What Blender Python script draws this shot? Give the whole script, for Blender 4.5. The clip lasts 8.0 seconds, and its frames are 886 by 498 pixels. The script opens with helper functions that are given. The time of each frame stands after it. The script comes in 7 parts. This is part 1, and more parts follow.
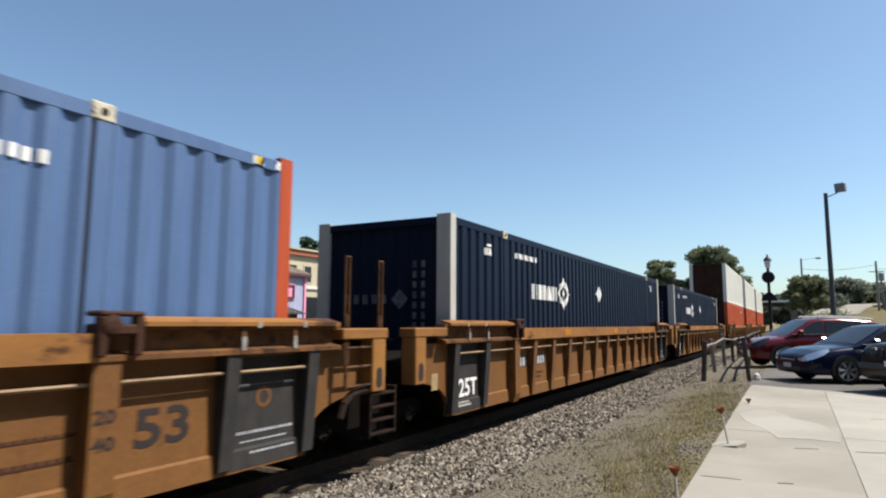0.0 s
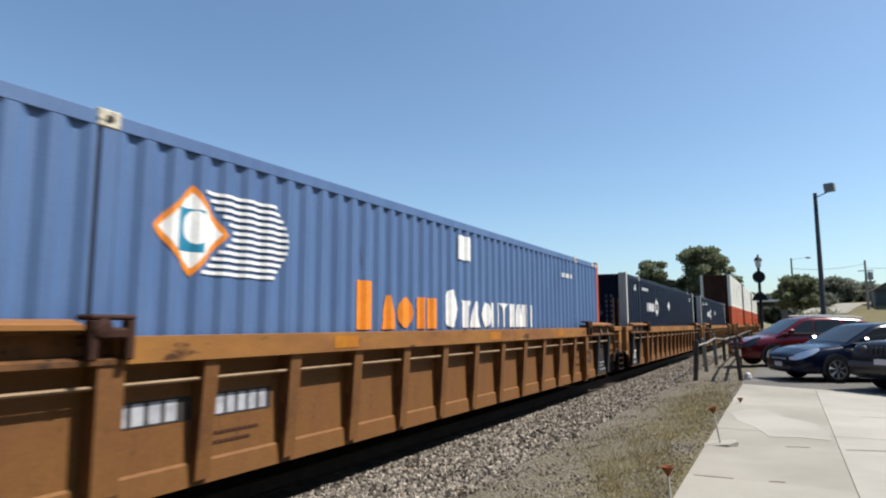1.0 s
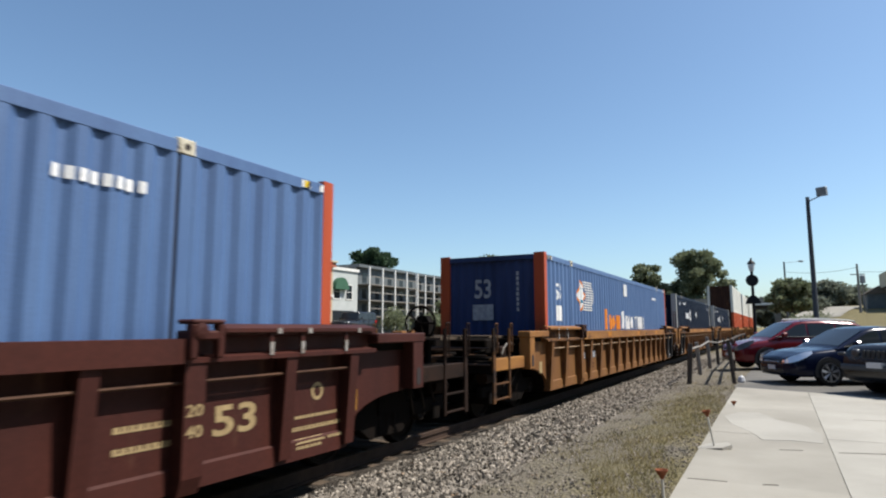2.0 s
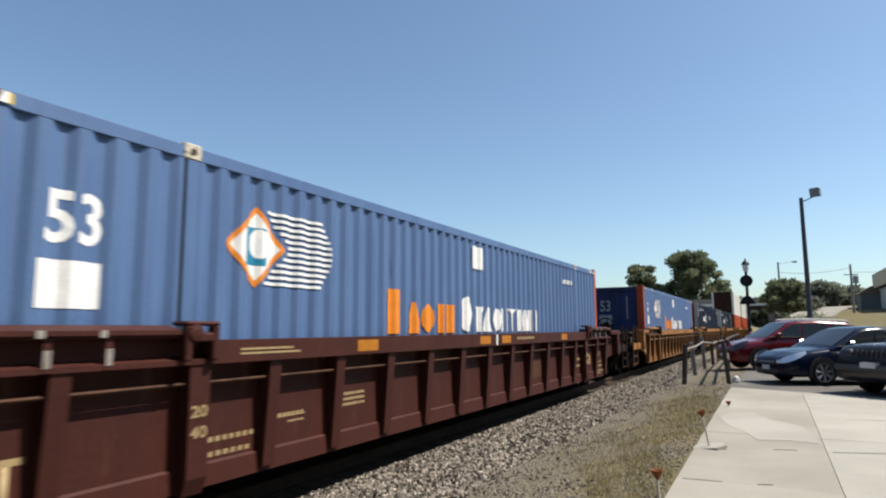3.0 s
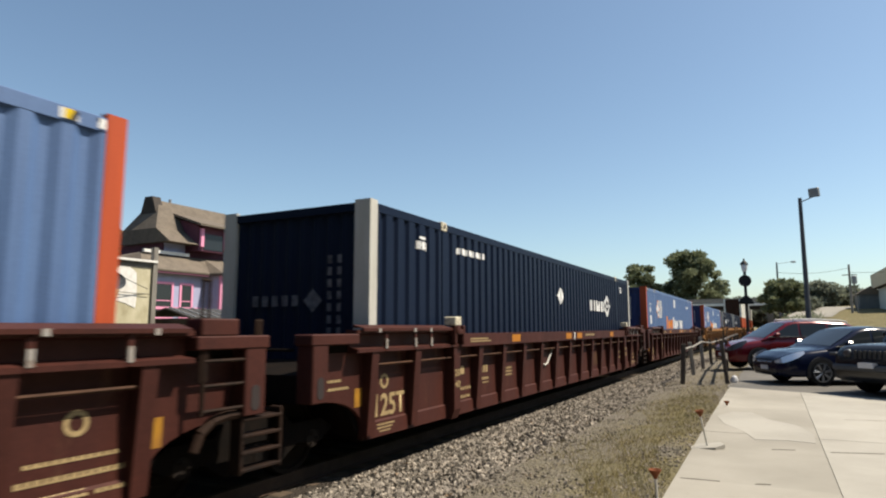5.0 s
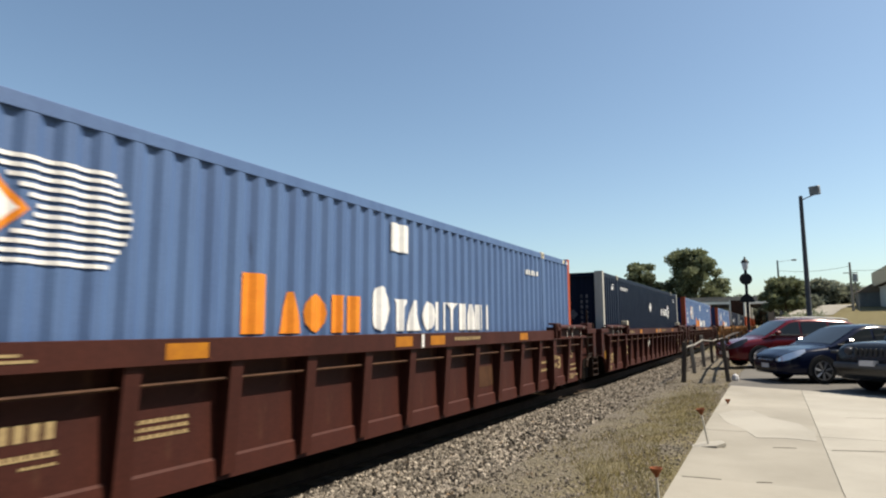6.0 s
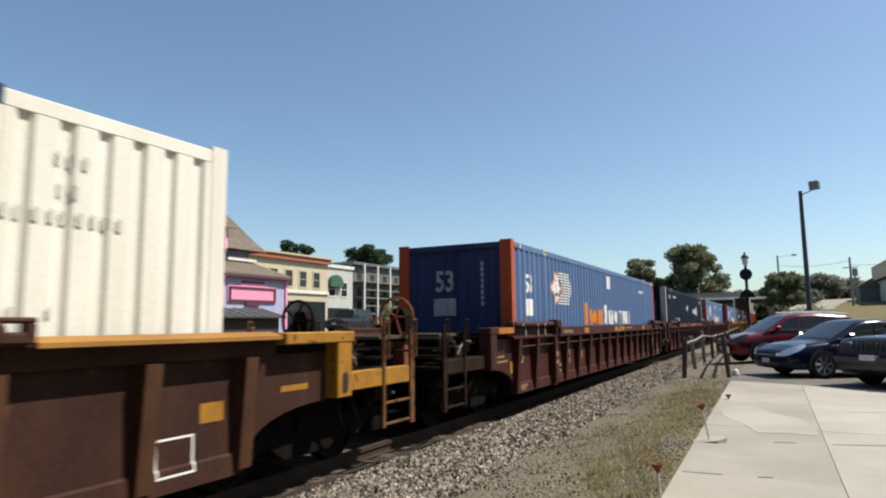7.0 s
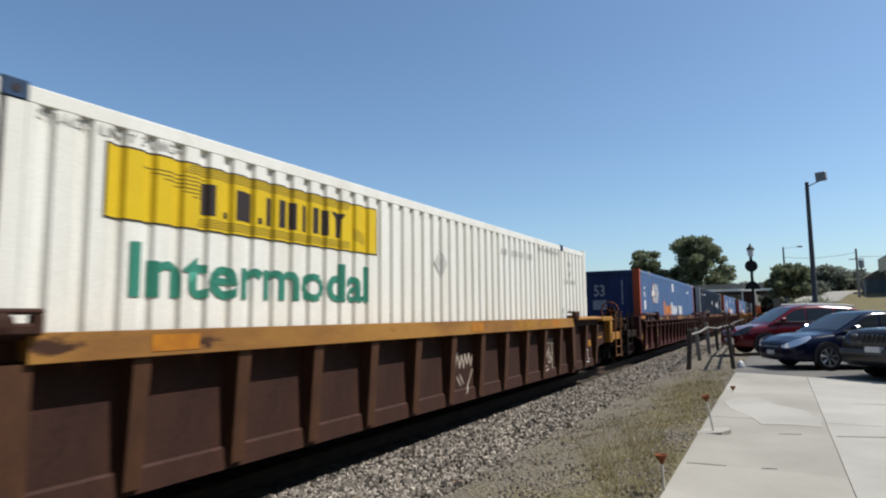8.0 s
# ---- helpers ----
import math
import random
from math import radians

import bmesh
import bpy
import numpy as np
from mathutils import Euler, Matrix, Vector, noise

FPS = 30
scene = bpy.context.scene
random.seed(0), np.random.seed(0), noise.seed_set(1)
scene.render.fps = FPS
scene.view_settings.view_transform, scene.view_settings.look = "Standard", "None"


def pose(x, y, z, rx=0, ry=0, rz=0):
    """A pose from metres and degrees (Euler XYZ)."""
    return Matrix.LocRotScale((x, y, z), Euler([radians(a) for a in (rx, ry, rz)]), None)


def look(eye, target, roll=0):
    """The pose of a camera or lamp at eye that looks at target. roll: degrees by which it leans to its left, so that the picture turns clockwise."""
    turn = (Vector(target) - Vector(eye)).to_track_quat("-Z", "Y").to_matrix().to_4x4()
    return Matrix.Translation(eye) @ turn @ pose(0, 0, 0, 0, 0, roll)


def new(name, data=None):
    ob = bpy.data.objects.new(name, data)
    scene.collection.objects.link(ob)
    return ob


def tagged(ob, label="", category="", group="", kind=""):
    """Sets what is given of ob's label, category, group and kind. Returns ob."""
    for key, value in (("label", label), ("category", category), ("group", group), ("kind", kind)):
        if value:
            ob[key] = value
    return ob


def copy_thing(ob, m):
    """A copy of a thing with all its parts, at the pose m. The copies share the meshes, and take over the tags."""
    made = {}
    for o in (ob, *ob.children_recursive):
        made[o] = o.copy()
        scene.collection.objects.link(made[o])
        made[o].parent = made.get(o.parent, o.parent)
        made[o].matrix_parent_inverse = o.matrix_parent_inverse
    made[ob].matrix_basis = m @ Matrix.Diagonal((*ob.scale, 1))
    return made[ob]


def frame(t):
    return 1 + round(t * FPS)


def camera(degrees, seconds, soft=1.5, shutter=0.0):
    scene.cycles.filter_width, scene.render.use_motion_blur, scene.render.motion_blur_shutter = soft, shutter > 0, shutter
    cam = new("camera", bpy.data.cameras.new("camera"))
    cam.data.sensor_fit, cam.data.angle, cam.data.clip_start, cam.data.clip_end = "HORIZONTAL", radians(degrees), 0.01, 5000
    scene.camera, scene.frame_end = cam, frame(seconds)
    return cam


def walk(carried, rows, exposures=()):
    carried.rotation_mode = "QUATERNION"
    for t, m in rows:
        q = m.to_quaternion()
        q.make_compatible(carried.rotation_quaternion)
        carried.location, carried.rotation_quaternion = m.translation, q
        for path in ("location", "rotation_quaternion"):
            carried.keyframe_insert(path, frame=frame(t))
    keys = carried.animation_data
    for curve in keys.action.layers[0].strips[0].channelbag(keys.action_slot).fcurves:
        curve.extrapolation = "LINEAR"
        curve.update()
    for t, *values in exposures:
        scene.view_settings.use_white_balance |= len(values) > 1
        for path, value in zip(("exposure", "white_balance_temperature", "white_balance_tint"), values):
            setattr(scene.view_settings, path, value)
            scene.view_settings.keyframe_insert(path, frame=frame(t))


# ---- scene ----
from collections import defaultdict

# ---------------------------------------------------------------- camera
EYE = (0.0, 0.0, 1.65)
CAMERA_TURN = [  # seconds, yaw, pitch, roll
    (0.0, 29.41, 6.75, -0.28), (0.5, 29.11, 6.78, -0.19), (1.0, 28.76, 6.89, 0.10), (1.5, 28.48, 7.08, 0.07),
    (3.0, 27.84, 7.30, 0.27), (3.5, 27.66, 7.17, 0.23), (4.0, 28.07, 7.17, 0.05), (5.5, 27.60, 7.20, 0.13),
    (6.0, 27.80, 7.12, 0.25), (6.5, 27.92, 7.12, 0.12), (7.0, 27.84, 6.88, 0.64), (7.5, 27.90, 6.36, 0.49),
    (8.0, 28.25, 6.11, 0.59)]
cam = camera(70.7, 8.0, soft=2.1, shutter=0.12)
walk(cam, [(t, pose(*EYE, 90 + p, r, w)) for t, w, p, r in CAMERA_TURN],
     [(0.0, 0.60, 6700, 10), (1.5, 0.55, 6400, 10), (3.5, 0.55, 6900, 10), (5.5, 0.60, 7300, 10), (6.5, 0.58, 7300, 10), (7.0, 0.52, 6900, 10), (7.5, 0.43, 6500, 10), (8.0, 0.32, 6250, 10)])

# ---------------------------------------------------------------- light
SUN_WAY = Vector((0.49, 0.26, 0.832)).normalized()
world = bpy.data.worlds.new("world")
scene.world = world
world.use_nodes = True
wn = world.node_tree.nodes
sky = wn.new("ShaderNodeTexSky")
sky.sky_type = "NISHITA"
sky.sun_disc = False
sky.sun_elevation = math.asin(SUN_WAY.z)
sky.sun_rotation = math.atan2(SUN_WAY.x, SUN_WAY.y)
sky.altitude = 600
sky.air_density, sky.dust_density, sky.ozone_density = 1.0, 1.6, 1.1
tint = wn.new("ShaderNodeMix")   # the clear, slightly cyan blue of this sky
tint.data_type, tint.blend_type = "RGBA", "MULTIPLY"
tint.inputs[0].default_value, tint.inputs[7].default_value = 1.0, (0.88, 1.0, 1.04, 1)
world.node_tree.links.new(sky.outputs[0], tint.inputs[6])
world.node_tree.links.new(tint.outputs[2], wn["Background"].inputs[0])
wn["Background"].inputs[1].default_value = 0.106
sun = new("sun", bpy.data.lights.new("sun", "SUN"))
sun.data.energy, sun.data.angle, sun.data.color = 5.0, radians(0.6), (1.0, 0.95, 0.87)
sun.matrix_world = look(SUN_WAY * 60, (0, 0, 0))

# ---------------------------------------------------------------- materials


def material(name, color, rough=0.6, metal=0.0, second=None, amount=0.5, scale=1.5, stretch=(1, 1, 1), grain=0.12,
             grain_scale=60.0, bump=0.0, bump_scale=80.0, spots=None, spot_scale=4.0, spot_edge=0.62, per_object=0.0, gloss_wear=0.1, sheen=0.18):
    """A surface with broad stains (second), fine grain, spots of wear and fine relief."""
    m = bpy.data.materials.new(name)
    m.use_nodes = True
    nt = m.node_tree
    N, L = nt.nodes, nt.links
    b = N["Principled BSDF"]
    tc = N.new("ShaderNodeTexCoord")
    mp = N.new("ShaderNodeMapping")
    mp.inputs["Scale"].default_value = stretch
    L.new(tc.outputs["Object"], mp.inputs[0])

    def noise_tex(s, detail, vec):
        n = N.new("ShaderNodeTexNoise")
        n.inputs["Scale"].default_value, n.inputs["Detail"].default_value, n.inputs["Roughness"].default_value = s, detail, 0.6
        L.new(vec, n.inputs["Vector"])
        return n.outputs[0]

    def ramp(v, lo, hi):
        r = N.new("ShaderNodeMapRange")
        r.inputs[1].default_value, r.inputs[2].default_value = lo, hi
        L.new(v, r.inputs[0])
        return r.outputs[0]

    def blend(f, a, c, kind="MIX"):
        x = N.new("ShaderNodeMix")
        x.data_type, x.blend_type = "RGBA", kind
        for v, sock in ((f, 0), (a, 6), (c, 7)):
            if isinstance(v, (int, float)):
                x.inputs[sock].default_value = v
            elif isinstance(v, tuple):
                x.inputs[sock].default_value = (*v, 1)
            else:
                L.new(v, x.inputs[sock])
        return x.outputs[2]

    broad = noise_tex(scale, 5, mp.outputs[0])
    second = second or tuple(c * 0.7 for c in color)
    f = N.new("ShaderNodeMath")
    f.operation = "MULTIPLY"
    L.new(ramp(broad, 0.38, 0.68), f.inputs[0])
    f.inputs[1].default_value = amount
    col = blend(f.outputs[0], color, second)
    if spots:
        sp = noise_tex(spot_scale, 8, mp.outputs[0])
        col = blend(ramp(sp, spot_edge, spot_edge + 0.05), col, spots)
    fine = noise_tex(grain_scale, 3, tc.outputs["Object"])
    g = N.new("ShaderNodeMapRange")
    g.inputs[1].default_value, g.inputs[2].default_value = 0.25, 0.75
    g.inputs[3].default_value, g.inputs[4].default_value = 1 - grain, 1 + grain
    L.new(fine, g.inputs[0])
    val = g.outputs[0]
    if per_object:
        oi = N.new("ShaderNodeObjectInfo")
        r2 = N.new("ShaderNodeMapRange")
        r2.inputs[3].default_value, r2.inputs[4].default_value = 1 - per_object, 1 + per_object
        L.new(oi.outputs["Random"], r2.inputs[0])
        mu = N.new("ShaderNodeMath")
        mu.operation = "MULTIPLY"
        L.new(val, mu.inputs[0]), L.new(r2.outputs[0], mu.inputs[1])
        val = mu.outputs[0]
    cx = N.new("ShaderNodeVectorMath")
    cx.operation = "SCALE"
    L.new(col, cx.inputs[0]), L.new(val, cx.inputs[3])
    L.new(cx.outputs[0], b.inputs["Base Color"])
    rr = N.new("ShaderNodeMapRange")
    rr.inputs[3].default_value, rr.inputs[4].default_value = max(rough - gloss_wear, 0.03), min(rough + gloss_wear, 1)
    L.new(broad, rr.inputs[0])
    L.new(rr.outputs[0], b.inputs["Roughness"])
    b.inputs["Metallic"].default_value = metal
    b.inputs["Specular IOR Level"].default_value = sheen
    if bump:
        bn = N.new("ShaderNodeBump")
        bn.inputs["Strength"].default_value, bn.inputs["Distance"].default_value = bump, 0.02
        L.new(noise_tex(bump_scale, 4, tc.outputs["Object"]), bn.inputs["Height"])
        L.new(bn.outputs[0], b.inputs["Normal"])
    return m


def leafy(m):
    """Let light through the leaves."""
    nt = m.node_tree
    b = nt.nodes["Principled BSDF"]
    tr = nt.nodes.new("ShaderNodeBsdfTranslucent")
    mx = nt.nodes.new("ShaderNodeMixShader")
    mx.inputs[0].default_value = 0.45
    nt.links.new(b.inputs["Base Color"].links[0].from_socket, tr.inputs[0])
    nt.links.new(b.outputs[0], mx.inputs[1]), nt.links.new(tr.outputs[0], mx.inputs[2])
    nt.links.new(mx.outputs[0], nt.nodes["Material Output"].inputs[0])


def glass(name, tint=(0.02, 0.025, 0.03), rough=0.05):
    """Dark window glass."""
    m = bpy.data.materials.new(name)
    m.use_nodes = True
    b = m.node_tree.nodes["Principled BSDF"]
    b.inputs["Base Color"].default_value, b.inputs["Roughness"].default_value = (*tint, 1), rough
    b.inputs["IOR"].default_value = 1.5
    b.inputs["Specular IOR Level"].default_value = 0.3
    return m


STREAK = (1, 1.6, 0.25)
M = {}
M["blue"] = material("container blue paint", (0.076, 0.141, 0.285), 0.5, sheen=0.5, second=(0.050, 0.100, 0.226), amount=0.8, scale=2.2, stretch=STREAK,
                     spots=(0.0234, 0.039, 0.0936), spot_scale=1.3, spot_edge=0.70, bump=0.08, bump_scale=9)
# The blue wall paint darkened: the ends' shade is put into the colour.
M["blue_end_shade"] = material("container blue darkened for the shaded ends", (0.038, 0.058, 0.150), 0.55, second=(0.026, 0.038, 0.092), amount=0.8, scale=2, stretch=STREAK, sheen=0.1)
M["navy"] = material("container navy paint", (0.0062, 0.012, 0.029), 0.45, second=(0.010, 0.0168, 0.035), amount=0.7, scale=2.0, stretch=STREAK, bump=0.06, bump_scale=9, sheen=0.07)
M["white"] = material("container white paint", (0.69, 0.68, 0.625), 0.5, second=(0.585, 0.56, 0.48), amount=0.7, scale=1.8, stretch=STREAK, sheen=0.3,
                      spots=(0.36, 0.29, 0.2), spot_scale=2.2, spot_edge=0.72, bump=0.06, bump_scale=9)
M["orange"] = material("container orange paint", (0.4216, 0.0782, 0.0306), 0.5, second=(0.306, 0.0544, 0.0238), amount=0.6, scale=3, stretch=STREAK,
                       spots=(0.068, 0.0204, 0.0136), spot_scale=5, spot_edge=0.68)
M["postwhite"] = material("container post white", (0.486, 0.4793, 0.4455), 0.5, second=(0.3375, 0.324, 0.2835), amount=0.6, scale=4, stretch=STREAK,
                          spots=(0.2363, 0.189, 0.1215), spot_scale=6, spot_edge=0.66)
M["casting"] = material("worn casting", (0.62, 0.58, 0.46), 0.6, second=(0.3, 0.26, 0.2), amount=0.8, scale=14, spots=(0.1, 0.08, 0.06), spot_scale=18, spot_edge=0.58)
M["castblue"] = material("blue casting", (0.03, 0.06, 0.12), 0.6, second=(0.015, 0.03, 0.05), amount=0.8, scale=14)
M["ink_white"] = material("white lettering", (0.78, 0.78, 0.765), 0.5, second=(0.62, 0.63, 0.65), amount=0.6, scale=8)
M["ink_grey"] = material("dirty white lettering", (0.42, 0.43, 0.46), 0.6, second=(0.2, 0.21, 0.25), amount=0.8, scale=9)
M["ink_dim"] = material("dim grey lettering", (0.15, 0.15, 0.165), 0.7, second=(0.05, 0.05, 0.06), amount=0.9, scale=9)
M["ink_orange"] = material("orange lettering", (0.72, 0.24, 0.03), 0.5, second=(0.6, 0.17, 0.02), amount=0.5, scale=8)
M["ink_cream"] = material("cream lettering", (0.35, 0.262, 0.135), 0.6, second=(0.20, 0.14, 0.075), amount=0.7, scale=12)
M["ink_black"] = material("black lettering", (0.035, 0.028, 0.028), 0.6)
M["ink_teal"] = material("teal lettering", (0.02, 0.20, 0.33), 0.5)
M["ink_green"] = material("green lettering", (0.03, 0.165, 0.112), 0.5, second=(0.05, 0.21, 0.15), amount=0.6, scale=6)
M["ink_yellow"] = material("yellow panel", (0.5848, 0.408, 0.0136), 0.5, second=(0.5168, 0.34, 0.0136), amount=0.5, scale=2)
M["ink_faint"] = material("faded grey lettering", (0.50, 0.49, 0.45), 0.6)
M["spray_pale"] = material("pale spray paint", (0.42, 0.36, 0.29), 0.8, second=(0.22, 0.18, 0.14), amount=0.8, scale=14)
M["tan"] = material("railcar yellow paint", (0.170, 0.079, 0.026), 0.65, grain=0.18, grain_scale=26, second=(0.135, 0.060, 0.023), amount=0.95, scale=1.5, stretch=(1, 1, 0.3),
                    spots=(0.092, 0.042, 0.019), spot_scale=2.2, spot_edge=0.65, bump=0.06, bump_scale=12)
M["chord_tan"] = material("railcar sill yellow paint", (0.29, 0.135, 0.036), 0.65, second=(0.18, 0.078, 0.030), amount=0.95, scale=2.2, stretch=(1, 0.35, 1),
                          spots=(0.06, 0.028, 0.014), spot_scale=3.2, spot_edge=0.61)
M["brown"] = material("railcar red brown paint", (0.054, 0.0158, 0.0115), 0.6, grain=0.2, grain_scale=26, second=(0.034, 0.0105, 0.0085), amount=0.85, scale=1.6, stretch=(1, 1, 0.3),
                      spots=(0.075, 0.032, 0.02), spot_scale=2.4, spot_edge=0.66, bump=0.06, bump_scale=12)
M["tan_dirty"] = material("grimy yellow paint", (0.155, 0.070, 0.026), 0.75, second=(0.06, 0.03, 0.016), amount=0.95, scale=5,
                          spots=(0.03, 0.018, 0.012), spot_scale=7, spot_edge=0.58)
# Yellow gear paint darkened so its colour carries the shade at the ends.
M["gear_tan_shade"] = material("yellow gear paint darkened for shade", (0.105, 0.047, 0.018), 0.75, second=(0.032, 0.017, 0.010), amount=0.95, scale=3.5, spots=(0.02, 0.013, 0.010), spot_scale=5, spot_edge=0.54)
M["grime"] = material("railcar grimy brown paint", (0.050, 0.0215, 0.013), 0.75, grain=0.28, grain_scale=26, second=(0.028, 0.012, 0.009), amount=0.95, scale=1.3, stretch=(1, 1, 0.3),
                      spots=(0.085, 0.036, 0.018), spot_scale=3.4, spot_edge=0.61, bump=0.08, bump_scale=14)
M["rustpost"] = material("rusty post paint", (0.070, 0.031, 0.015), 0.7, second=(0.035, 0.016, 0.010), amount=0.9, scale=4, stretch=(1, 1, 0.5))
M["yellow"] = material("dirty safety yellow paint", (0.32, 0.155, 0.020), 0.65, second=(0.22, 0.10, 0.025), amount=0.9, scale=5, spots=(0.07, 0.035, 0.018), spot_scale=9, spot_edge=0.60)
M["amber"] = material("amber reflector tape", (0.40, 0.155, 0.015), 0.5, second=(0.28, 0.10, 0.018), amount=0.8, scale=6)
M["black_panel"] = material("black stencil panel", (0.035, 0.034, 0.036), 0.6, second=(0.055, 0.05, 0.045), amount=0.7, scale=5, sheen=0.04)
# Steel set near black so the colour carries the deep under-car shade.
M["dark_steel"] = material("near-black underframe steel", (0.007, 0.006, 0.0055), 0.8, 0.0, second=(0.013, 0.009, 0.007), amount=0.7, scale=6, bump=0.1, bump_scale=25, sheen=0.04)
M["gear_brown"] = material("very dark brown gear paint", (0.024, 0.013, 0.009), 0.7, second=(0.010, 0.007, 0.006), amount=0.9, scale=4, spots=(0.06, 0.03, 0.015), spot_scale=9, spot_edge=0.66, sheen=0.1)
M["rail_steel"] = material("rusty rail steel", (0.075, 0.05, 0.038), 0.6, 0.3, second=(0.045, 0.03, 0.024), amount=0.6, scale=5)
M["wheel_steel"] = material("wheel steel", (0.022, 0.018, 0.016), 0.6, 0.2, second=(0.02, 0.016, 0.014), amount=0.8, scale=8, sheen=0.04)
M["light_steel"] = material("bare grey steel", (0.36, 0.34, 0.32), 0.5, 0.3, second=(0.2, 0.15, 0.12), amount=0.8, scale=10)
M["tie"] = material("weathered timber tie", (0.10, 0.075, 0.055), 0.9, second=(0.05, 0.04, 0.032), amount=0.8, scale=5, stretch=(0.3, 2, 1), bump=0.3, bump_scale=30, sheen=0.04)
M["stone"] = material("ballast stone", (0.24, 0.21, 0.173), 0.9, second=(0.11, 0.092, 0.074), amount=0.9, scale=9, grain=0.2, bump=0.2, bump_scale=40, spots=(0.19, 0.133, 0.0855), spot_scale=5, spot_edge=0.62)
M["concrete"] = material("pavement concrete", (0.300, 0.280, 0.240), 0.85, second=(0.210, 0.195, 0.165), amount=0.95, scale=0.42, grain=0.10, grain_scale=140, bump=0.12, bump_scale=160,
                         spots=(0.22, 0.198, 0.1584), spot_scale=1.1, spot_edge=0.66, per_object=0.07)
M["concrete_pale"] = material("pale cement skim", (0.335, 0.317, 0.278), 0.85, second=(0.270, 0.255, 0.222), amount=0.9, scale=0.8, grain_scale=120, bump=0.1, bump_scale=150, spots=(0.25, 0.235, 0.205), spot_scale=0.9, spot_edge=0.64, per_object=0.05)
M["joint_dirt"] = material("dirt in a joint", (0.10, 0.088, 0.07), 0.9)
M["chord_grime"] = material("grimy sill yellow paint", (0.31, 0.155, 0.035), 0.65, second=(0.16, 0.07, 0.025), amount=0.9, scale=1.6, stretch=(1, 0.35, 1),
                            spots=(0.05, 0.022, 0.013), spot_scale=3.0, spot_edge=0.63)
M["pipe_cream"] = material("dirty cream pipe paint", (0.30, 0.21, 0.13), 0.6, second=(0.18, 0.11, 0.06), amount=0.9, scale=3)
M["asphalt"] = material("parking asphalt", (0.105, 0.10, 0.093), 0.9, second=(0.155, 0.146, 0.130), amount=0.8, scale=0.5, grain=0.3, grain_scale=120, bump=0.25, bump_scale=150)
M["wood_post"] = material("weathered dark timber", (0.055, 0.045, 0.040), 0.85, second=(0.10, 0.085, 0.07), amount=0.7, scale=9, stretch=(1, 1, 0.2), bump=0.2, bump_scale=40)
M["wood_grey"] = material("weathered grey timber", (0.225, 0.21, 0.1875), 0.85, second=(0.15, 0.135, 0.12), amount=0.8, scale=9, stretch=(1, 1, 0.2), bump=0.2, bump_scale=40)
M["rust"] = material("rust", (0.20, 0.065, 0.028), 0.85, second=(0.11, 0.04, 0.02), amount=0.8, scale=14, bump=0.2, bump_scale=60)
M["rod_white"] = material("pale rod paint", (0.55, 0.53, 0.48), 0.6, second=(0.35, 0.3, 0.25), amount=0.7, scale=20)
M["black_iron"] = material("black painted iron", (0.015, 0.016, 0.018), 0.5)
M["galv"] = material("galvanised steel", (0.24, 0.26, 0.28), 0.5, 0.2, second=(0.16, 0.17, 0.18), amount=0.6, scale=4)
M["pole_grey"] = material("weathered dark grey pole paint", (0.075, 0.08, 0.09), 0.6, second=(0.05, 0.053, 0.06), amount=0.7, scale=3, stretch=(1, 1, 0.2))
M["lamp_glass"] = material("frosted lamp glass", (0.75, 0.77, 0.78), 0.25, sheen=0.6)
M["tyre"] = material("tyre rubber", (0.02, 0.02, 0.021), 0.85, sheen=0.04)
M["rim"] = material("alloy wheel", (0.42, 0.43, 0.45), 0.35, 0.7, second=(0.3, 0.3, 0.31), scale=10)
M["glass"] = glass("window glass")
M["car_red"] = material("metallic red car paint", (0.115, 0.005, 0.011), 0.16, 0.2, second=(0.09, 0.004, 0.009), amount=0.4, scale=2, grain=0.03, gloss_wear=0.04, sheen=0.6)
M["car_blue"] = material("dark blue car paint", (0.006, 0.009, 0.026), 0.16, 0.0, grain=0.03, gloss_wear=0.04, sheen=0.26)
M["car_black"] = material("charcoal car paint", (0.020, 0.021, 0.024), 0.25, 0.2, grain=0.03, gloss_wear=0.05, sheen=0.6)
M["car_white"] = material("white car paint", (0.72, 0.73, 0.74), 0.25, grain=0.02, gloss_wear=0.04, sheen=0.6)
M["car_grey"] = material("grey green car paint", (0.05, 0.065, 0.065), 0.25, 0.3, grain=0.03, gloss_wear=0.04, sheen=0.6)
M["trim_black"] = material("black plastic trim", (0.014, 0.014, 0.015), 0.6, sheen=0.6)
M["headlamp"] = material("clear headlamp", (0.80, 0.83, 0.88), 0.08, 0.6, grain=0.02, sheen=0.6)
M["lamp_dark"] = material("smoked headlamp", (0.06, 0.06, 0.065), 0.1, sheen=0.6)
M["chrome"] = material("chrome", (0.65, 0.66, 0.68), 0.15, 1.0, grain=0.02, sheen=0.6)
M["plate"] = material("white plate", (0.6, 0.6, 0.62), 0.5)
M["tail"] = material("tail lamp red", (0.35, 0.01, 0.01), 0.2, sheen=0.6)
M["stucco"] = material("stained cream stucco", (0.50, 0.46, 0.33), 0.9, second=(0.30, 0.265, 0.165), amount=1.0, scale=1.3, stretch=(1, 1, 0.7), grain=0.1, bump=0.25, bump_scale=30,
                       spots=(0.26, 0.165, 0.07), spot_scale=1.1, spot_edge=0.60)
M["stucco_grey"] = material("grey rendered wall", (0.115, 0.11, 0.10), 0.9, second=(0.16, 0.15, 0.135), amount=0.8, scale=1.0, bump=0.2, bump_scale=25)
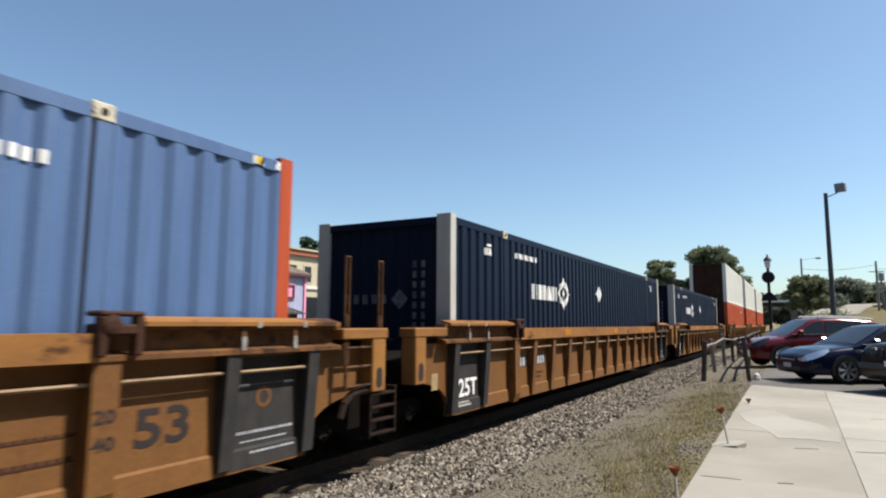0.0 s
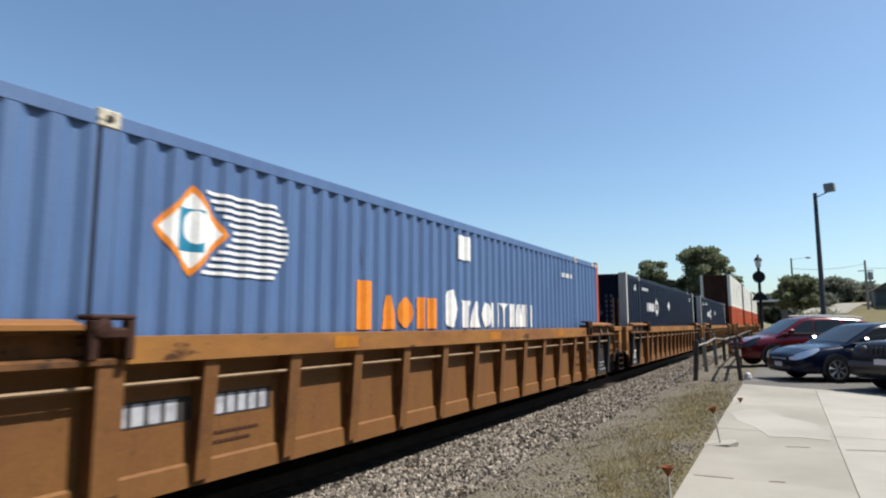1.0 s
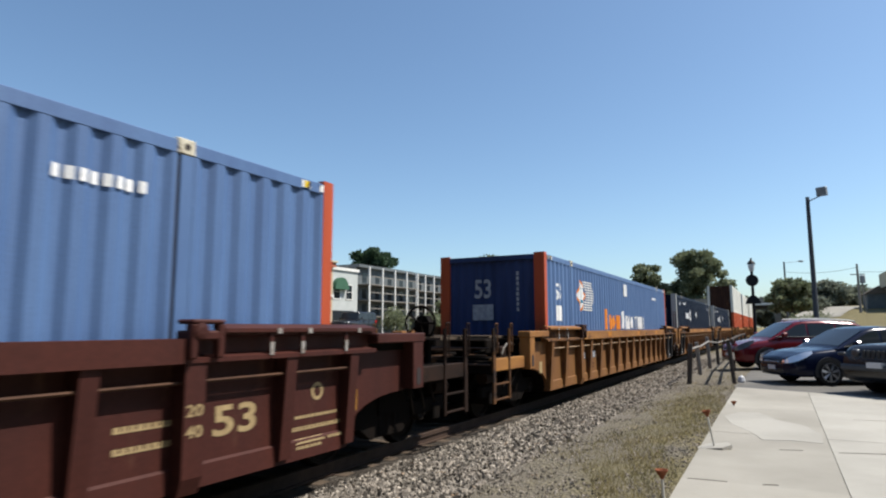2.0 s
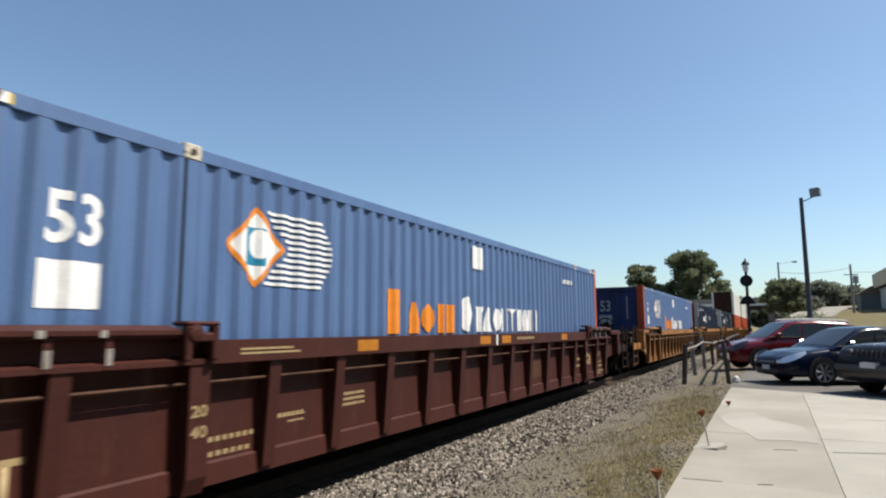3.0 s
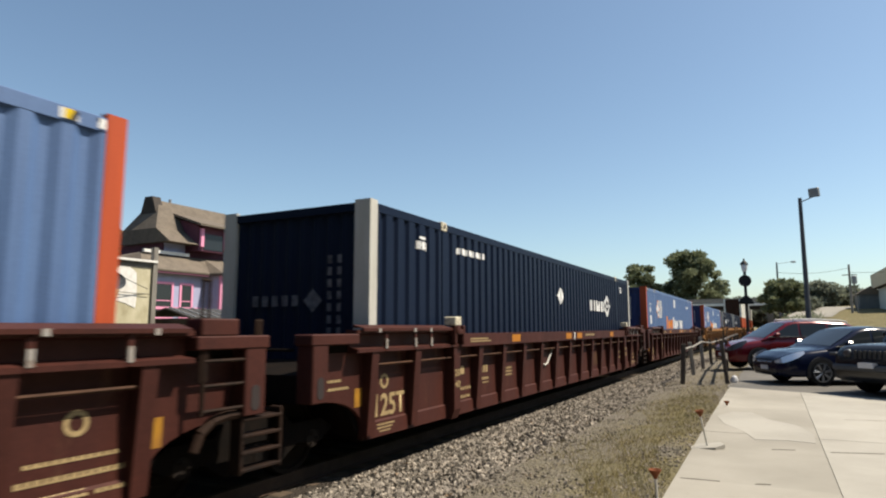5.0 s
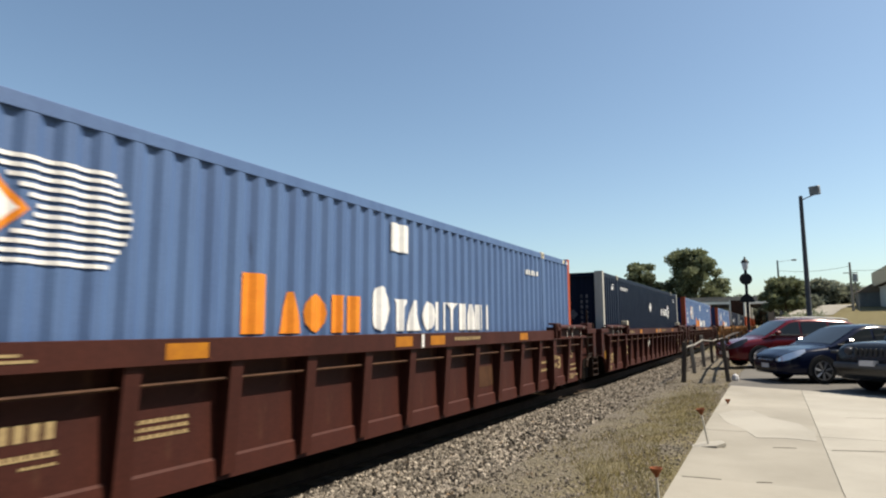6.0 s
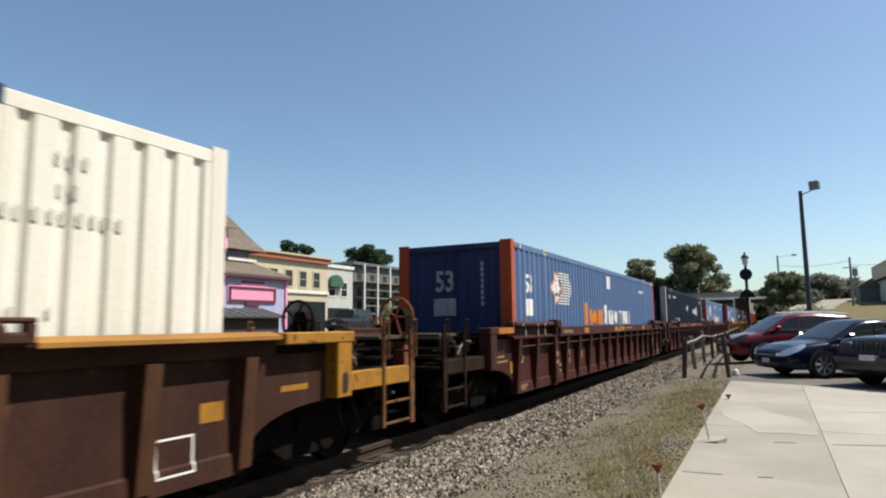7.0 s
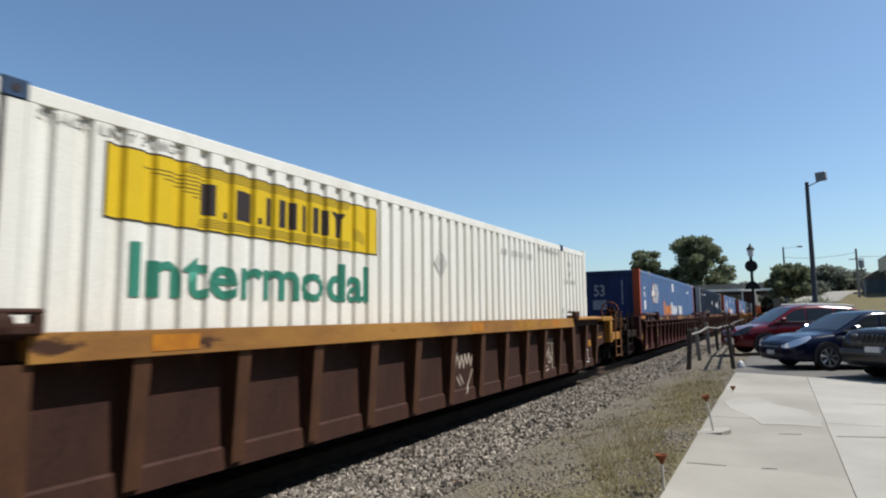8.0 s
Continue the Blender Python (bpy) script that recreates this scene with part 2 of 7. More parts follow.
M["trim_white"] = material("white painted trim", (0.70, 0.69, 0.66), 0.6, second=(0.5, 0.48, 0.44), amount=0.6, scale=4)
M["brick"] = material("sooty brick", (0.17, 0.085, 0.06), 0.9, second=(0.09, 0.055, 0.045), amount=0.8, scale=6, grain=0.3, grain_scale=30)
M["roof"] = material("brown grey shingle", (0.1487, 0.1232, 0.09775), 0.9, second=(0.102, 0.085, 0.0697), amount=0.8, scale=1.8, grain=0.3, grain_scale=18, bump=0.4, bump_scale=14)
M["lilac"] = material("lilac clapboard", (0.36, 0.37, 0.52), 0.7, second=(0.29, 0.30, 0.44), amount=0.6, scale=2)
M["pink"] = material("bright pink paint", (0.74, 0.30, 0.45), 0.6, second=(0.64, 0.24, 0.38), amount=0.5, scale=4)
M["mauve"] = material("dark mauve paint", (0.12, 0.045, 0.07), 0.7, second=(0.08, 0.032, 0.05), amount=0.6, scale=3)
M["cream"] = material("cream painted brick", (0.496, 0.44, 0.32), 0.8, second=(0.416, 0.36, 0.256), amount=0.6, scale=1.2)
M["cornice"] = material("brick red cornice", (0.36, 0.13, 0.085), 0.7, second=(0.26, 0.09, 0.06), amount=0.6, scale=3)
M["offwhite"] = material("off white siding", (0.45, 0.465, 0.45), 0.8, second=(0.36, 0.375, 0.36), amount=0.6, scale=1.5)
M["awning"] = material("green awning", (0.05, 0.12, 0.075), 0.7)
M["slate"] = material("blue grey siding", (0.13, 0.145, 0.15), 0.8, second=(0.09, 0.10, 0.105), amount=0.7, scale=1.5)
M["shed_roof"] = material("weathered sheet roofing", (0.048, 0.045, 0.045), 0.7, second=(0.078, 0.072, 0.066), amount=0.7, scale=2)
M["shed_wall"] = material("dark weathered boards", (0.045, 0.038, 0.035), 0.85, second=(0.07, 0.06, 0.05), amount=0.7, scale=3)
M["bark"] = material("bark", (0.085, 0.062, 0.045), 0.9, second=(0.05, 0.037, 0.028), amount=0.8, scale=8, stretch=(1, 1, 0.3), bump=0.4, bump_scale=20)
M["leaf"] = material("tree leaves", (0.18, 0.20, 0.115), 0.6, second=(0.125, 0.145, 0.08), amount=0.9, scale=0.35, grain=0.3, grain_scale=2.5)
# Lightened and greyed: the distance haze is put into this leaf colour.
M["leaf_far"] = material("distant leaves greyed for haze", (0.185, 0.20, 0.15), 0.7, second=(0.14, 0.155, 0.115), amount=0.9, scale=0.1, grain=0.3, grain_scale=0.8)
M["leaf_fir"] = material("conifer needles", (0.05, 0.085, 0.045), 0.7, second=(0.035, 0.06, 0.03), amount=0.8, scale=0.5, grain=0.3, grain_scale=3)
M["grass"] = material("dry grass blades", (0.25, 0.205, 0.10), 0.85, second=(0.18, 0.16, 0.075), amount=0.9, scale=1.2, grain=0.3, grain_scale=20)
M["bridge"] = material("pale bridge concrete", (0.80, 0.78, 0.72), 0.8, second=(0.66, 0.63, 0.57), amount=0.7, scale=0.5)
M["cable"] = material("cable sheath", (0.02, 0.02, 0.02), 0.7)

# ---------------------------------------------------------------- mesh tools


def box(bm, x0, x1, y0, y1, z0, z1, bevel=0.0):
    vs = [bm.verts.new((x, y, z)) for x in (x0, x1) for y in (y0, y1) for z in (z0, z1)]
    fs = [bm.faces.new([vs[i] for i in q]) for q in ((0, 1, 3, 2), (4, 6, 7, 5), (0, 4, 5, 1), (2, 3, 7, 6), (0, 2, 6, 4), (1, 5, 7, 3))]
    if bevel:
        bmesh.ops.bevel(bm, geom=list({e for f in fs for e in f.edges}), offset=bevel, segments=1, affect="EDGES", profile=0.5)


def prism(bm, outline, axis, lo, hi):
    """A closed outline pushed along an axis: the outline's two numbers are the other two axes in order."""
    def at(p, c):
        q = list(p)
        q.insert("xyz".index(axis), c)
        return q
    a = [bm.verts.new(at(p, lo)) for p in outline]
    b = [bm.verts.new(at(p, hi)) for p in outline]
    n = len(outline)
    bm.faces.new(a), bm.faces.new(b[::-1])
    for i in range(n):
        bm.faces.new((a[i], b[i], b[(i + 1) % n], a[(i + 1) % n]))


def tube(bm, p0, p1, r0, r1=None, n=10):
    p0, p1 = Vector(p0), Vector(p1)
    r1 = r0 if r1 is None else r1
    q = (p1 - p0).to_track_quat("Z", "Y")
    ring = []
    for p, r in ((p0, r0), (p1, r1)):
        ring.append([bm.verts.new(p + q @ Vector((r * math.cos(a), r * math.sin(a), 0))) for a in [2 * math.pi * i / n for i in range(n)]])
    for i in range(n):
        j = (i + 1) % n
        bm.faces.new((ring[0][i], ring[0][j], ring[1][j], ring[1][i]))
    bm.faces.new(ring[0][::-1]), bm.faces.new(ring[1])


def lathe(bm, profile, n=16, axis="z", centre=(0, 0, 0)):
    """A profile of (radius, height) turned round an axis."""
    rings = []
    for r, h in profile:
        ring = []
        for i in range(n):
            a = 2 * math.pi * i / n
            p = (r * math.cos(a), r * math.sin(a), h)
            p = {"z": p, "x": (p[2], p[0], p[1]), "y": (p[1], p[2], p[0])}[axis]
            ring.append(bm.verts.new(Vector(p) + Vector(centre)))
        rings.append(ring)
    for a, b in zip(rings, rings[1:]):
        for i in range(n):
            j = (i + 1) % n
            bm.faces.new((a[i], a[j], b[j], b[i]))
    bm.faces.new(rings[0][::-1]), bm.faces.new(rings[-1])


def part(name, bm, mat, parent=None, label="", smooth=False):
    bmesh.ops.recalc_face_normals(bm, faces=bm.faces)
    me = bpy.data.meshes.new(name)
    bm.to_mesh(me)
    bm.free()
    me.materials.append(M[mat] if isinstance(mat, str) else mat)
    if smooth:
        for p in me.polygons:
            p.use_smooth = True
        me.set_sharp_from_angle(angle=radians(40))
    ob = new(name, me)
    ob.parent = parent
    return tagged(ob, label) if label else ob


def boxes(name, dims, mat, parent=None, label="", bevel=0.0):
    bm = bmesh.new()
    for d in dims:
        box(bm, *d, bevel=bevel)
    return part(name, bm, mat, parent, label)


def share(ob, name, parent, m):
    """Another object on the same mesh."""
    o = new(name, ob.data)
    o.parent = parent
    o.matrix_basis = m
    return o


def thing(name, label, category, group="", m=None):
    e = new(name)
    e.empty_display_size = 0.2
    if m is not None:
        e.matrix_basis = m
    return tagged(e, label, category, group)


def glyphs(text):
    """The built-in font's outline of a text as a bmesh in its plane, about 1 high."""
    cu = bpy.data.curves.new("lettering", "FONT")
    cu.body, cu.resolution_u, cu.offset = text, 3, 0.022
    ob = bpy.data.objects.new("lettering", cu)
    scene.collection.objects.link(ob)
    me = bpy.data.meshes.new_from_object(ob.evaluated_get(bpy.context.evaluated_depsgraph_get()))
    bpy.data.objects.remove(ob)
    bm = bmesh.new()
    bm.from_mesh(me)
    bpy.data.meshes.remove(me)
    return bm


def fit_box(bm, u0, u1, v0, v1, put):
    """Stretch a flat bmesh into a box in u, v and put its points in space."""
    xs, ys = [v.co.x for v in bm.verts], [v.co.y for v in bm.verts]
    a, b, c, d = min(xs), max(xs), min(ys), max(ys)
    for v in bm.verts:
        v.co = put(u0 + (v.co.x - a) / (b - a) * (u1 - u0), v0 + (v.co.y - c) / (d - c) * (v1 - v0))
    return bm


def flat_shapes(polys, put):
    bm = bmesh.new()
    for poly in polys:
        bm.faces.new([bm.verts.new(put(u, v)) for u, v in poly])
    return bm


def rect(u0, u1, v0, v1):
    return [(u0, v0), (u1, v0), (u1, v1), (u0, v1)]


# ---------------------------------------------------------------- containers
HALF, WIDE, TALL = 8.15, 1.295, 2.896   # half length, half width, height
POST_Y = 6.096
PITCH, DEEP = 0.28, 0.038


def waves(y0, y1, outer, inner):
    """Breaks of the pressed wall: (y, depth) from y0 to y1."""
    n = max(1, round((y1 - y0) / PITCH))
    p = (y1 - y0) / n
    slope = (1 - outer - inner) / 2
    pts = [(y0, 0.0)]
    for i in range(n):
        s = y0 + i * p
        pts += [(s + outer / 2 * p, 0), (s + (outer / 2 + slope) * p, DEEP), (s + (outer / 2 + slope + inner) * p, DEEP), (s + (1 - outer / 2) * p, 0)]
    return pts + [(y1, 0.0)]


def wall_breaks(style):
    out = []
    for a, b in ((-HALF + 0.17, -POST_Y - 0.09), (-POST_Y + 0.09, POST_Y - 0.09), (POST_Y + 0.09, HALF - 0.17)):
        out.append(waves(a, b, *style["wave"]))
    return out


def drape(bm, runs, lift=0.004):
    """Press a flat sheet of lettering in the plane x = 0 onto the pressed wall."""
    flat = [p for run in runs for p in run]
    ys = [v.co.y for v in bm.verts]
    lo, hi = min(ys), max(ys)
    for y, _ in flat:
        if lo + 1e-4 < y < hi - 1e-4:
            bmesh.ops.bisect_plane(bm, geom=bm.verts[:] + bm.edges[:] + bm.faces[:], plane_co=(0, y, 0), plane_no=(0, 1, 0))
    yy, dd = [p[0] for p in flat], [p[1] for p in flat]
    for v in bm.verts:
        v.co.x = WIDE + lift - float(np.interp(v.co.y, yy, dd))
    return bm


def on_side(u, v):
    return Vector((0, u, v))


def on_end(u, v):
    return Vector((u, -HALF + 0.035, v))


def ends_of(polys):
    return [flat_shapes([p], on_end) for p in polys]


def bars(u0, u1, v0, v1, n, fill=0.55):
    """A row of n plain bars in place of lettering."""
    w = (u1 - u0) / n
    return [rect(u0 + i * w, u0 + (i + fill) * w, v0, v1) for i in range(n)]


def container(style, label, m, group="containers on the train"):
    t = thing("shipping_container", label, "container", group, m)
    runs = wall_breaks(style)
    zr = TALL - 0.13
    for side in (1, -1):
        for k, run in enumerate(runs):
            bm = bmesh.new()
            lo = [bm.verts.new((side * (WIDE - d), y, 0.15)) for y, d in run]
            hi = [bm.verts.new((side * (WIDE - d), y, zr)) for y, d in run]
            for i in range(len(run) - 1):
                bm.faces.new((lo[i], lo[i + 1], hi[i + 1], hi[i]))
            part("side_panel", bm, style["wall"], t)
        boxes("top_rail", [(side * (WIDE - 0.07), side * (WIDE + 0.002), -HALF + 0.17, HALF - 0.17, zr, TALL - 0.01)], style["rail"], t, bevel=0.006)
        boxes("bottom_rail", [(side * (WIDE - 0.06), side * (WIDE + 0.002), -HALF + 0.17, HALF - 0.17, 0.0, 0.15)], style["wall"], t)
        for y in (-POST_Y, POST_Y):
            boxes("side_post", [(side * (WIDE - 0.05), side * (WIDE + 0.003), y - 0.055, y + 0.088, 0.15, zr)], style["wall"], t, bevel=0.006)
            boxes("seam", [(side * (WIDE - 0.05), side * (WIDE - 0.018), y - 0.088, y - 0.055, 0.15, zr)], "ink_black", t)
            bm = bmesh.new()
            box(bm, side * (WIDE - 0.16), side * (WIDE + 0.012), y - 0.10, y + 0.09, TALL - 0.13, TALL + 0.012, 0.01)
            c = part("corner_casting", bm, style["cast"], t)
            # Black disc on the face paints the dark inside of the hole.
            bm = bmesh.new()
            tube(bm, (side * (WIDE + 0.008), y, TALL - 0.06), (side * (WIDE + 0.016), y, TALL - 0.06), 0.033, n=10)
            part("casting_hole", bm, "ink_black", c)
        for e in (-1, 1):
            bm = bmesh.new()
            prism(bm, [(side * (WIDE + 0.005), e * (HALF - 0.17)), (side * (WIDE + 0.005), e * HALF), (side * (WIDE - 0.24), e * HALF), (side * (WIDE - 0.24), e * (HALF - 0.05)),
                       (side * (WIDE - 0.08), e * (HALF - 0.05)), (side * (WIDE - 0.08), e * (HALF - 0.17))], "z", 0.0, TALL + 0.03)
            part("corner_post", bm, style["post"], t)
    for e in (-1, 1):
        bm = bmesh.new()
        n = 9
        xs = np.linspace(-WIDE + 0.24, WIDE - 0.24, n * 4 + 1)
        prof = [(x, 0.05 + (0.03 if (i // 2) % 2 else 0.0)) for i, x in enumerate(xs)]
        lo = [bm.verts.new((x, e * (HALF - d), 0.12)) for x, d in prof]
        hi = [bm.verts.new((x, e * (HALF - d), TALL - 0.12)) for x, d in prof]
        for i in range(len(prof) - 1):
            bm.faces.new((lo[i], lo[i + 1], hi[i + 1], hi[i]))
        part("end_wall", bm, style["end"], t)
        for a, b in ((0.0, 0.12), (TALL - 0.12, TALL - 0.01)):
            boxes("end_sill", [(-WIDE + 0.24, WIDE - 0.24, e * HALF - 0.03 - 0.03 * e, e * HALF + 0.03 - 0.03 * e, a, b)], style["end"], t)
    boxes("roof", [(-WIDE + 0.06, WIDE - 0.06, -HALF + 0.05, HALF - 0.05, TALL - 0.03, TALL - 0.015)], style["rail"], t)
    boxes("floor", [(-WIDE + 0.06, WIDE - 0.06, -HALF + 0.05, HALF - 0.05, 0.08, 0.12)], "dark_steel", t)
    for k, (name, mat, made) in enumerate(style["marks"]()):
        for bm in made if isinstance(made, list) else [made]:
            part(name, drape(bm, runs, 0.004 + 0.0012 * k) if name != "end_mark" else bm, mat, t)
    return t


Z0 = 0.40   # container floor above the rail


def text_side(s, u0, u1, v0, v1):
    return fit_box(glyphs(s), u0, u1, v0 - Z0, v1 - Z0, on_side)


def shapes_side(polys):
    return [flat_shapes([[(u, v - Z0) for u, v in p]], on_side) for p in polys]


def word_blocks(u0, u1, v0, v1, n, first=None):
    """Plain bars in place of a brand's letters, the first one taller."""
    w = (u1 - u0) / n
    return [rect(u0 + (i + 0.14) * w, u0 + (i + 0.74) * w, v0, first if (first and i == 0) else v1) for i in range(n)]


def plain_row(spec, v0, v1):
    """A row of plain shapes in a brand's colours. spec: (form, u0, u1, top or None)."""
    out = []
    for form, a, b, top in spec:
        t, w = top or v1, b - a
        if form == "peak":
            out.append([(a, v0), (b, v0), (a + 0.56 * w, t), (a + 0.40 * w, t)])
        elif form == "wedge":
            out.append([(a + 0.32 * w, v0), (b - 0.32 * w, v0), (b - 0.28 * w, t - 0.25 * (t - v0)), (b, t), (a, t), (a + 0.28 * w, t - 0.25 * (t - v0))])
        elif form == "disc":
            out.append([(a + w * (0.5 + 0.5 * math.cos(k)), v0 + (t - v0) * (0.5 + 0.5 * math.sin(k))) for k in np.linspace(0, 2 * math.pi, 12, endpoint=False)])
        elif form == "pair":
            out += [rect(a, a + 0.34 * w, v0, t), rect(b - 0.34 * w, b, v0, t)]
        else:
            out.append(rect(a + 0.08 * w, b - 0.22 * w, v0, t))
    return out


def marks_blue():
    yield "number_mark", "ink_white", text_side("53", -7.33, -6.89, 2.28, 2.68)
    yield "sign_plate", "ink_white", shapes_side([rect(-7.37, -6.88, 1.81, 2.16)])
    cx, cz = -5.27, 2.475
    yield "emblem_border", "ink_orange", shapes_side([[(cx - 0.40, cz), (cx, cz - 0.41), (cx + 0.40, cz), (cx, cz + 0.41)]])
    b = shapes_side([[(cx - 0.33, cz), (cx, cz - 0.34), (cx + 0.33, cz), (cx, cz + 0.34)]])
    yield "emblem_field", "ink_white", b
    yield "emblem_block", "ink_teal", shapes_side([rect(cx - 0.15, cx + 0.12, cz - 0.19, cz + 0.19)])
    yield "emblem_disc", "ink_white", shapes_side([[(cx + 0.04 + 0.13 * math.cos(a), cz + 0.03 + 0.15 * math.sin(a)) for a in np.linspace(0, 2 * math.pi, 16, endpoint=False)]])
    st = []
    for i in range(12):
        z = 2.10 + i * 0.066
        half = 0.42 * (1 - abs(z - cz) / 0.41)
        st.append(rect(cx + max(half, 0.0) + 0.06, -4.30 + 0.22 * (1 - ((z - cz) / 0.42) ** 2), z, z + 0.032))
    yield "speed_stripe", "ink_white", shapes_side(st)
    yield "brand_block", "ink_orange", shapes_side(plain_row([("block", -2.92, -2.42, 2.19), ("peak", -2.36, -1.98, None), ("disc", -1.94, -1.58, None), ("block", -1.52, -1.20, None), ("block", -1.18, -0.82, None)], 1.59, 2.03))
    yield "brand_block", "ink_white", shapes_side(plain_row([("disc", -0.66, -0.22, 2.19), ("wedge", -0.14, 0.22, None), ("peak", 0.22, 0.62, None), ("disc", 0.63, 1.01, None), ("pair", 1.04, 1.40, None),
                                                                  ("wedge", 1.42, 1.78, None), ("block", 1.80, 2.14, None), ("peak", 2.12, 2.50, None), ("block", 2.50, 2.66, None), ("pair", 2.68, 3.02, None)], 1.60, 2.03))
    yield "sign_plate", "ink_white", shapes_side([rect(-0.21, 0.27, 2.68, 3.07)])
    yield "code_mark", "ink_white", shapes_side(bars(4.96, 5.75, 2.74, 2.84, 8, 0.6))
    yield "hazard_strip", "ink_white", shapes_side([rect(e * 7.72 - 0.24, e * 7.72 + 0.24, 3.185, 3.265) for e in (-1, 1)])
    yield "hazard_stripe", "ink_yellow", shapes_side([rect(e * 7.72 - 0.24 + 0.16 * k, e * 7.72 - 0.16 + 0.16 * k, 3.187, 3.263) for e in (-1, 1) for k in range(3)])
    yield "hazard_stripe", "ink_black", shapes_side([[(e * 7.72 - 0.20 + 0.16 * k, 3.187), (e * 7.72 - 0.15 + 0.16 * k, 3.187), (e * 7.72 - 0.12 + 0.16 * k, 3.263), (e * 7.72 - 0.17 + 0.16 * k, 3.263)]
                                                     for e in (-1, 1) for k in range(3)])
    yield "end_mark", "ink_grey", fit_box(glyphs("53"), -0.42, 0.0, 1.92, 2.36, on_end)
    yield "end_mark", "ink_grey", ends_of([rect(-0.47, 0.05, 1.42, 1.78)])
    yield "end_mark", "ink_grey", ends_of([rect(0.62, 0.68, 1.62 + i * 0.115, 1.62 + i * 0.115 + 0.085) for i in range(8)])


def marks_navy(shift=0.0):
    yield "emblem_plate", "ink_white", shapes_side([[(-0.25, 2.42), (0.0, 2.18), (0.25, 2.42), (0.0, 2.66)]])
    yield "brand_block", "ink_white", shapes_side(plain_row([(f, a + shift, b + shift, None) for f, a, b in (("block", 2.76, 2.98), ("block", 3.02, 3.14), ("pair", 3.18, 3.56), ("peak", 3.60, 3.96), ("pair", 3.98, 4.30))], 2.13, 2.43))
    ring = []
    for i in range(4):
        a, b = math.pi / 2 * i, math.pi / 2 * (i + 1)
        cs = [(math.cos(a), math.sin(a)), (math.cos(b), math.sin(b))]
        ring.append([((4.74 + shift) + 0.41 * cs[0][0], 2.31 + 0.37 * cs[0][1]), ((4.74 + shift) + 0.41 * cs[1][0], 2.31 + 0.37 * cs[1][1]),
                     ((4.74 + shift) + 0.25 * cs[1][0], 2.31 + 0.22 * cs[1][1]), ((4.74 + shift) + 0.25 * cs[0][0], 2.31 + 0.22 * cs[0][1])])
    ring.append([((4.74 + shift) - 0.12, 2.31), ((4.74 + shift), 2.20), ((4.74 + shift) + 0.12, 2.31), ((4.74 + shift), 2.42)])
    yield "emblem_mark", "ink_white", shapes_side(ring)
    yield "code_mark", "ink_white", shapes_side(bars(-5.6, -4.5, 2.86, 2.96, 8, 0.6))
    for e in (-1, 1):
        yield "number_mark", "ink_white", shapes_side(bars(e * 6.75 - 0.16, e * 6.75 + 0.16, 2.80, 2.92, 3, 0.7) + [rect(e * 6.75 - 0.12, e * 6.75 + 0.10, 2.95, 2.99)])
    yield "end_mark", "ink_dim", ends_of(word_blocks(-0.75, 0.15, 1.55, 1.70, 5) + [[(0.2, 1.62), (0.36, 1.46), (0.52, 1.62), (0.36, 1.78)]])
    yield "end_mark", "ink_dim", ends_of([rect(0.60 + j * 0.16, 0.67 + j * 0.16, 1.15 + i * 0.16, 1.15 + i * 0.16 + 0.11) for i in range(7) for j in range(2)])


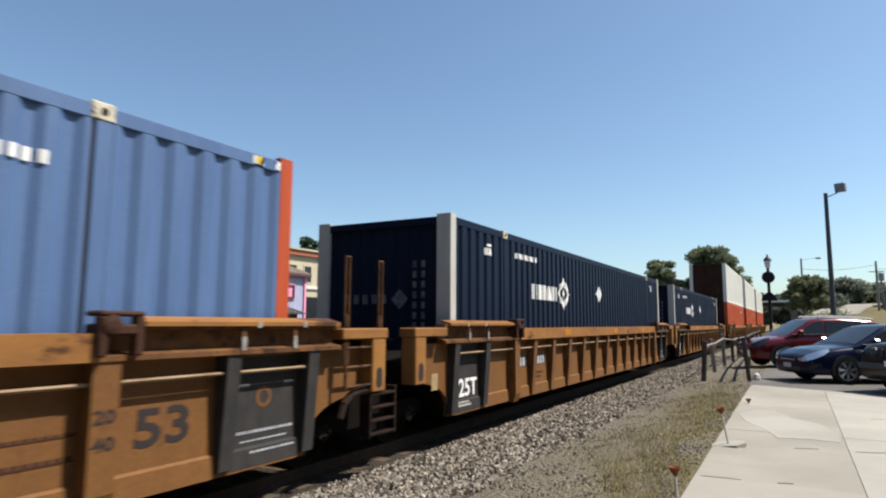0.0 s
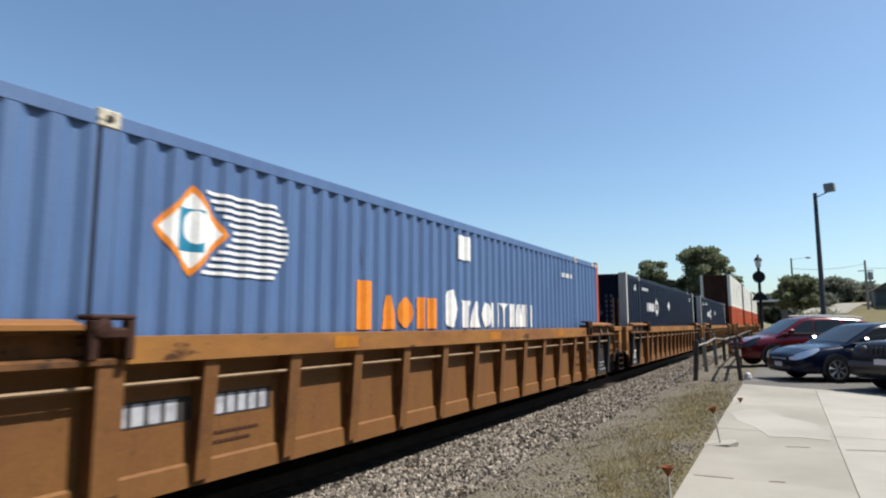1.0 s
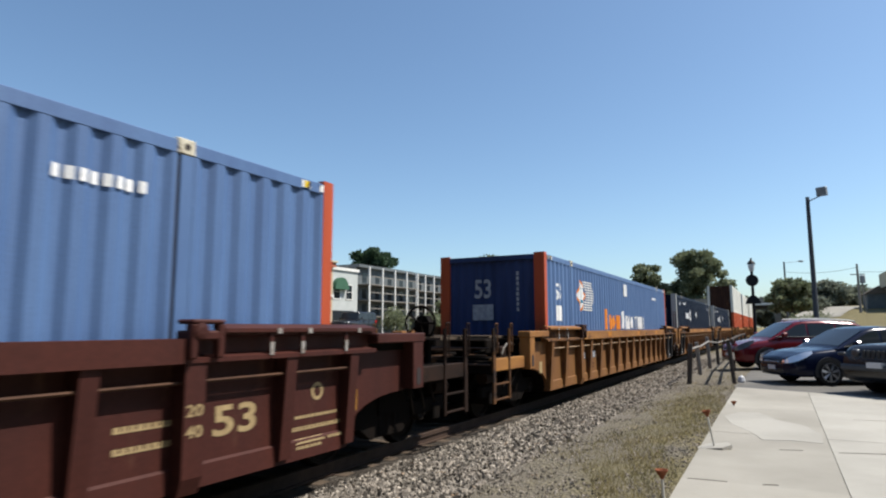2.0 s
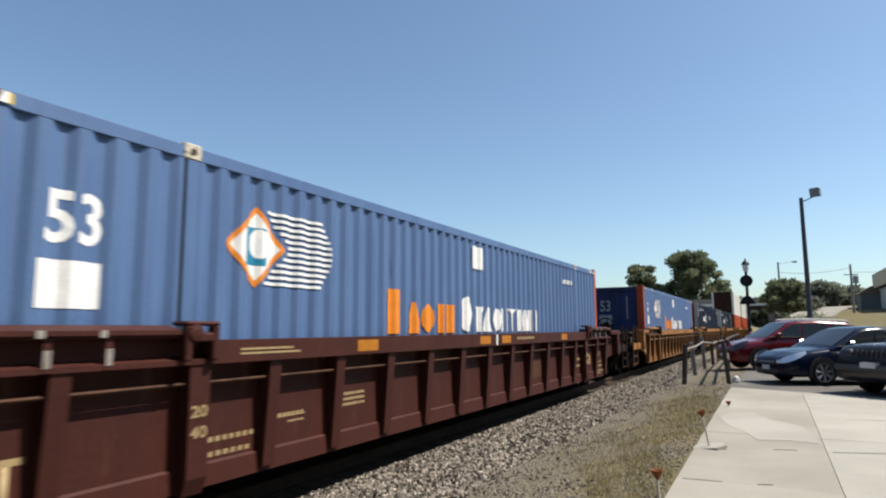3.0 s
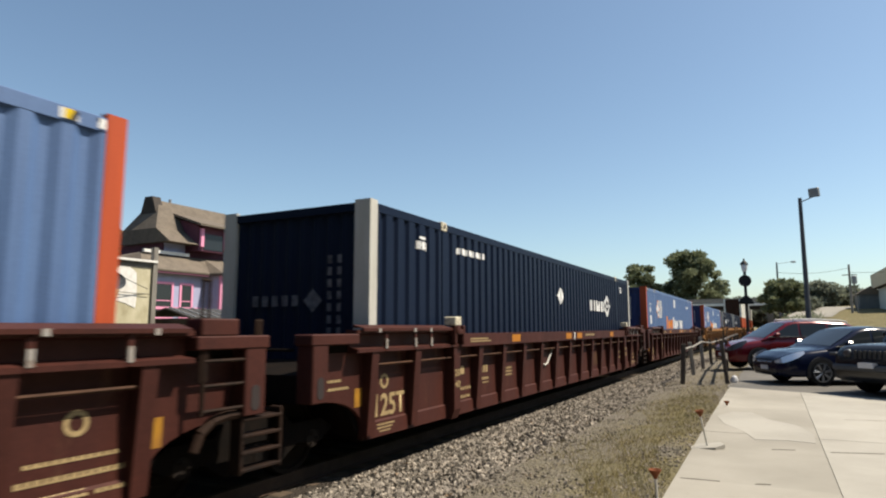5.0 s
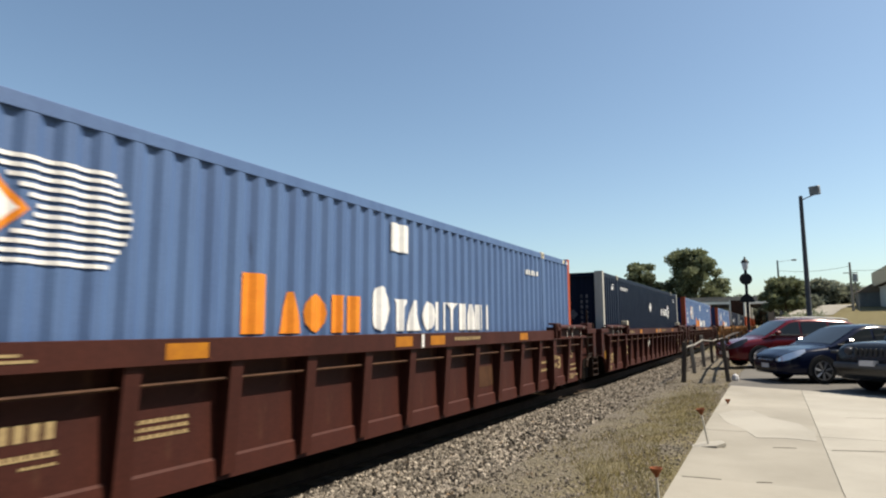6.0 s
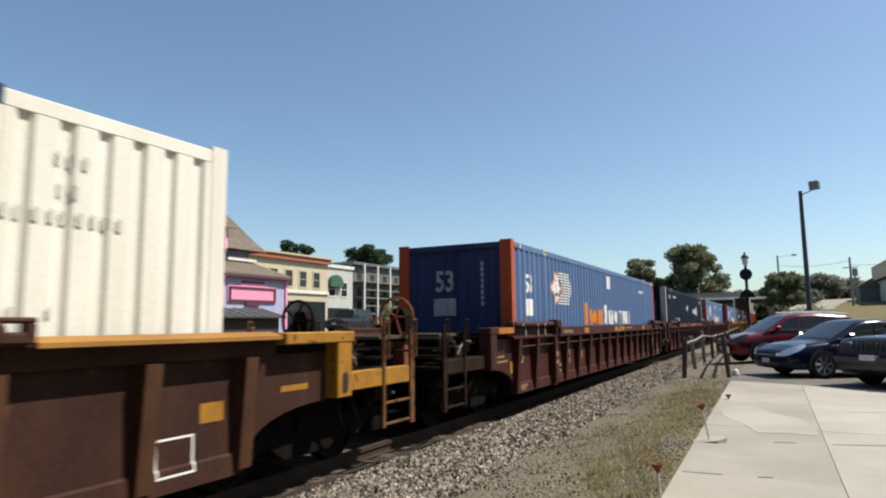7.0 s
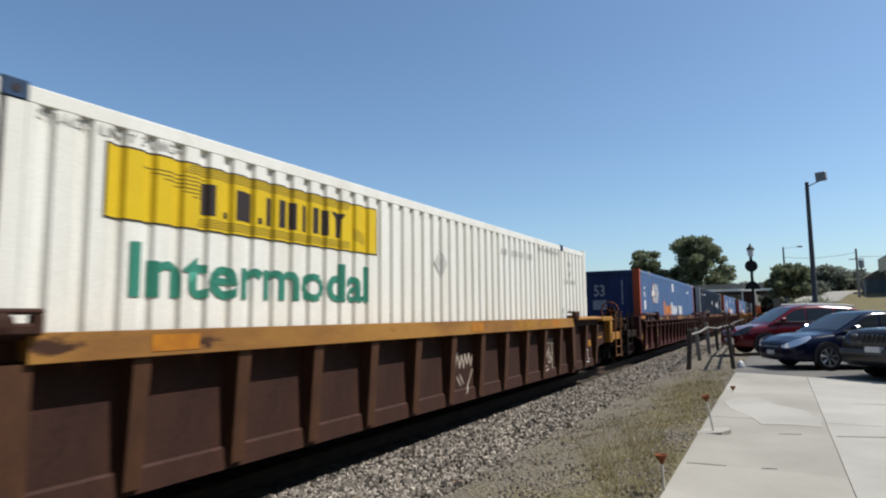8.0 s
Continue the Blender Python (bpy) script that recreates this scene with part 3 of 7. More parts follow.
def marks_white():
    yield "yellow_panel", "ink_yellow", shapes_side([rect(-5.43, -1.67, 2.43, 3.03)])
    lines = [rect(-5.43, -1.67, 3.015, 3.03), rect(-5.43, -1.67, 2.43, 2.445), rect(-5.43, -5.41, 2.43, 3.03), rect(-1.69, -1.67, 2.43, 3.03)]
    return_lines = [rect(-4.7 + 0.02 * i, -2.35 + 0.03 * i, 2.93 + i * 0.022, 2.937 + i * 0.022) for i in range(4)]
    return_lines += [rect(-4.55 + 0.02 * i, -2.25, 2.47 + i * 0.022, 2.477 + i * 0.022) for i in range(4)]
    return_lines += [[(-5.1 + 0.10 * i, 2.90 - 0.035 * i), (-4.45, 2.90 - 0.035 * i), (-4.45, 2.892 - 0.035 * i), (-5.1 + 0.10 * i, 2.892 - 0.035 * i)] for i in range(10) if -5.1 + 0.1 * i < -4.5]
    return_lines += [[(-2.2, 2.72 - 0.03 * i), (-1.95, 2.64 - 0.03 * i), (-1.95, 2.632 - 0.03 * i), (-2.2, 2.712 - 0.03 * i)] for i in range(5)]
    yield "panel_line", "ink_black", shapes_side(lines + return_lines)
    blocks = plain_row([("block", -4.50, -4.30, None), ("block", -4.24, -4.16, 2.64), ("block", -4.12, -3.82, None), ("block", -3.82, -3.74, 2.64), ("pair", -3.70, -3.42, None), ("pair", -3.34, -3.06, None),
                        ("pair", -2.98, -2.70, None), ("wedge", -2.66, -2.38, None)], 2.58, 2.87)
    yield "brand_block", "ink_black", shapes_side(blocks)
    yield "word_mark", "ink_green", text_side("Intermodal", -5.19, -1.90, 1.82, 2.27)
    yield "emblem_plate", "postwhite", shapes_side([[(-0.22, 2.45), (0, 2.23), (0.22, 2.45), (0, 2.67)]])
    yield "emblem_mark", "ink_faint", shapes_side([rect(-0.05, 0.05, 2.5, 2.62), rect(-0.02, 0.02, 2.72, 3.0)])
    yield "code_mark", "ink_faint", shapes_side(bars(2.4, 4.1, 2.80, 2.91, 10, 0.45) + bars(4.4, 5.9, 3.04, 3.12, 14, 0.55))
    yield "code_mark", "ink_faint", text_side("STACK LIMIT 3 HIGH", -5.94, -4.70, 3.075, 3.155)
    yield "code_mark", "ink_faint", shapes_side(bars(6.2, 7.15, 2.40, 2.50, 9, 0.45) + bars(6.58, 6.78, 2.60, 2.70, 2, 0.5) + bars(6.55, 6.85, 2.83, 2.93, 3, 0.45))
    yield "number_mark", "ink_faint", shapes_side(bars(6.05, 6.8, 0.62 + 1.1, 0.70 + 1.1, 3, 0.2))


def marks_stack():
    yield "code_mark", "ink_faint", shapes_side(bars(4.0, 6.0, 2.7, 2.85, 8, 0.6))


BLUE = dict(wall="blue", rail="blue", post="orange", end="blue_end_shade", cast="casting", wave=(0.30, 0.22), marks=marks_blue)
NAVY = dict(wall="navy", rail="navy", post="postwhite", end="navy", cast="casting", wave=(0.52, 0.20), marks=marks_navy)
NAVY_TURNED = dict(NAVY, marks=lambda: marks_navy(-7.6))
WHITE = dict(wall="white", rail="white", post="white", end="white", cast="castblue", wave=(0.54, 0.20), marks=marks_white)
# Brown end paint stands in for the shade on the stack's end faces.
STACK_TOP = dict(wall="white", rail="white", post="white", end="grime", cast="white", wave=(0.46, 0.30), marks=marks_stack)
STACK_LOW = dict(wall="orange", rail="orange", post="orange", end="grime", cast="casting", wave=(0.46, 0.30), marks=marks_stack)

# ---------------------------------------------------------------- well cars
SILL_X, SILL_TOP, SILL_LOW, CAR_LOW = 1.56, 1.565, 1.365, 0.32
BAY = 1.04


def side_arch(y_end, s):
    """Outline (y, z) of the deep side from the last bay out to the car's end, with the curved cut over the wheels. s: which end."""
    pts = [(8.32, SILL_LOW), (y_end, SILL_LOW), (y_end, 0.86)]
    for i in range(9):
        a = math.pi / 2 * i / 8
        pts.append((y_end - 0.25 - 0.92 * math.sin(a) * (y_end - 8.6) / 0.95, CAR_LOW + 0.52 * (0.02 + 0.98 * math.cos(a) ** 0.7 if i < 8 else 0.0)))
    pts.append((8.32, CAR_LOW))
    return [(s * y, z) for y, z in pts]


def truck(parent, y, mat):
    """A bogie with two keyed wheelsets."""
    bm = bmesh.new()
    for s in (-1, 1):
        x0, x1 = s * 0.96, s * 1.12
        prism(bm, [(y - 1.25, 0.50), (y - 1.05, 0.62), (y - 0.55, 0.62), (y - 0.32, 0.82), (y + 0.32, 0.82), (y + 0.55, 0.62), (y + 1.05, 0.62), (y + 1.25, 0.50),
                   (y + 1.05, 0.38), (y + 0.62, 0.40), (y + 0.38, 0.24), (y - 0.38, 0.24), (y - 0.62, 0.40), (y - 1.05, 0.38)], "x", min(x0, x1), max(x0, x1))
        for i in (-1, 0, 1):
            tube(bm, (s * 1.06, y + i * 0.17, 0.28), (s * 1.06, y + i * 0.17, 0.6), 0.075, n=8)
    box(bm, -1.15, 1.15, y - 0.22, y + 0.22, 0.52, 0.78)
    t = part("bogie_frame", bm, mat, parent)
    sets = []
    for d in (-0.89, 0.89):
        bm = bmesh.new()
        for s in (-1, 1):
            lathe(bm, [(0.05, s * 0.80), (0.18, s * 0.83), (0.19, s * 0.79), (0.36, s * 0.77), (0.37, s * 0.80), (0.42, s * 0.80), (0.42, s * 0.69), (0.45, s * 0.66), (0.36, s * 0.66), (0.1, s * 0.70)], 20, "x")
            for k in range(3):
                a = 2 * math.pi * k / 3
                tube(bm, (s * 1.13, 0.06 * math.cos(a), 0.06 * math.sin(a)), (s * 1.16, 0.06 * math.cos(a), 0.06 * math.sin(a)), 0.018, n=6)
            tube(bm, (s * 0.8, 0, 0), (s * 1.13, 0, 0), 0.1, n=12)
        tube(bm, (-0.7, 0, 0), (0.7, 0, 0), 0.085, n=10)
        w = part("wheelset", bm, "wheel_steel", t, smooth=True)
        sets.append((w, y + d))
    return sets


def ladder(parent, y0, y1, z0, z1, x, mat, rungs=4):
    """Two stiles with rungs between."""
    bm = bmesh.new()
    tube(bm, (x, y0, z0), (x, y0, z1), 0.02, n=6)
    stile = part("ladder", bm, mat, parent)
    bm = bmesh.new()
    tube(bm, (x, y1, z0), (x, y1, z1), 0.02, n=6)
    part("stile", bm, mat, stile)
    for i in range(rungs):
        z = z0 + 0.03 + (z1 - z0 - 0.4) * i / max(1, rungs - 1)
        bm = bmesh.new()
        tube(bm, (x, y0, z), (x, y1, z), 0.018, n=6)
        part("rung", bm, mat, stile)


def well_car(look_, label, m, ends, marks=(), group="well cars of the train"):
    """One well: deep sides with posts under a heavy sill. ends: for -y and +y, ("joint"|"coupler", has bogie, drawbar length)."""
    t = thing("well_car", label, "rail car", group, m)
    sets = []
    body, sill, post_m = look_["body"], look_["sill"], look_["post"]
    yb = {}
    for s, (kind, bogie, reach) in zip((-1, 1), ends):
        yb[s] = 9.80 if kind == "coupler" else 9.52
    post_mesh = None
    panel_mesh = None
    named = {k[0] for k in marks}   # posts beside the black stencil panels are black too
    black_posts = ((0, 1) if "load_panel" in named else ()) + ((15, 16) if "stencil_panel" in named else ())
    for side in (1, -1):
        X = lambda a: side * a
        # long sill with a lower lip
        bm = bmesh.new()
        prism(bm, [(X(SILL_X), SILL_TOP), (X(SILL_X), SILL_LOW), (X(SILL_X - 0.03), SILL_LOW), (X(SILL_X - 0.03), SILL_LOW + 0.02), (X(SILL_X - 0.20), SILL_LOW + 0.02), (X(SILL_X - 0.20), SILL_TOP)],
              "y", -6.05, 6.05)
        part("side_sill", bm, sill, t)
        for s in (-1, 1):   # channel-shaped end sill under a wide top plate
            bm = bmesh.new()
            low = body == "grime"   # this car's end sill is no higher than its side sill
            channel = ((-0.20, 1.558), (-0.03, 1.558), (-0.03, 1.53), (-0.135, 1.51), (-0.135, 1.37), (-0.20, 1.355)) if low else (
                (-0.20, 1.632), (-0.03, 1.632), (-0.03, 1.59), (-0.135, 1.57), (-0.135, 1.43), (-0.015, 1.405), (-0.015, 1.365), (-0.20, 1.355))
            prism(bm, [(X(SILL_X + a), z) for a, z in channel], "y", min(s * 6.05, s * 8.72), max(s * 6.05, s * 8.72))
            part("end_sill", bm, look_["end"], t)
            bm = bmesh.new()
            drop = 0.092 if low else 0.0
            prism(bm, [(X(SILL_X + a), z - drop) for a, z in ((0.02, 1.615), (0.02, 1.65), (-0.14, 1.69), (-0.14, 1.652), (-0.027, 1.652), (-0.027, 1.615))], "y",
                  min(s * 6.36, s * 8.65), max(s * 6.36, s * 8.65))
            part("end_plate", bm, look_["plate"], t)
            y = s * 6.16
            bm = bmesh.new()   # locking arm: two cheeks under a hollow head
            box(bm, X(SILL_X - 0.16), X(SILL_X + 0.05), y - 0.17, y + 0.16, 1.55, 1.63, 0.015)
            for d in (-0.145, 0.135):
                box(bm, X(SILL_X - 0.03), X(SILL_X + 0.055), y + d - 0.035, y + d + 0.035, 1.55 if body == "grime" else 1.40, 1.69, 0.012)
            lathe(bm, [(0.03, X(SILL_X)), (0.07, X(SILL_X + 0.02)), (0.07, X(SILL_X + 0.07)), (0.03, X(SILL_X + 0.08))], 10, "x", (0, y - 0.09, 1.63))
            arm = part("locking_arm", bm, "grime" if look_["sill"] != "brown" else "brown", t)
            bm = bmesh.new()
            box(bm, X(SILL_X - 0.14), X(SILL_X + 0.06), y - 0.18, y + (0.02 if look_["arm"] == "casting" else 0.17), 1.685, 1.82 if look_["arm"] == "casting" else 1.725, 0.014)
            if look_["arm"] == "casting":
                prism(bm, [(y - 0.08 + 0.05 * math.cos(a), 1.77 + 0.03 * math.sin(a)) for a in np.linspace(0, 6.283, 10, endpoint=False)], "x", min(X(SILL_X + 0.02), X(SILL_X + 0.063)), max(X(SILL_X + 0.02), X(SILL_X + 0.063)))
            part("locking_head", bm, look_["arm"], arm)
            marks_y = ((7.5, 8.1), (7.35, 8.0)) if look_["sill"] != "brown" else ((7.03, 7.47, 8.32), (6.96, 7.40, 8.12))
            for yy in () if look_["body"] == "grime" else marks_y[0]:
                boxes("tie_mark", [(min(X(SILL_X + 0.018), X(SILL_X + 0.027)), max(X(SILL_X + 0.018), X(SILL_X + 0.027)), s * yy - 0.026, s * yy + 0.026, 1.60, 1.652)], "light_steel", t)
            for yy in () if look_["body"] == "grime" else marks_y[1]:
                boxes("strap", [(min(X(SILL_X - 0.03), X(SILL_X - 0.008)), max(X(SILL_X - 0.03), X(SILL_X - 0.008)), s * yy - 0.026, s * yy + 0.026, 1.37, 1.60)], look_["end"], t)
                boxes("tie_mark", [(min(X(SILL_X - 0.008), X(SILL_X - 0.003)), max(X(SILL_X - 0.008), X(SILL_X - 0.003)), s * yy - 0.024, s * yy + 0.024, 1.40, 1.52)], "light_steel", t)
        # panels between posts, slightly leaning out to a bottom lip
        for i in range(16):
            y = (i - 7.5) * BAY
            mm = pose(0, y, 0, 0, 0, 0 if side > 0 else 180)
            if panel_mesh is None:
                bm = bmesh.new()
                pr = [(SILL_X - 0.195, SILL_LOW + 0.03), (SILL_X - 0.18, 0.52), (SILL_X - 0.155, 0.50), (SILL_X - 0.145, CAR_LOW), (SILL_X - 0.23, CAR_LOW), (SILL_X - 0.26, SILL_LOW + 0.03)]
                prism(bm, pr, "y", -BAY / 2, BAY / 2)
                panel_mesh = part("panel", bm, body, t)
                panel_mesh.matrix_basis = mm
            else:
                share(panel_mesh, "panel", t, mm)
        for i in range(17):
            y = math.copysign(6.11, i - 8) if i in (2, 14) else (i - 8) * BAY
            wide = 0.105 if i in (2, 14) else 0.075
            mm = pose(0, y, 0, 0, 0, 0 if side > 0 else 180)
            if i in (2, 14):
                bm = bmesh.new()
                prism(bm, [(SILL_X - 0.03, SILL_LOW), (SILL_X - 0.03, CAR_LOW + 0.12), (SILL_X - 0.08, CAR_LOW - 0.02), (SILL_X - 0.22, CAR_LOW - 0.02), (SILL_X - 0.24, SILL_LOW)], "y", -wide, wide)
                o = part("wide_post", bm, post_m, t)
                o.matrix_basis = mm
            elif side > 0 and i in black_posts:
                bm = bmesh.new()
                prism(bm, [(SILL_X - 0.03, SILL_LOW), (SILL_X - 0.10, CAR_LOW + 0.05), (SILL_X - 0.21, CAR_LOW + 0.02), (SILL_X - 0.24, SILL_LOW)], "y", -wide, wide)
                part("post", bm, "black_panel", t).matrix_basis = mm
            elif post_mesh is None:
                bm = bmesh.new()
                prism(bm, [(SILL_X - 0.03, SILL_LOW), (SILL_X - 0.10, CAR_LOW + 0.05), (SILL_X - 0.21, CAR_LOW + 0.02), (SILL_X - 0.24, SILL_LOW)], "y", -wide, wide)
                post_mesh = part("post", bm, post_m, t)
                post_mesh.matrix_basis = mm
            else:
                share(post_mesh, "post", t, mm)
        bm = bmesh.new()
        tube(bm, (X(SILL_X - 0.09), -8.3, 1.205), (X(SILL_X - 0.09), 8.3, 1.205), 0.017, n=6)
        if look_["pipe"]:
            part("brake_pipe", bm, look_["pipe"], t)
        else:
            bm.free()
        for s in (-1, 1):
            bm = bmesh.new()
            ye = yb[s]
            prism(bm, side_arch(ye - 0.02, s), "x", min(X(SILL_X - 0.25), X(SILL_X - 0.175)), max(X(SILL_X - 0.25), X(SILL_X - 0.175)))
            part("end_side", bm, body, t)
            bm = bmesh.new()   # end pillar and corner bracket
            box(bm, X(SILL_X - 0.22), X(SILL_X), s * (ye - 0.24), s * (ye + 0.02), 0.86, SILL_TOP - 0.05, 0.012)
            box(bm, X(SILL_X - 0.24), X(SILL_X + 0.01), s * 8.72, s * (ye + 0.05), SILL_TOP - 0.10, SILL_TOP + 0.02, 0.012)
            part("end_bracket", bm, look_["corner"], t)
            # Dark plate put in place of the shade under the corner bracket.
            boxes("hollow_plate", [(min(X(SILL_X - 0.22), X(SILL_X - 0.17)), max(X(SILL_X - 0.22), X(SILL_X - 0.17)), min(s * 8.3, s * (ye - 0.24)), max(s * 8.3, s * (ye - 0.24)), SILL_LOW + 0.002, 1.462)], "dark_steel", t)
            # Flat black slot on the pillar, painted for the dark of the opening.
            bm = bmesh.new()
            prism(bm, [(s * (ye - 0.11) + 0.055 * math.cos(a), 1.02 + 0.055 * math.sin(a) + (0.06 if math.sin(a) > 0 else -0.06)) for a in np.linspace(0.1, 6.383, 16, endpoint=False)], "x",
                  min(X(SILL_X + 0.001), X(SILL_X + 0.005)), max(X(SILL_X + 0.001), X(SILL_X + 0.005)))
            part("jack_hole", bm, "ink_black", t)
    # floor, bulkheads and end platforms
    boxes("well_floor", [(-1.34, 1.34, -8.35, 8.35, 0.30, 0.36)], "dark_steel", t)
    boxes("container_below", [(-1.29, 1.29, -8.1, 8.1, 0.365, 0.395)], "dark_steel", t)
    for s, (kind, bogie, reach) in zip((-1, 1), ends):
        bm = bmesh.new()
        prism(bm, [(s * 8.4, 0.36), (s * 8.4, 1.25), (s * 9.5, 1.15), (s * 9.5, 0.85), (s * 8.7, 0.85)], "x", -1.33, 1.33)
        part("end_platform", bm, "dark_steel", t)
        bm = bmesh.new()
        end = 9.5 + reach
        box(bm, -0.35, 0.35, min(s * 9.5, s * end), max(s * 9.5, s * end), 0.72, 1.12)
        part("draft_sill", bm, look_["gear"], t)
        for x in (-1.15, -0.5, 0.2, 0.8):
            bm = bmesh.new()
            tube(bm, (x, s * 9.56, 0.95), (x + 0.25, s * (9.5 + min(reach, 0.5)), 0.80), 0.022, n=6)
            part("brake_hose", bm, "dark_steel", t)
        bm = bmesh.new()
        tube(bm, (-1.3, s * 9.56, 1.42), (1.3, s * 9.56, 1.42), 0.02, n=6)
        part("grab_bar", bm, "dark_steel", t)
        if kind == "coupler":
            bm = bmesh.new()
            box(bm, -0.17, 0.17, min(s * end, s * (end + 0.34)), max(s * end, s * (end + 0.34)), 0.74, 1.02, 0.03)
            box(bm, -0.28, -0.05, min(s * (end + 0.1), s * (end + 0.34)), max(s * (end + 0.1), s * (end + 0.34)), 0.72, 1.04, 0.03)
            part("coupler", bm, "dark_steel", t)
            ya, yz = end - 0.87, end - 0.19   # the two step posts
            lohi = lambda p, q: (min(s * p, s * q), max(s * p, s * q))
            boxes("crossover_board", [(-1.40, 1.36, *lohi(ya + 0.04, yz + 0.06), 1.47, 1.51)], "tie", t)
            boxes("end_deck", [(-1.34, 1.34, *lohi(9.95, ya + 0.1), 1.085, 1.105)], "tie", t)
            boxes("end_beam", [(-1.42, 1.42, *lohi(yz - 0.10, yz + 0.04), 0.86, 1.08)], "dark_steel", t, bevel=0.01)
            for x in (1.40, -1.40):
                boxes("side_beam", [(x - 0.05, x + 0.05, *lohi(9.80, yz), 0.90, 1.115)], "gear_brown" if body == "brown" else look_["corner"], t, bevel=0.01)
                stile = boxes("step_post", [(x + (0.03 if x > 0 else -0.07), x + (0.07 if x > 0 else -0.03), *lohi(yz - 0.055, yz + 0.055), 0.36, 1.64)], look_["gear"], t, bevel=0.008)
                boxes("step_post", [(x + (0.03 if x > 0 else -0.07), x + (0.07 if x > 0 else -0.03), *lohi(ya - 0.03, ya + 0.03), 0.38, 1.64)], look_["gear"], t, bevel=0.008)
                for y in (ya, yz):
                    bm = bmesh.new()
                    g = x + (0.10 if x > 0 else -0.10)
                    tube(bm, (g, s * y - 0.045, 1.22), (g, s * y - 0.045, 1.72), 0.013, n=6)
                    tube(bm, (g, s * y + 0.045, 1.22), (g, s * y + 0.045, 1.72), 0.013, n=6)
                    tube(bm, (g, s * y - 0.055, 1.72), (g, s * y + 0.055, 1.72), 0.014, n=6)
                    tube(bm, (g, s * y, 1.24), (x, s * y, 1.24), 0.013, n=6)
                    part("grab_loop", bm, look_["gear"], stile)
                for z in (0.42, 0.68):
                    bm = bmesh.new()
                    box(bm, x + 0.02, x + 0.06, *lohi(ya, yz), z - 0.015, z + 0.015, 0.005)
                    part("step", bm, look_["gear"], stile)
            for z in (1.30, 1.02):
                bm = bmesh.new()
                tube(bm, (-1.4, s * (yz + 0.08), z), (1.4, s * (yz + 0.08), z), 0.02, n=6)
                part("end_rail", bm, "rail_steel", t)
            bm = bmesh.new()   # pale air hose drooping from the corner
            hose = [(9.92, 1.36), (10.05, 1.37), (10.20, 1.33), (10.32, 1.25), (10.38, 1.16)]
            for (p, q), (p2, q2) in zip(hose, hose[1:]):
                tube(bm, (1.22, s * p, q), (1.20, s * p2, q2), 0.017, n=7)
            part("air_hose", bm, "wood_grey", t)
            boxes("brake_valve", [(0.9, 1.2, *lohi(10.15, 10.42), 1.10, 1.30), (0.98, 1.1, *lohi(10.22, 10.32), 1.30, 1.38)], "gear_brown", t, bevel=0.02)
            # Low dark beams added to fill the shaded gap behind the steps.
            boxes("brake_beam", [(-1.2, 1.2, *lohi(10.75, 10.95), 0.30, 0.52), (1.06, 1.16, *lohi(10.2, 11.2), 0.42, 0.62)], "dark_steel", t, bevel=0.02)
            bm = bmesh.new()
            tube(bm, (1.14, s * 10.75, 0.78), (1.14, s * 11.15, 0.76), 0.11, n=12)
            part("brake_reservoir", bm, "gear_brown", t)
            bm = bmesh.new()
            tube(bm, (-0.9, s * 10.0, 1.0), (0.3, s * 10.0, 1.0), 0.17, n=12)
            part("brake_cylinder", bm, "dark_steel", t)
            # Dark block added to stand for shade; it hides the sunlit ground beyond.
            boxes("platform_frame", [(-1.28, 1.28, min(s * 9.5, s * (end - 0.5)), max(s * 9.5, s * (end - 0.5)), 0.84, 1.115)], "dark_steel", t, bevel=0.01)
            boxes("valve_box", [(0.35, 1.0, s * 10.35 - 0.28, s * 10.35 + 0.28, 1.16, 1.44)], "dark_steel", t, bevel=0.03)
            boxes("brake_bracket", [(-0.75, -0.15, s * 10.2 - 0.3, s * 10.2 + 0.3, 1.16, 1.50)], "dark_steel", t, bevel=0.03)
            boxes("bulkhead", [(-1.3, 1.3, s * 9.44 - 0.03, s * 9.44 + 0.03, 0.9, 1.50)], "dark_steel", t, bevel=0.01)
            for k in range(3):
                bm = bmesh.new()
                tube(bm, (1.36, s * (9.75 + 0.28 * k), 0.95 - 0.03 * k), (1.30, s * (9.98 + 0.3 * k), 0.48 + 0.05 * k), 0.022, n=6)
                part("brake_hose", bm, "dark_steel", t)
            bm = bmesh.new()
            tube(bm, (0.75, s * 9.9, 1.0), (0.75, s * 10.9, 0.95), 0.13, n=12)
            part("air_reservoir", bm, body, t)
            for z, x in ((1.32, 1.1), (1.22, 0.5), (1.4, -0.4)):
                bm = bmesh.new()
                tube(bm, (x, s * 9.5, z), (x - 0.2, s * (end - 0.5), z - 0.12), 0.025, n=6)
                part("brake_rod", bm, "dark_steel", t)
        elif kind == "ladder":
            tops = (2.37, 2.37) if body == "tan" else (2.06, 1.72)
            for x in (1.53, -1.53):
                ladder(t, s * 8.82, s * 9.45, 0.92, 1.74, x, look_["gear"], 3)
                for y, top in zip((8.82, 9.45), tops):   # narrow looped grab irons
                    bm = bmesh.new()
                    for d in (-0.035, 0.035):
                        tube(bm, (x, s * y + d, 1.20), (x, s * y + d, top), 0.013, n=6)
                    tube(bm, (x, s * y - 0.045, top), (x, s * y + 0.045, top), 0.014, n=6)
                    part("grab_loop", bm, look_["gear"], t)
                out = 1 if x > 0 else -1
                y0, y1 = min(s * 9.30, s * 9.80), max(s * 9.30, s * 9.80)
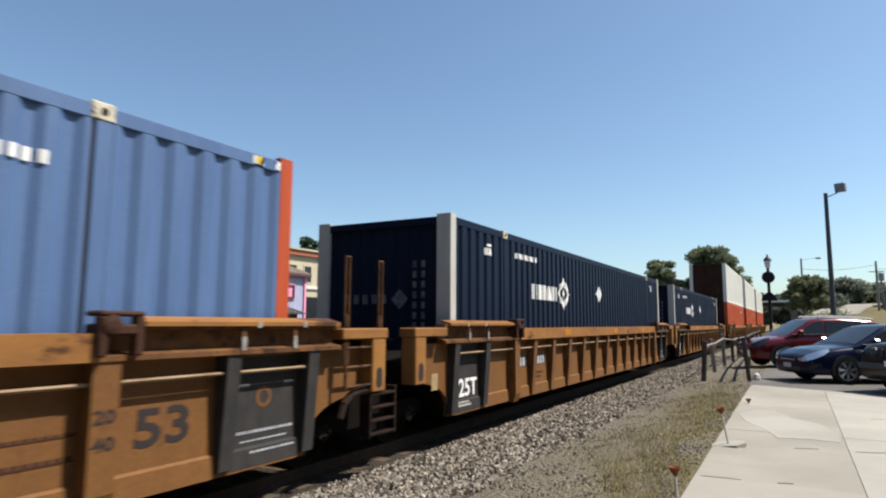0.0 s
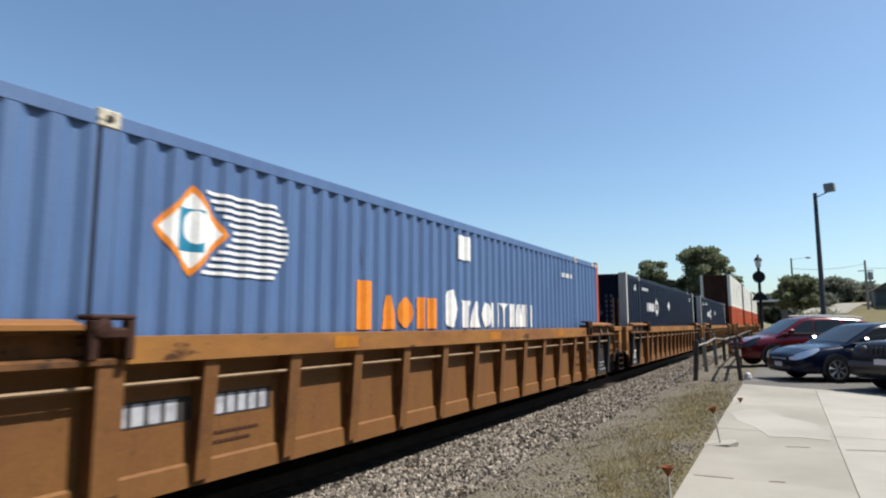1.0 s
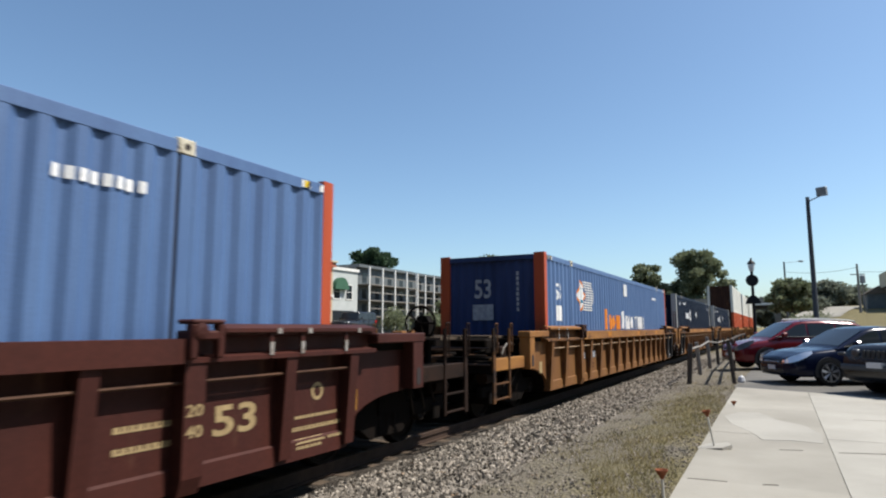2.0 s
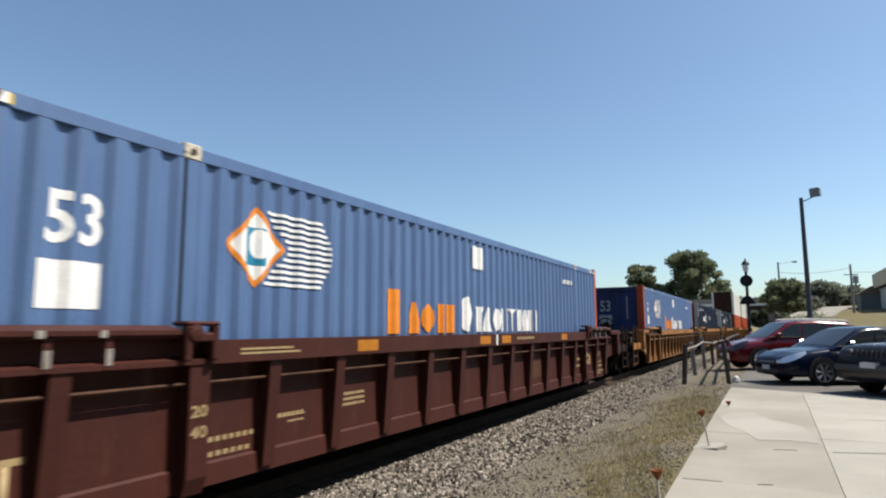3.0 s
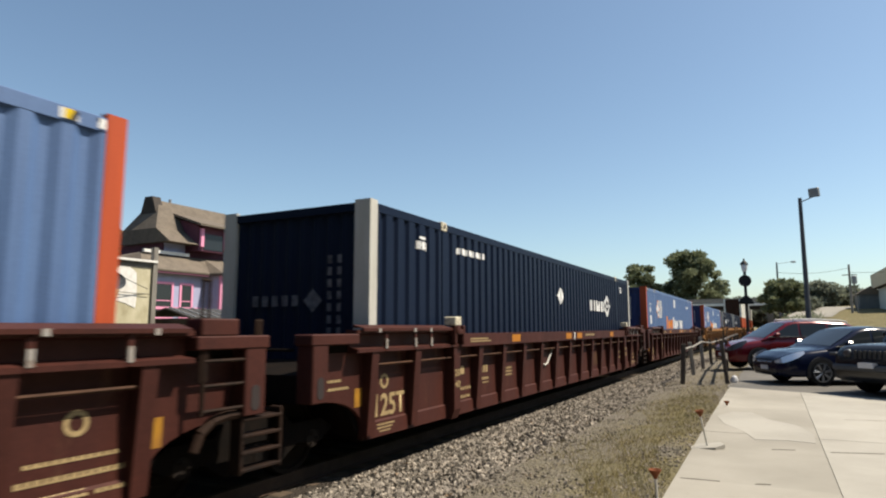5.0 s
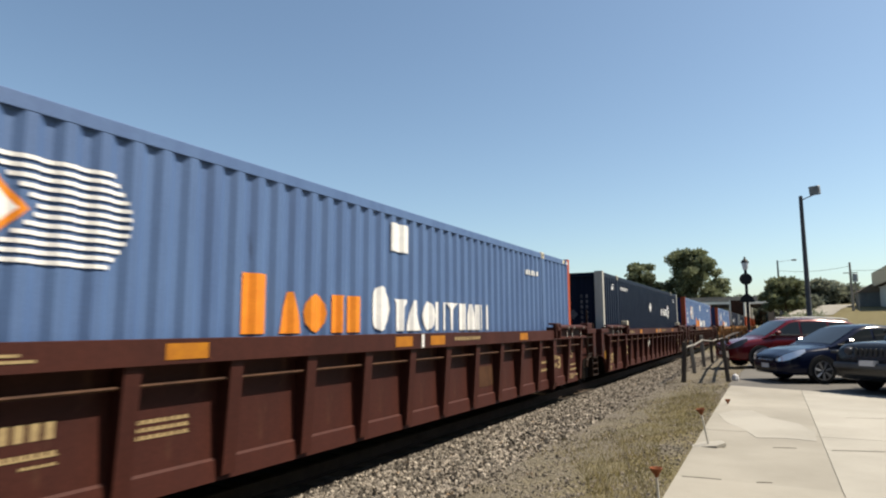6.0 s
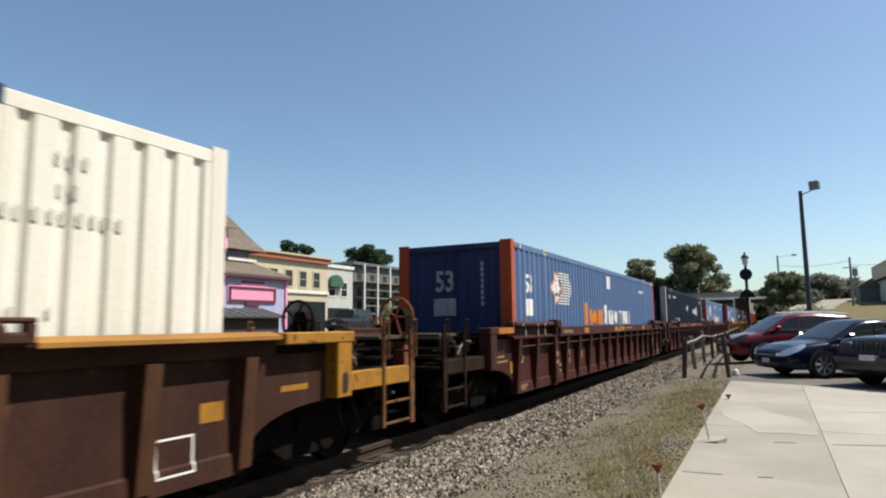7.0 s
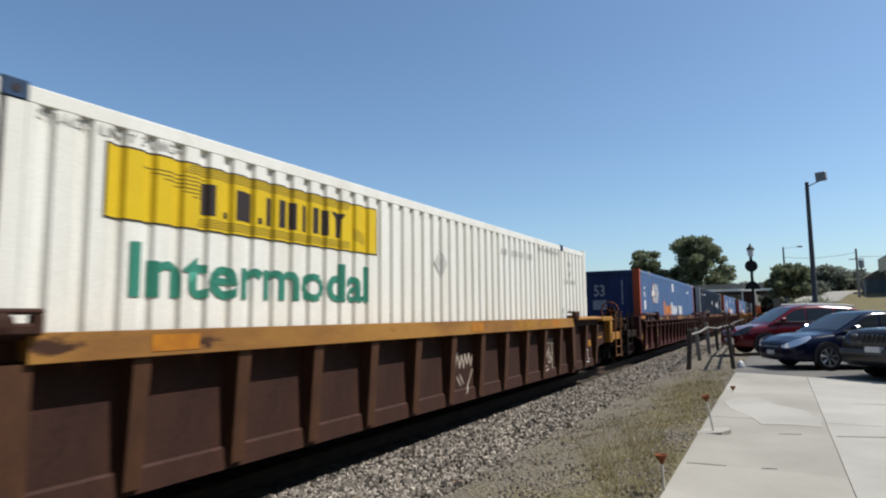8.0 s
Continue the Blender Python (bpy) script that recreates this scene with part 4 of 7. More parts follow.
                step = boxes("sill_step", [(min(x - out * 0.14, x), max(x - out * 0.14, x), y0 - 0.02, y0 + 0.02, 0.34, 0.90)], "gear_brown", t, bevel=0.006)
                boxes("stile", [(min(x - out * 0.14, x), max(x - out * 0.14, x), y1 - 0.02, y1 + 0.02, 0.34, 0.90)], "gear_brown", step, bevel=0.006)
                for k in range(4):
                    bm = bmesh.new()
                    box(bm, min(x - out * 0.15, x + out * 0.01), max(x - out * 0.15, x + out * 0.01), y0, y1, 0.36 + 0.15 * k, 0.39 + 0.15 * k, 0.006)
                    part("tread", bm, "gear_brown", step)
                bm = bmesh.new()   # curved brace from the wheel arch to the step
                arc = [(8.80, 0.62), (8.86, 0.76), (8.98, 0.85), (9.14, 0.88), (9.32, 0.88)]
                for (p, q), (p2, q2) in zip(arc, arc[1:]):
                    tube(bm, (x - out * 0.05, s * p, q), (x - out * 0.05, s * p2, q2), 0.045, n=8)
                part("step_brace", bm, "gear_brown", t)
            if body == "brown":   # raised pocket on the corner
                for x in (SILL_X - 0.10, -SILL_X + 0.10):
                    boxes("corner_pocket", [(x - 0.10, x + 0.105, min(s * 8.76, s * 9.18), max(s * 8.76, s * 9.18), SILL_TOP + 0.02, 1.735)], look_["corner"], t, bevel=0.012)
        if bogie:
            sets += truck(t, s * (9.6 if kind == "coupler" else 9.88), "dark_steel")
    for name, mat, made in marks:
        for bm in made if isinstance(made, list) else [made]:
            part(name, bm, mat, t)
    return t, sets


# The gear and end sill colours also hold the shade at the car ends.
TAN = dict(body="tan", sill="chord_tan", post="tan", plate="chord_tan", corner="chord_tan", pipe="pipe_cream", gear="gear_tan_shade", end="tan_dirty", arm="grime")
BROWN = dict(body="brown", sill="brown", post="brown", plate="brown", corner="brown", pipe="rustpost", gear="gear_brown", end="brown", arm="brown")
BROWN_WORN = dict(BROWN, arm="casting")
GRIME = dict(body="grime", sill="chord_grime", post="rustpost", plate="chord_grime", corner="yellow", pipe=None, gear="tan_dirty", end="grime", arm="grime")


def face(lift):
    """Where a point of the car's deep side lies, in front of the panel by lift."""
    def put(u, v):
        x = SILL_X - 0.175 if abs(u) > 8.34 else SILL_X + float(np.interp(v, (0.32, 0.50, 0.52, 1.37), (-0.145, -0.155, -0.18, -0.195)))
        return Vector((x + lift, u, v))
    return put


def car_text(s, u0, u1, v0, v1, lift=0.004):
    return fit_box(glyphs(s), u0, u1, v0, v1, face(lift))


def car_shapes(polys, lift=0.004):
    """Flat paint shapes that follow the panel and its bottom lip."""
    out = []
    for p in polys:
        bm = flat_shapes([p], lambda u, v: Vector((0, u, v)))
        for z in (0.50, 0.52):
            bmesh.ops.bisect_plane(bm, geom=bm.verts[:] + bm.edges[:] + bm.faces[:], plane_co=(0, 0, z), plane_no=(0, 0, 1))
        put = face(lift)
        for v in bm.verts:
            v.co = put(v.co.y, v.co.z)
        out.append(bm)
    return out


def car_words(rects, lift=0.004):
    """Lines of unreadable stencilling: bars with a ragged upper edge."""
    put = face(lift)
    out = []
    for r in rects:
        u0, u1, v0, v1 = r[0][0], r[1][0], r[0][1], r[2][1]
        n = max(4, int((u1 - u0) / 0.062))
        w, notch = (u1 - u0) / n, v0 + 0.3 * (v1 - v0)
        top = []
        for k in range(n):
            a = u0 + k * w
            top += [(a, v1), (a + 0.74 * w, v1), (a + 0.74 * w, notch), (a + w, notch)]
        out.append(flat_shapes([[(u1, v0)] + [(u0, v0)] + top[:-1] + [(u1, notch)]], put))
    return out


def car_seal(y, z, r, lift=0.004):
    """A round stencilled ring."""
    put = face(lift)
    a = np.linspace(0, 2 * math.pi, 19)
    bm = flat_shapes([[(y + q * math.cos(k), z + q * math.sin(k)) for q, k in ((r, p0), (r, p1), (r * 0.6, p1), (r * 0.6, p0))] for p0, p1 in zip(a, a[1:])], put)
    bmesh.ops.remove_doubles(bm, verts=bm.verts, dist=1e-4)
    return bm


def sill_shapes(polys):
    return [flat_shapes([p], lambda u, v: Vector((SILL_X + 0.004, u, v))) for p in polys]


def post_text(s, y, v0, v1):
    return fit_box(glyphs(s), y - 0.085, y + 0.085, v0, v1, lambda u, v: Vector((SILL_X - 0.026, u, v)))


def tape(ys, w=0.42):
    return sill_shapes([rect(y - w / 2, y + w / 2, 1.40, 1.53) for y in ys])


def marks_tan():
    yield "number_mark", "ink_black", car_text("53", 6.45, 6.95, 0.68, 0.98)
    yield "size_mark", "ink_black", post_text("20", 6.11, 0.93, 1.03)
    yield "size_mark", "ink_black", post_text("40", 6.11, 0.74, 0.84)
    yield "stencil_panel", "black_panel", car_shapes([rect(7.36, 8.24, 0.34, 1.33)], 0.004)
    yield "stencil_seal", "tan_dirty", car_seal(7.78, 0.95, 0.10, 0.007)
    yield "stencil_line", "ink_grey", car_words([rect(7.46, 8.18, 0.635, 0.66), rect(7.5, 8.1, 0.56, 0.575), rect(7.6, 8.18, 0.46, 0.48), rect(7.46, 7.6, 1.06, 1.08), rect(8.05, 8.18, 1.06, 1.08)], 0.007)
    yield "stencil_panel", "black_panel", car_shapes([rect(-6.1, -4.35, 0.86, 1.06)], 0.004)
    yield "load_panel", "black_panel", car_shapes([rect(-8.24, -7.36, 0.34, 1.33)], 0.004)
    yield "reporting_bar", "ink_grey", car_shapes(bars(-5.98, -5.38, 0.875, 1.045, 4, 0.72) + bars(-5.15, -4.38, 0.875, 1.045, 6, 0.72), 0.007)
    yield "load_mark", "ink_white", car_text("125T", -8.16, -7.44, 0.55, 0.82, 0.007)
    yield "load_line", "ink_faint", car_words([rect(-8.1, -7.7, 0.42, 0.45), rect(-8.1, -7.75, 0.47, 0.49)], 0.007)
    yield "stencil_line", "grime", car_words([rect(-5.1, -4.5, 0.70, 0.73), rect(-5.1, -4.6, 0.62, 0.65), rect(5.45, 6.1, 0.85, 0.88), rect(5.45, 6.0, 0.68, 0.72)], 0.004)
    yield "stencil_seal", "ink_cream", car_shapes([rect(-8.85, -8.68, 0.72, 0.95)], 0.004)
    yield "sill_tape", "amber", tape((-3.4, 0.6, 4.0))


def marks_brown():
    yield "number_mark", "ink_cream", car_text("53", 6.44, 6.96, 0.70, 0.97)
    for y in (6.11, -6.11):
        yield "size_mark", "ink_cream", post_text("20", y, 0.93, 1.03)
        yield "size_mark", "ink_cream", post_text("40", y, 0.76, 0.86)
    yield "stencil_seal", "ink_cream", [car_seal(yy, 0.98, 0.095) for yy in (7.85, -7.9)]
    yield "stencil_line", "ink_cream", car_words([rect(7.5, 8.2, 0.72, 0.75), rect(7.45, 8.28, 0.60, 0.64), rect(7.5, 7.95, 0.47, 0.52), rect(8.0, 8.25, 0.47, 0.50), rect(7.5, 7.9, 0.42, 0.45)], 0.004)
    yield "stencil_line", "ink_cream", car_words([rect(-8.1, -7.7, 0.45, 0.47), rect(-8.1, -7.75, 0.41, 0.43), rect(-8.05, -7.8, 0.37, 0.39)], 0.004)
    yield "load_mark", "ink_cream", car_text("125T", -8.11, -7.40, 0.55, 0.83, 0.004)
    yield "reporting_bar", "ink_cream", car_shapes(bars(-6.08, -5.50, 0.92, 1.05, 3, 0.7) + bars(-5.2, -4.60, 0.90, 1.02, 6, 0.65), 0.004)
    yield "stencil_line", "ink_cream", car_words([rect(-5.2, -4.6, 0.78, 0.82), rect(-4.85, -4.6, 0.72, 0.74), rect(-4.1, -3.5, 0.90, 0.93), rect(-4.1, -3.5, 0.84, 0.87), rect(-4.1, -3.5, 0.78, 0.81), rect(5.5, 6.05, 0.86, 0.91), rect(5.5, 6.05, 0.70, 0.75)], 0.004)
    yield "stencil_line", "ink_cream", car_shapes(bars(-5.95, -5.3, 0.675, 0.72, 8, 0.6) + bars(-5.95, -5.35, 0.55, 0.595, 7, 0.6), 0.004)
    yield "warning_patch", "yellow", car_shapes([rect(8.41, 8.56, 0.70, 0.94), rect(-8.56, -8.41, 0.72, 0.94)], 0.004)
    yield "stencil_line", "ink_cream", car_words([rect(-9.35, -8.82, 1.04, 1.07), rect(-9.38, -8.68, 0.95, 0.98)], 0.004)
    yield "faded_patch", "rustpost", car_shapes([rect(2.42, 2.98, 0.64, 0.98)], 0.004)
    yield "sill_tape", "amber", tape((-3.7, -0.3, 0.62, 4.1))
    yield "sill_line", "ink_cream", sill_shapes(bars(1.15, 2.1, 1.45, 1.50, 9, 0.7) + [rect(-5.7, -5.0, 1.47, 1.49), rect(-5.7, -4.9, 1.43, 1.45)])
    yield "tie_mark", "ink_white", sill_shapes([rect(0.16, 0.22, 1.375, 1.555)])


TAG = [  # loops and slashes of a spray-can tag, in a unit square
    [(0.05, 0.98), (0.02, 0.72), (0.2, 0.74)], [(0.04, 0.9), (0.28, 0.92), (0.34, 0.84), (0.42, 0.96), (0.55, 0.84), (0.72, 0.98), (0.78, 0.8)],
    [(0.92, 1.0), (0.86, 0.06)], [(0.0, 0.6), (0.38, 0.64), (0.3, 0.36), (0.12, 0.26), (0.06, 0.36), (0.2, 0.42)],
    [(0.46, 0.66), (0.42, 0.42), (0.36, 0.54), (0.56, 0.58)], [(0.62, 0.74), (0.58, 0.4), (0.5, 0.28), (0.66, 0.24), (0.8, 0.34), (0.66, 0.46), (0.76, 0.56)],
    [(0.12, 0.12), (0.4, 0.16)], [(0.14, 0.02), (0.38, 0.05)]]


SLASH = [  # a slanted scrawl with trailing slashes
    [(0.0, 0.95), (0.25, 1.0), (0.12, 0.62)], [(0.28, 0.9), (0.34, 0.62), (0.45, 0.92), (0.55, 0.62), (0.62, 0.95), (0.72, 0.7), (0.82, 0.95), (0.9, 0.65), (1.0, 0.9)],
    [(0.2, 0.42), (0.36, 0.2)], [(0.34, 0.46), (0.5, 0.24)], [(0.98, 0.55), (0.6, 0.0)]]


def strokes(lines, y0, y1, z0, z1, w):
    """Each stretch of a painted line as a flat bar."""
    out = []
    for line in lines:
        for (a, b), (c, d) in zip(line, line[1:]):
            p, q = Vector((y0 + a * (y1 - y0), z0 + b * (z1 - z0))), Vector((y0 + c * (y1 - y0), z0 + d * (z1 - z0)))
            e = (q - p).normalized()
            n = Vector((-e.y, e.x)) * w
            p, q = p - e * w * 0.6, q + e * w * 0.6
            out.append([tuple(p - n), tuple(q - n), tuple(q + n), tuple(p + n)])
    return out


def marks_grime():
    yield "spray_tag", "spray_pale", car_shapes(strokes(TAG, 4.30, 5.00, 0.46, 1.14, 0.016), 0.004)
    yield "spray_tag", "spray_pale", car_shapes(strokes(SLASH, 0.20, 0.90, 0.44, 1.08, 0.015), 0.004)
    f = [rect(7.42, 7.80, 0.44, 0.458), rect(7.42, 7.80, 0.732, 0.75), rect(7.42, 7.438, 0.458, 0.732), rect(7.782, 7.80, 0.458, 0.732)]
    yield "stencil_frame", "ink_white", car_shapes(f, 0.004)
    yield "warning_patch", "yellow", car_shapes([rect(7.86, 8.12, 0.82, 0.99)], 0.004)
    yield "sill_tape", "amber", tape((-4.93, 0.75, 4.7), 0.45)
    yield "sill_line", "yellow", sill_shapes([rect(2.4, 3.3, 1.40, 1.53), rect(3.7, 4.3, 1.41, 1.52)])
    yield "paint_patch", "yellow", car_shapes([rect(8.85, 9.26, 0.99, 1.05)], 0.004)


# ---------------------------------------------------------------- the train
TRACK_X = -5.822
SPEED = 12.319
riders = []    # (thing, y at the start, height, x)
wheels = []
plan = [  # centre at the start, look, label, marks, ends
    (36.15, TAN, "yellow-painted well car with rusty ribbed sides", marks_tan, (("joint", True, 0.4), ("coupler", True, 2.0))),
    (16.40, TAN, "yellow-painted well car with rusty ribbed sides", marks_tan, (("joint", True, 0.4), ("joint", False, 0.4))),
    (-3.35, TAN, "yellow-painted well car with black stencil panel and ladder", marks_tan, (("coupler", True, 2.0), ("ladder", False, 0.4))),
    (-27.08, BROWN, "red-brown well car with cream stencilled markings", marks_brown, (("joint", True, 0.4), ("coupler", True, 2.0))),
    (-46.85, BROWN_WORN, "red-brown well car with cream stencilled markings", marks_brown, (("joint", True, 0.4), ("ladder", False, 0.4))),
    (-66.61, BROWN, "red-brown well car with cream stencilled markings", marks_brown, (("coupler", True, 2.0), ("ladder", False, 0.4))),
    (-90.19, GRIME, "grimy brown well car with spray-painted tags and a yellow sill", marks_grime, (("coupler", True, 2.0), ("coupler", True, 2.0))),
]
LOAD_MARKED = (36.15, 16.40, -27.08, -46.85)   # only these carry the big load mark
for y0, lk, label, mk, ends in plan:
    car, sets = well_car(lk, label, pose(TRACK_X, y0, 0), ends, [k for k in mk() if (y0 in LOAD_MARKED or not k[0].startswith("load")) and not (y0 == -27.08 and k[0] == "reporting_bar")])
    riders.append((car, y0, 0.0))
    wheels += sets
    if lk is GRIME:
        grime_car = car
    if y0 == -27.08:
        hand_braked = car
    if y0 == -66.61:   # bright tape on one corner bracket
        boxes("sill_tape", [(SILL_X + 0.008, SILL_X + 0.014, -9.5, -8.8, 1.475, 1.575)], "amber", car)
    if y0 == -46.85:   # a hose that hangs in a loop on this car's side
        bm = bmesh.new()
        loop = [(-1.97, 1.17), (-1.88, 1.05), (-1.76, 0.90), (-1.62, 0.85), (-1.46, 0.88), (-1.30, 1.00), (-1.16, 1.12), (-1.08, 1.20)]
        for (ya, za), (yb, zb) in zip(loop, loop[1:]):
            tube(bm, (SILL_X - 0.16, ya, za), (SILL_X - 0.16, yb, zb), 0.02, n=6)
        part("hanging_hose", bm, "ink_faint", car)


def hand_brake(car, x, y, z, r, mat, box_mat):
    """A spoked brake wheel on a housing and a stand."""
    bm = bmesh.new()
    for i in range(20):
        a, b = 2 * math.pi * i / 20, 2 * math.pi * (i + 1) / 20
        tube(bm, (x + r * math.cos(a), y, z + r * math.sin(a)), (x + r * math.cos(b), y, z + r * math.sin(b)), 0.02, n=6)
    for i in range(5):
        a = 2 * math.pi * i / 5
        tube(bm, (x, y - 0.02, z), (x + r * math.cos(a), y, z + r * math.sin(a)), 0.015, n=6)
    part("hand_brake_wheel", bm, mat, car)
    bm = bmesh.new()
    prism(bm, [(x - 0.13, z - 0.34), (x + 0.13, z - 0.34), (x + 0.13, z + 0.02), (x + 0.07, z + 0.12), (x - 0.07, z + 0.12), (x - 0.13, z + 0.02)], "y", y + 0.04, y + 0.20)
    part("brake_housing", bm, box_mat, car)
    boxes("brake_stand", [(x - 0.10, x + 0.10, y + 0.06, y + 0.18, 1.08, z - 0.30)], mat, car, bevel=0.015)


hand_brake(grime_car, 1.12, 11.45, 1.76, 0.27, "rust", "dark_steel")
# Wheel and stand added in place of the dark valve cluster here.
hand_brake(grime_car, 0.25, 10.40, 1.72, 0.26, "dark_steel", "dark_steel")
hand_brake(hand_braked, 0.9, 10.86, 1.72, 0.26, "dark_steel", "dark_steel")
for y0 in (59.7, 79.5, 99.2):
    car, sets = well_car(TAN, "yellow-painted well car carrying two stacked containers", pose(TRACK_X, y0, 0), (("joint", True, 0.4), ("joint", False, 0.4)))
    riders.append((car, y0, 0.0))
    wheels += sets

blue = container(BLUE, "blue 53-foot shipping container with orange corner posts", pose(TRACK_X, -3.35, Z0))
riders.append((blue, -3.35, Z0))
for y0 in (-27.08, -66.61):
    riders.append((copy_thing(blue, pose(TRACK_X, y0, Z0)), y0, Z0))
navy = container(NAVY, "navy 53-foot shipping container with white corner posts", pose(TRACK_X, -46.85, Z0))
riders.append((navy, -46.85, Z0))
turned = container(NAVY_TURNED, "navy 53-foot shipping container with white corner posts", pose(TRACK_X, 16.40, Z0))
riders.append((turned, 16.40, Z0))
for y0 in (36.15,):
    riders.append((copy_thing(turned, pose(TRACK_X, y0, Z0)), y0, Z0))
white = container(WHITE, "white 53-foot container with yellow panel and green lettering", pose(TRACK_X, -90.19, Z0))
riders.append((white, -90.19, Z0))
low = container(STACK_LOW, "orange shipping container at the bottom of a stack", pose(TRACK_X, 59.7, Z0))
top = container(STACK_TOP, "white shipping container stacked on an orange one", pose(TRACK_X, 59.7, Z0 + TALL + 0.04))
riders += [(low, 59.7, Z0), (top, 59.7, Z0 + TALL + 0.04)]
for y0 in (79.5, 99.2):
    riders.append((copy_thing(low, pose(TRACK_X, y0, Z0)), y0, Z0))
    riders.append((copy_thing(top, pose(TRACK_X, y0, Z0 + TALL + 0.04)), y0, Z0 + TALL + 0.04))


def motions():
    """The train rolls ahead at an even pace; its wheelsets turn."""
    for ob, y0, z in riders:
        walk(ob, [(t, pose(TRACK_X, y0 + SPEED * t, z)) for t in range(9)])
    step = math.degrees(SPEED / FPS / 0.42)
    for ob, y in wheels:
        walk(ob, [(k / FPS, pose(0, y, 0.42, -step * k)) for k in range(241)])

# ---------------------------------------------------------------- ground
LOT = 0.20   # pavement and parking level


def ground_z(x, y):
    """Track bed at the left, rising to the pavement."""
    hill = float(np.interp(y, (62, 90, 125, 180, 300), (0, 1.4, 3.6, 6.6, 7.0))) * float(np.interp(x, (-3, 4, 10, 40), (0, 0.9, 1, 1.15)))
    return hill + float(np.interp(x, (-60, -30, -14, -11, -9.0, -7.6, -5.0, -4.6, -4.3, -3.2, -2.2, -1.0, 300), (1.1, 1.1, 1.0, 0.55, -0.35, -0.17, -0.17, -0.14, -0.05, 0.01, 0.11, LOT - 0.02, LOT - 0.02)))


gm = bpy.data.materials.new("gravel and dry grass")
gm.use_nodes = True
N, Lk = gm.node_tree.nodes, gm.node_tree.links
tc = N.new("ShaderNodeTexCoord")


def gnoise(s, d=6):
    n = N.new("ShaderNodeTexNoise")
    n.inputs["Scale"].default_value, n.inputs["Detail"].default_value, n.inputs["Roughness"].default_value = s, d, 0.65
    Lk.new(tc.outputs["Object"], n.inputs["Vector"])
    return n.outputs[0]


def gmath(op, a, b=None, c=None):
    n = N.new("ShaderNodeMath")
    n.operation = op
    for i, v in enumerate((a, b, c)):
        if v is None:
            continue
        if isinstance(v, (int, float)):
            n.inputs[i].default_value = v
        else:
            Lk.new(v, n.inputs[i])
    return n.outputs[0]


def gmix(f, a, b):
    n = N.new("ShaderNodeMix")
    n.data_type = "RGBA"
    for v, s in ((f, 0), (a, 6), (b, 7)):
        if isinstance(v, tuple):
            n.inputs[s].default_value = (*v, 1)
        else:
            Lk.new(v, n.inputs[s])
    return n.outputs[2]


def grange(v, a, b, c=0.0, d=1.0):
    n = N.new("ShaderNodeMapRange")
    for i, q in enumerate((a, b, c, d)):
        n.inputs[i + 1].default_value = q
    Lk.new(v, n.inputs[0])
    return n.outputs[0]


vor = N.new("ShaderNodeTexVoronoi")
vor.inputs["Scale"].default_value = 24
Lk.new(tc.outputs["Object"], vor.inputs["Vector"])
sep = N.new("ShaderNodeSeparateXYZ")
Lk.new(tc.outputs["Object"], sep.inputs[0])
gravel = gmix(vor.outputs["Distance"], (0.24, 0.213, 0.175), (0.13, 0.113, 0.09))
gravel = gmix(grange(gnoise(70, 3), 0.35, 0.7), gravel, (0.19, 0.166, 0.134))
grass_c = gmix(grange(gnoise(1.1), 0.4, 0.62), (0.168, 0.148, 0.075), (0.235, 0.192, 0.105))
grass_c = gmix(grange(gnoise(34, 4), 0.42, 0.6), grass_c, (0.125, 0.108, 0.055))
wob = gmath("ADD", sep.outputs[0], gmath("MULTIPLY", grange(gnoise(0.8), 0.2, 0.8, -1.0, 1.0), 0.9))
mask = gmath("MULTIPLY", gmath("MULTIPLY", grange(wob, -2.9, -1.7), grange(gnoise(0.55, 3), 0.33, 0.55)), grange(gnoise(5.0), 0.28, 0.50, 0.25, 0.95))
mask = gmath("MULTIPLY", mask, grange(sep.outputs[1], 13, 18, 1.0, 0.35))   # the grass thins out towards the fence
mask = gmath("MAXIMUM", mask, gmath("MULTIPLY", grange(sep.outputs[0], -9, -12), 0.9))
mask = gmath("MAXIMUM", mask, grange(sep.outputs[1], 40, 60))
mask = gmath("MAXIMUM", mask, grange(sep.outputs[0], 3, 6))
bed = gmath("MULTIPLY", grange(gmath("ABSOLUTE", gmath("ADD", sep.outputs[0], 7.75)), 3.39, 3.27), grange(gnoise(2.0), 0.2, 0.45))
gravel = gmix(bed, gravel, (0.055, 0.046, 0.038))   # oil, cinders, brake dust on the track bed, plus painted shade of the train
col = gmix(mask, gravel, grass_c)
Lk.new(col, N["Principled BSDF"].inputs["Base Color"])
N["Principled BSDF"].inputs["Roughness"].default_value = 0.95
N["Principled BSDF"].inputs["Specular IOR Level"].default_value = 0.1
bp = N.new("ShaderNodeBump")
bp.inputs["Strength"].default_value, bp.inputs["Distance"].default_value = 0.9, 0.05
Lk.new(gmath("ADD", vor.outputs["Distance"], gnoise(40, 4)), bp.inputs["Height"])
Lk.new(bp.outputs[0], N["Principled BSDF"].inputs["Normal"])
M["ground"] = gm

xs = [-900, -400, -160, -60, -30, -22, -14, -12.5, -11, -10, -9, -8.3, -7.6, -6, -5.0, -4.8, -4.6, -4.45, -4.3, -4.15] + [round(-4.0 + 0.2 * i, 2) for i in range(15)] + [-0.95, 0.5, 2, 4, 6, 8, 10, 14, 20, 30, 80, 200, 500, 900]
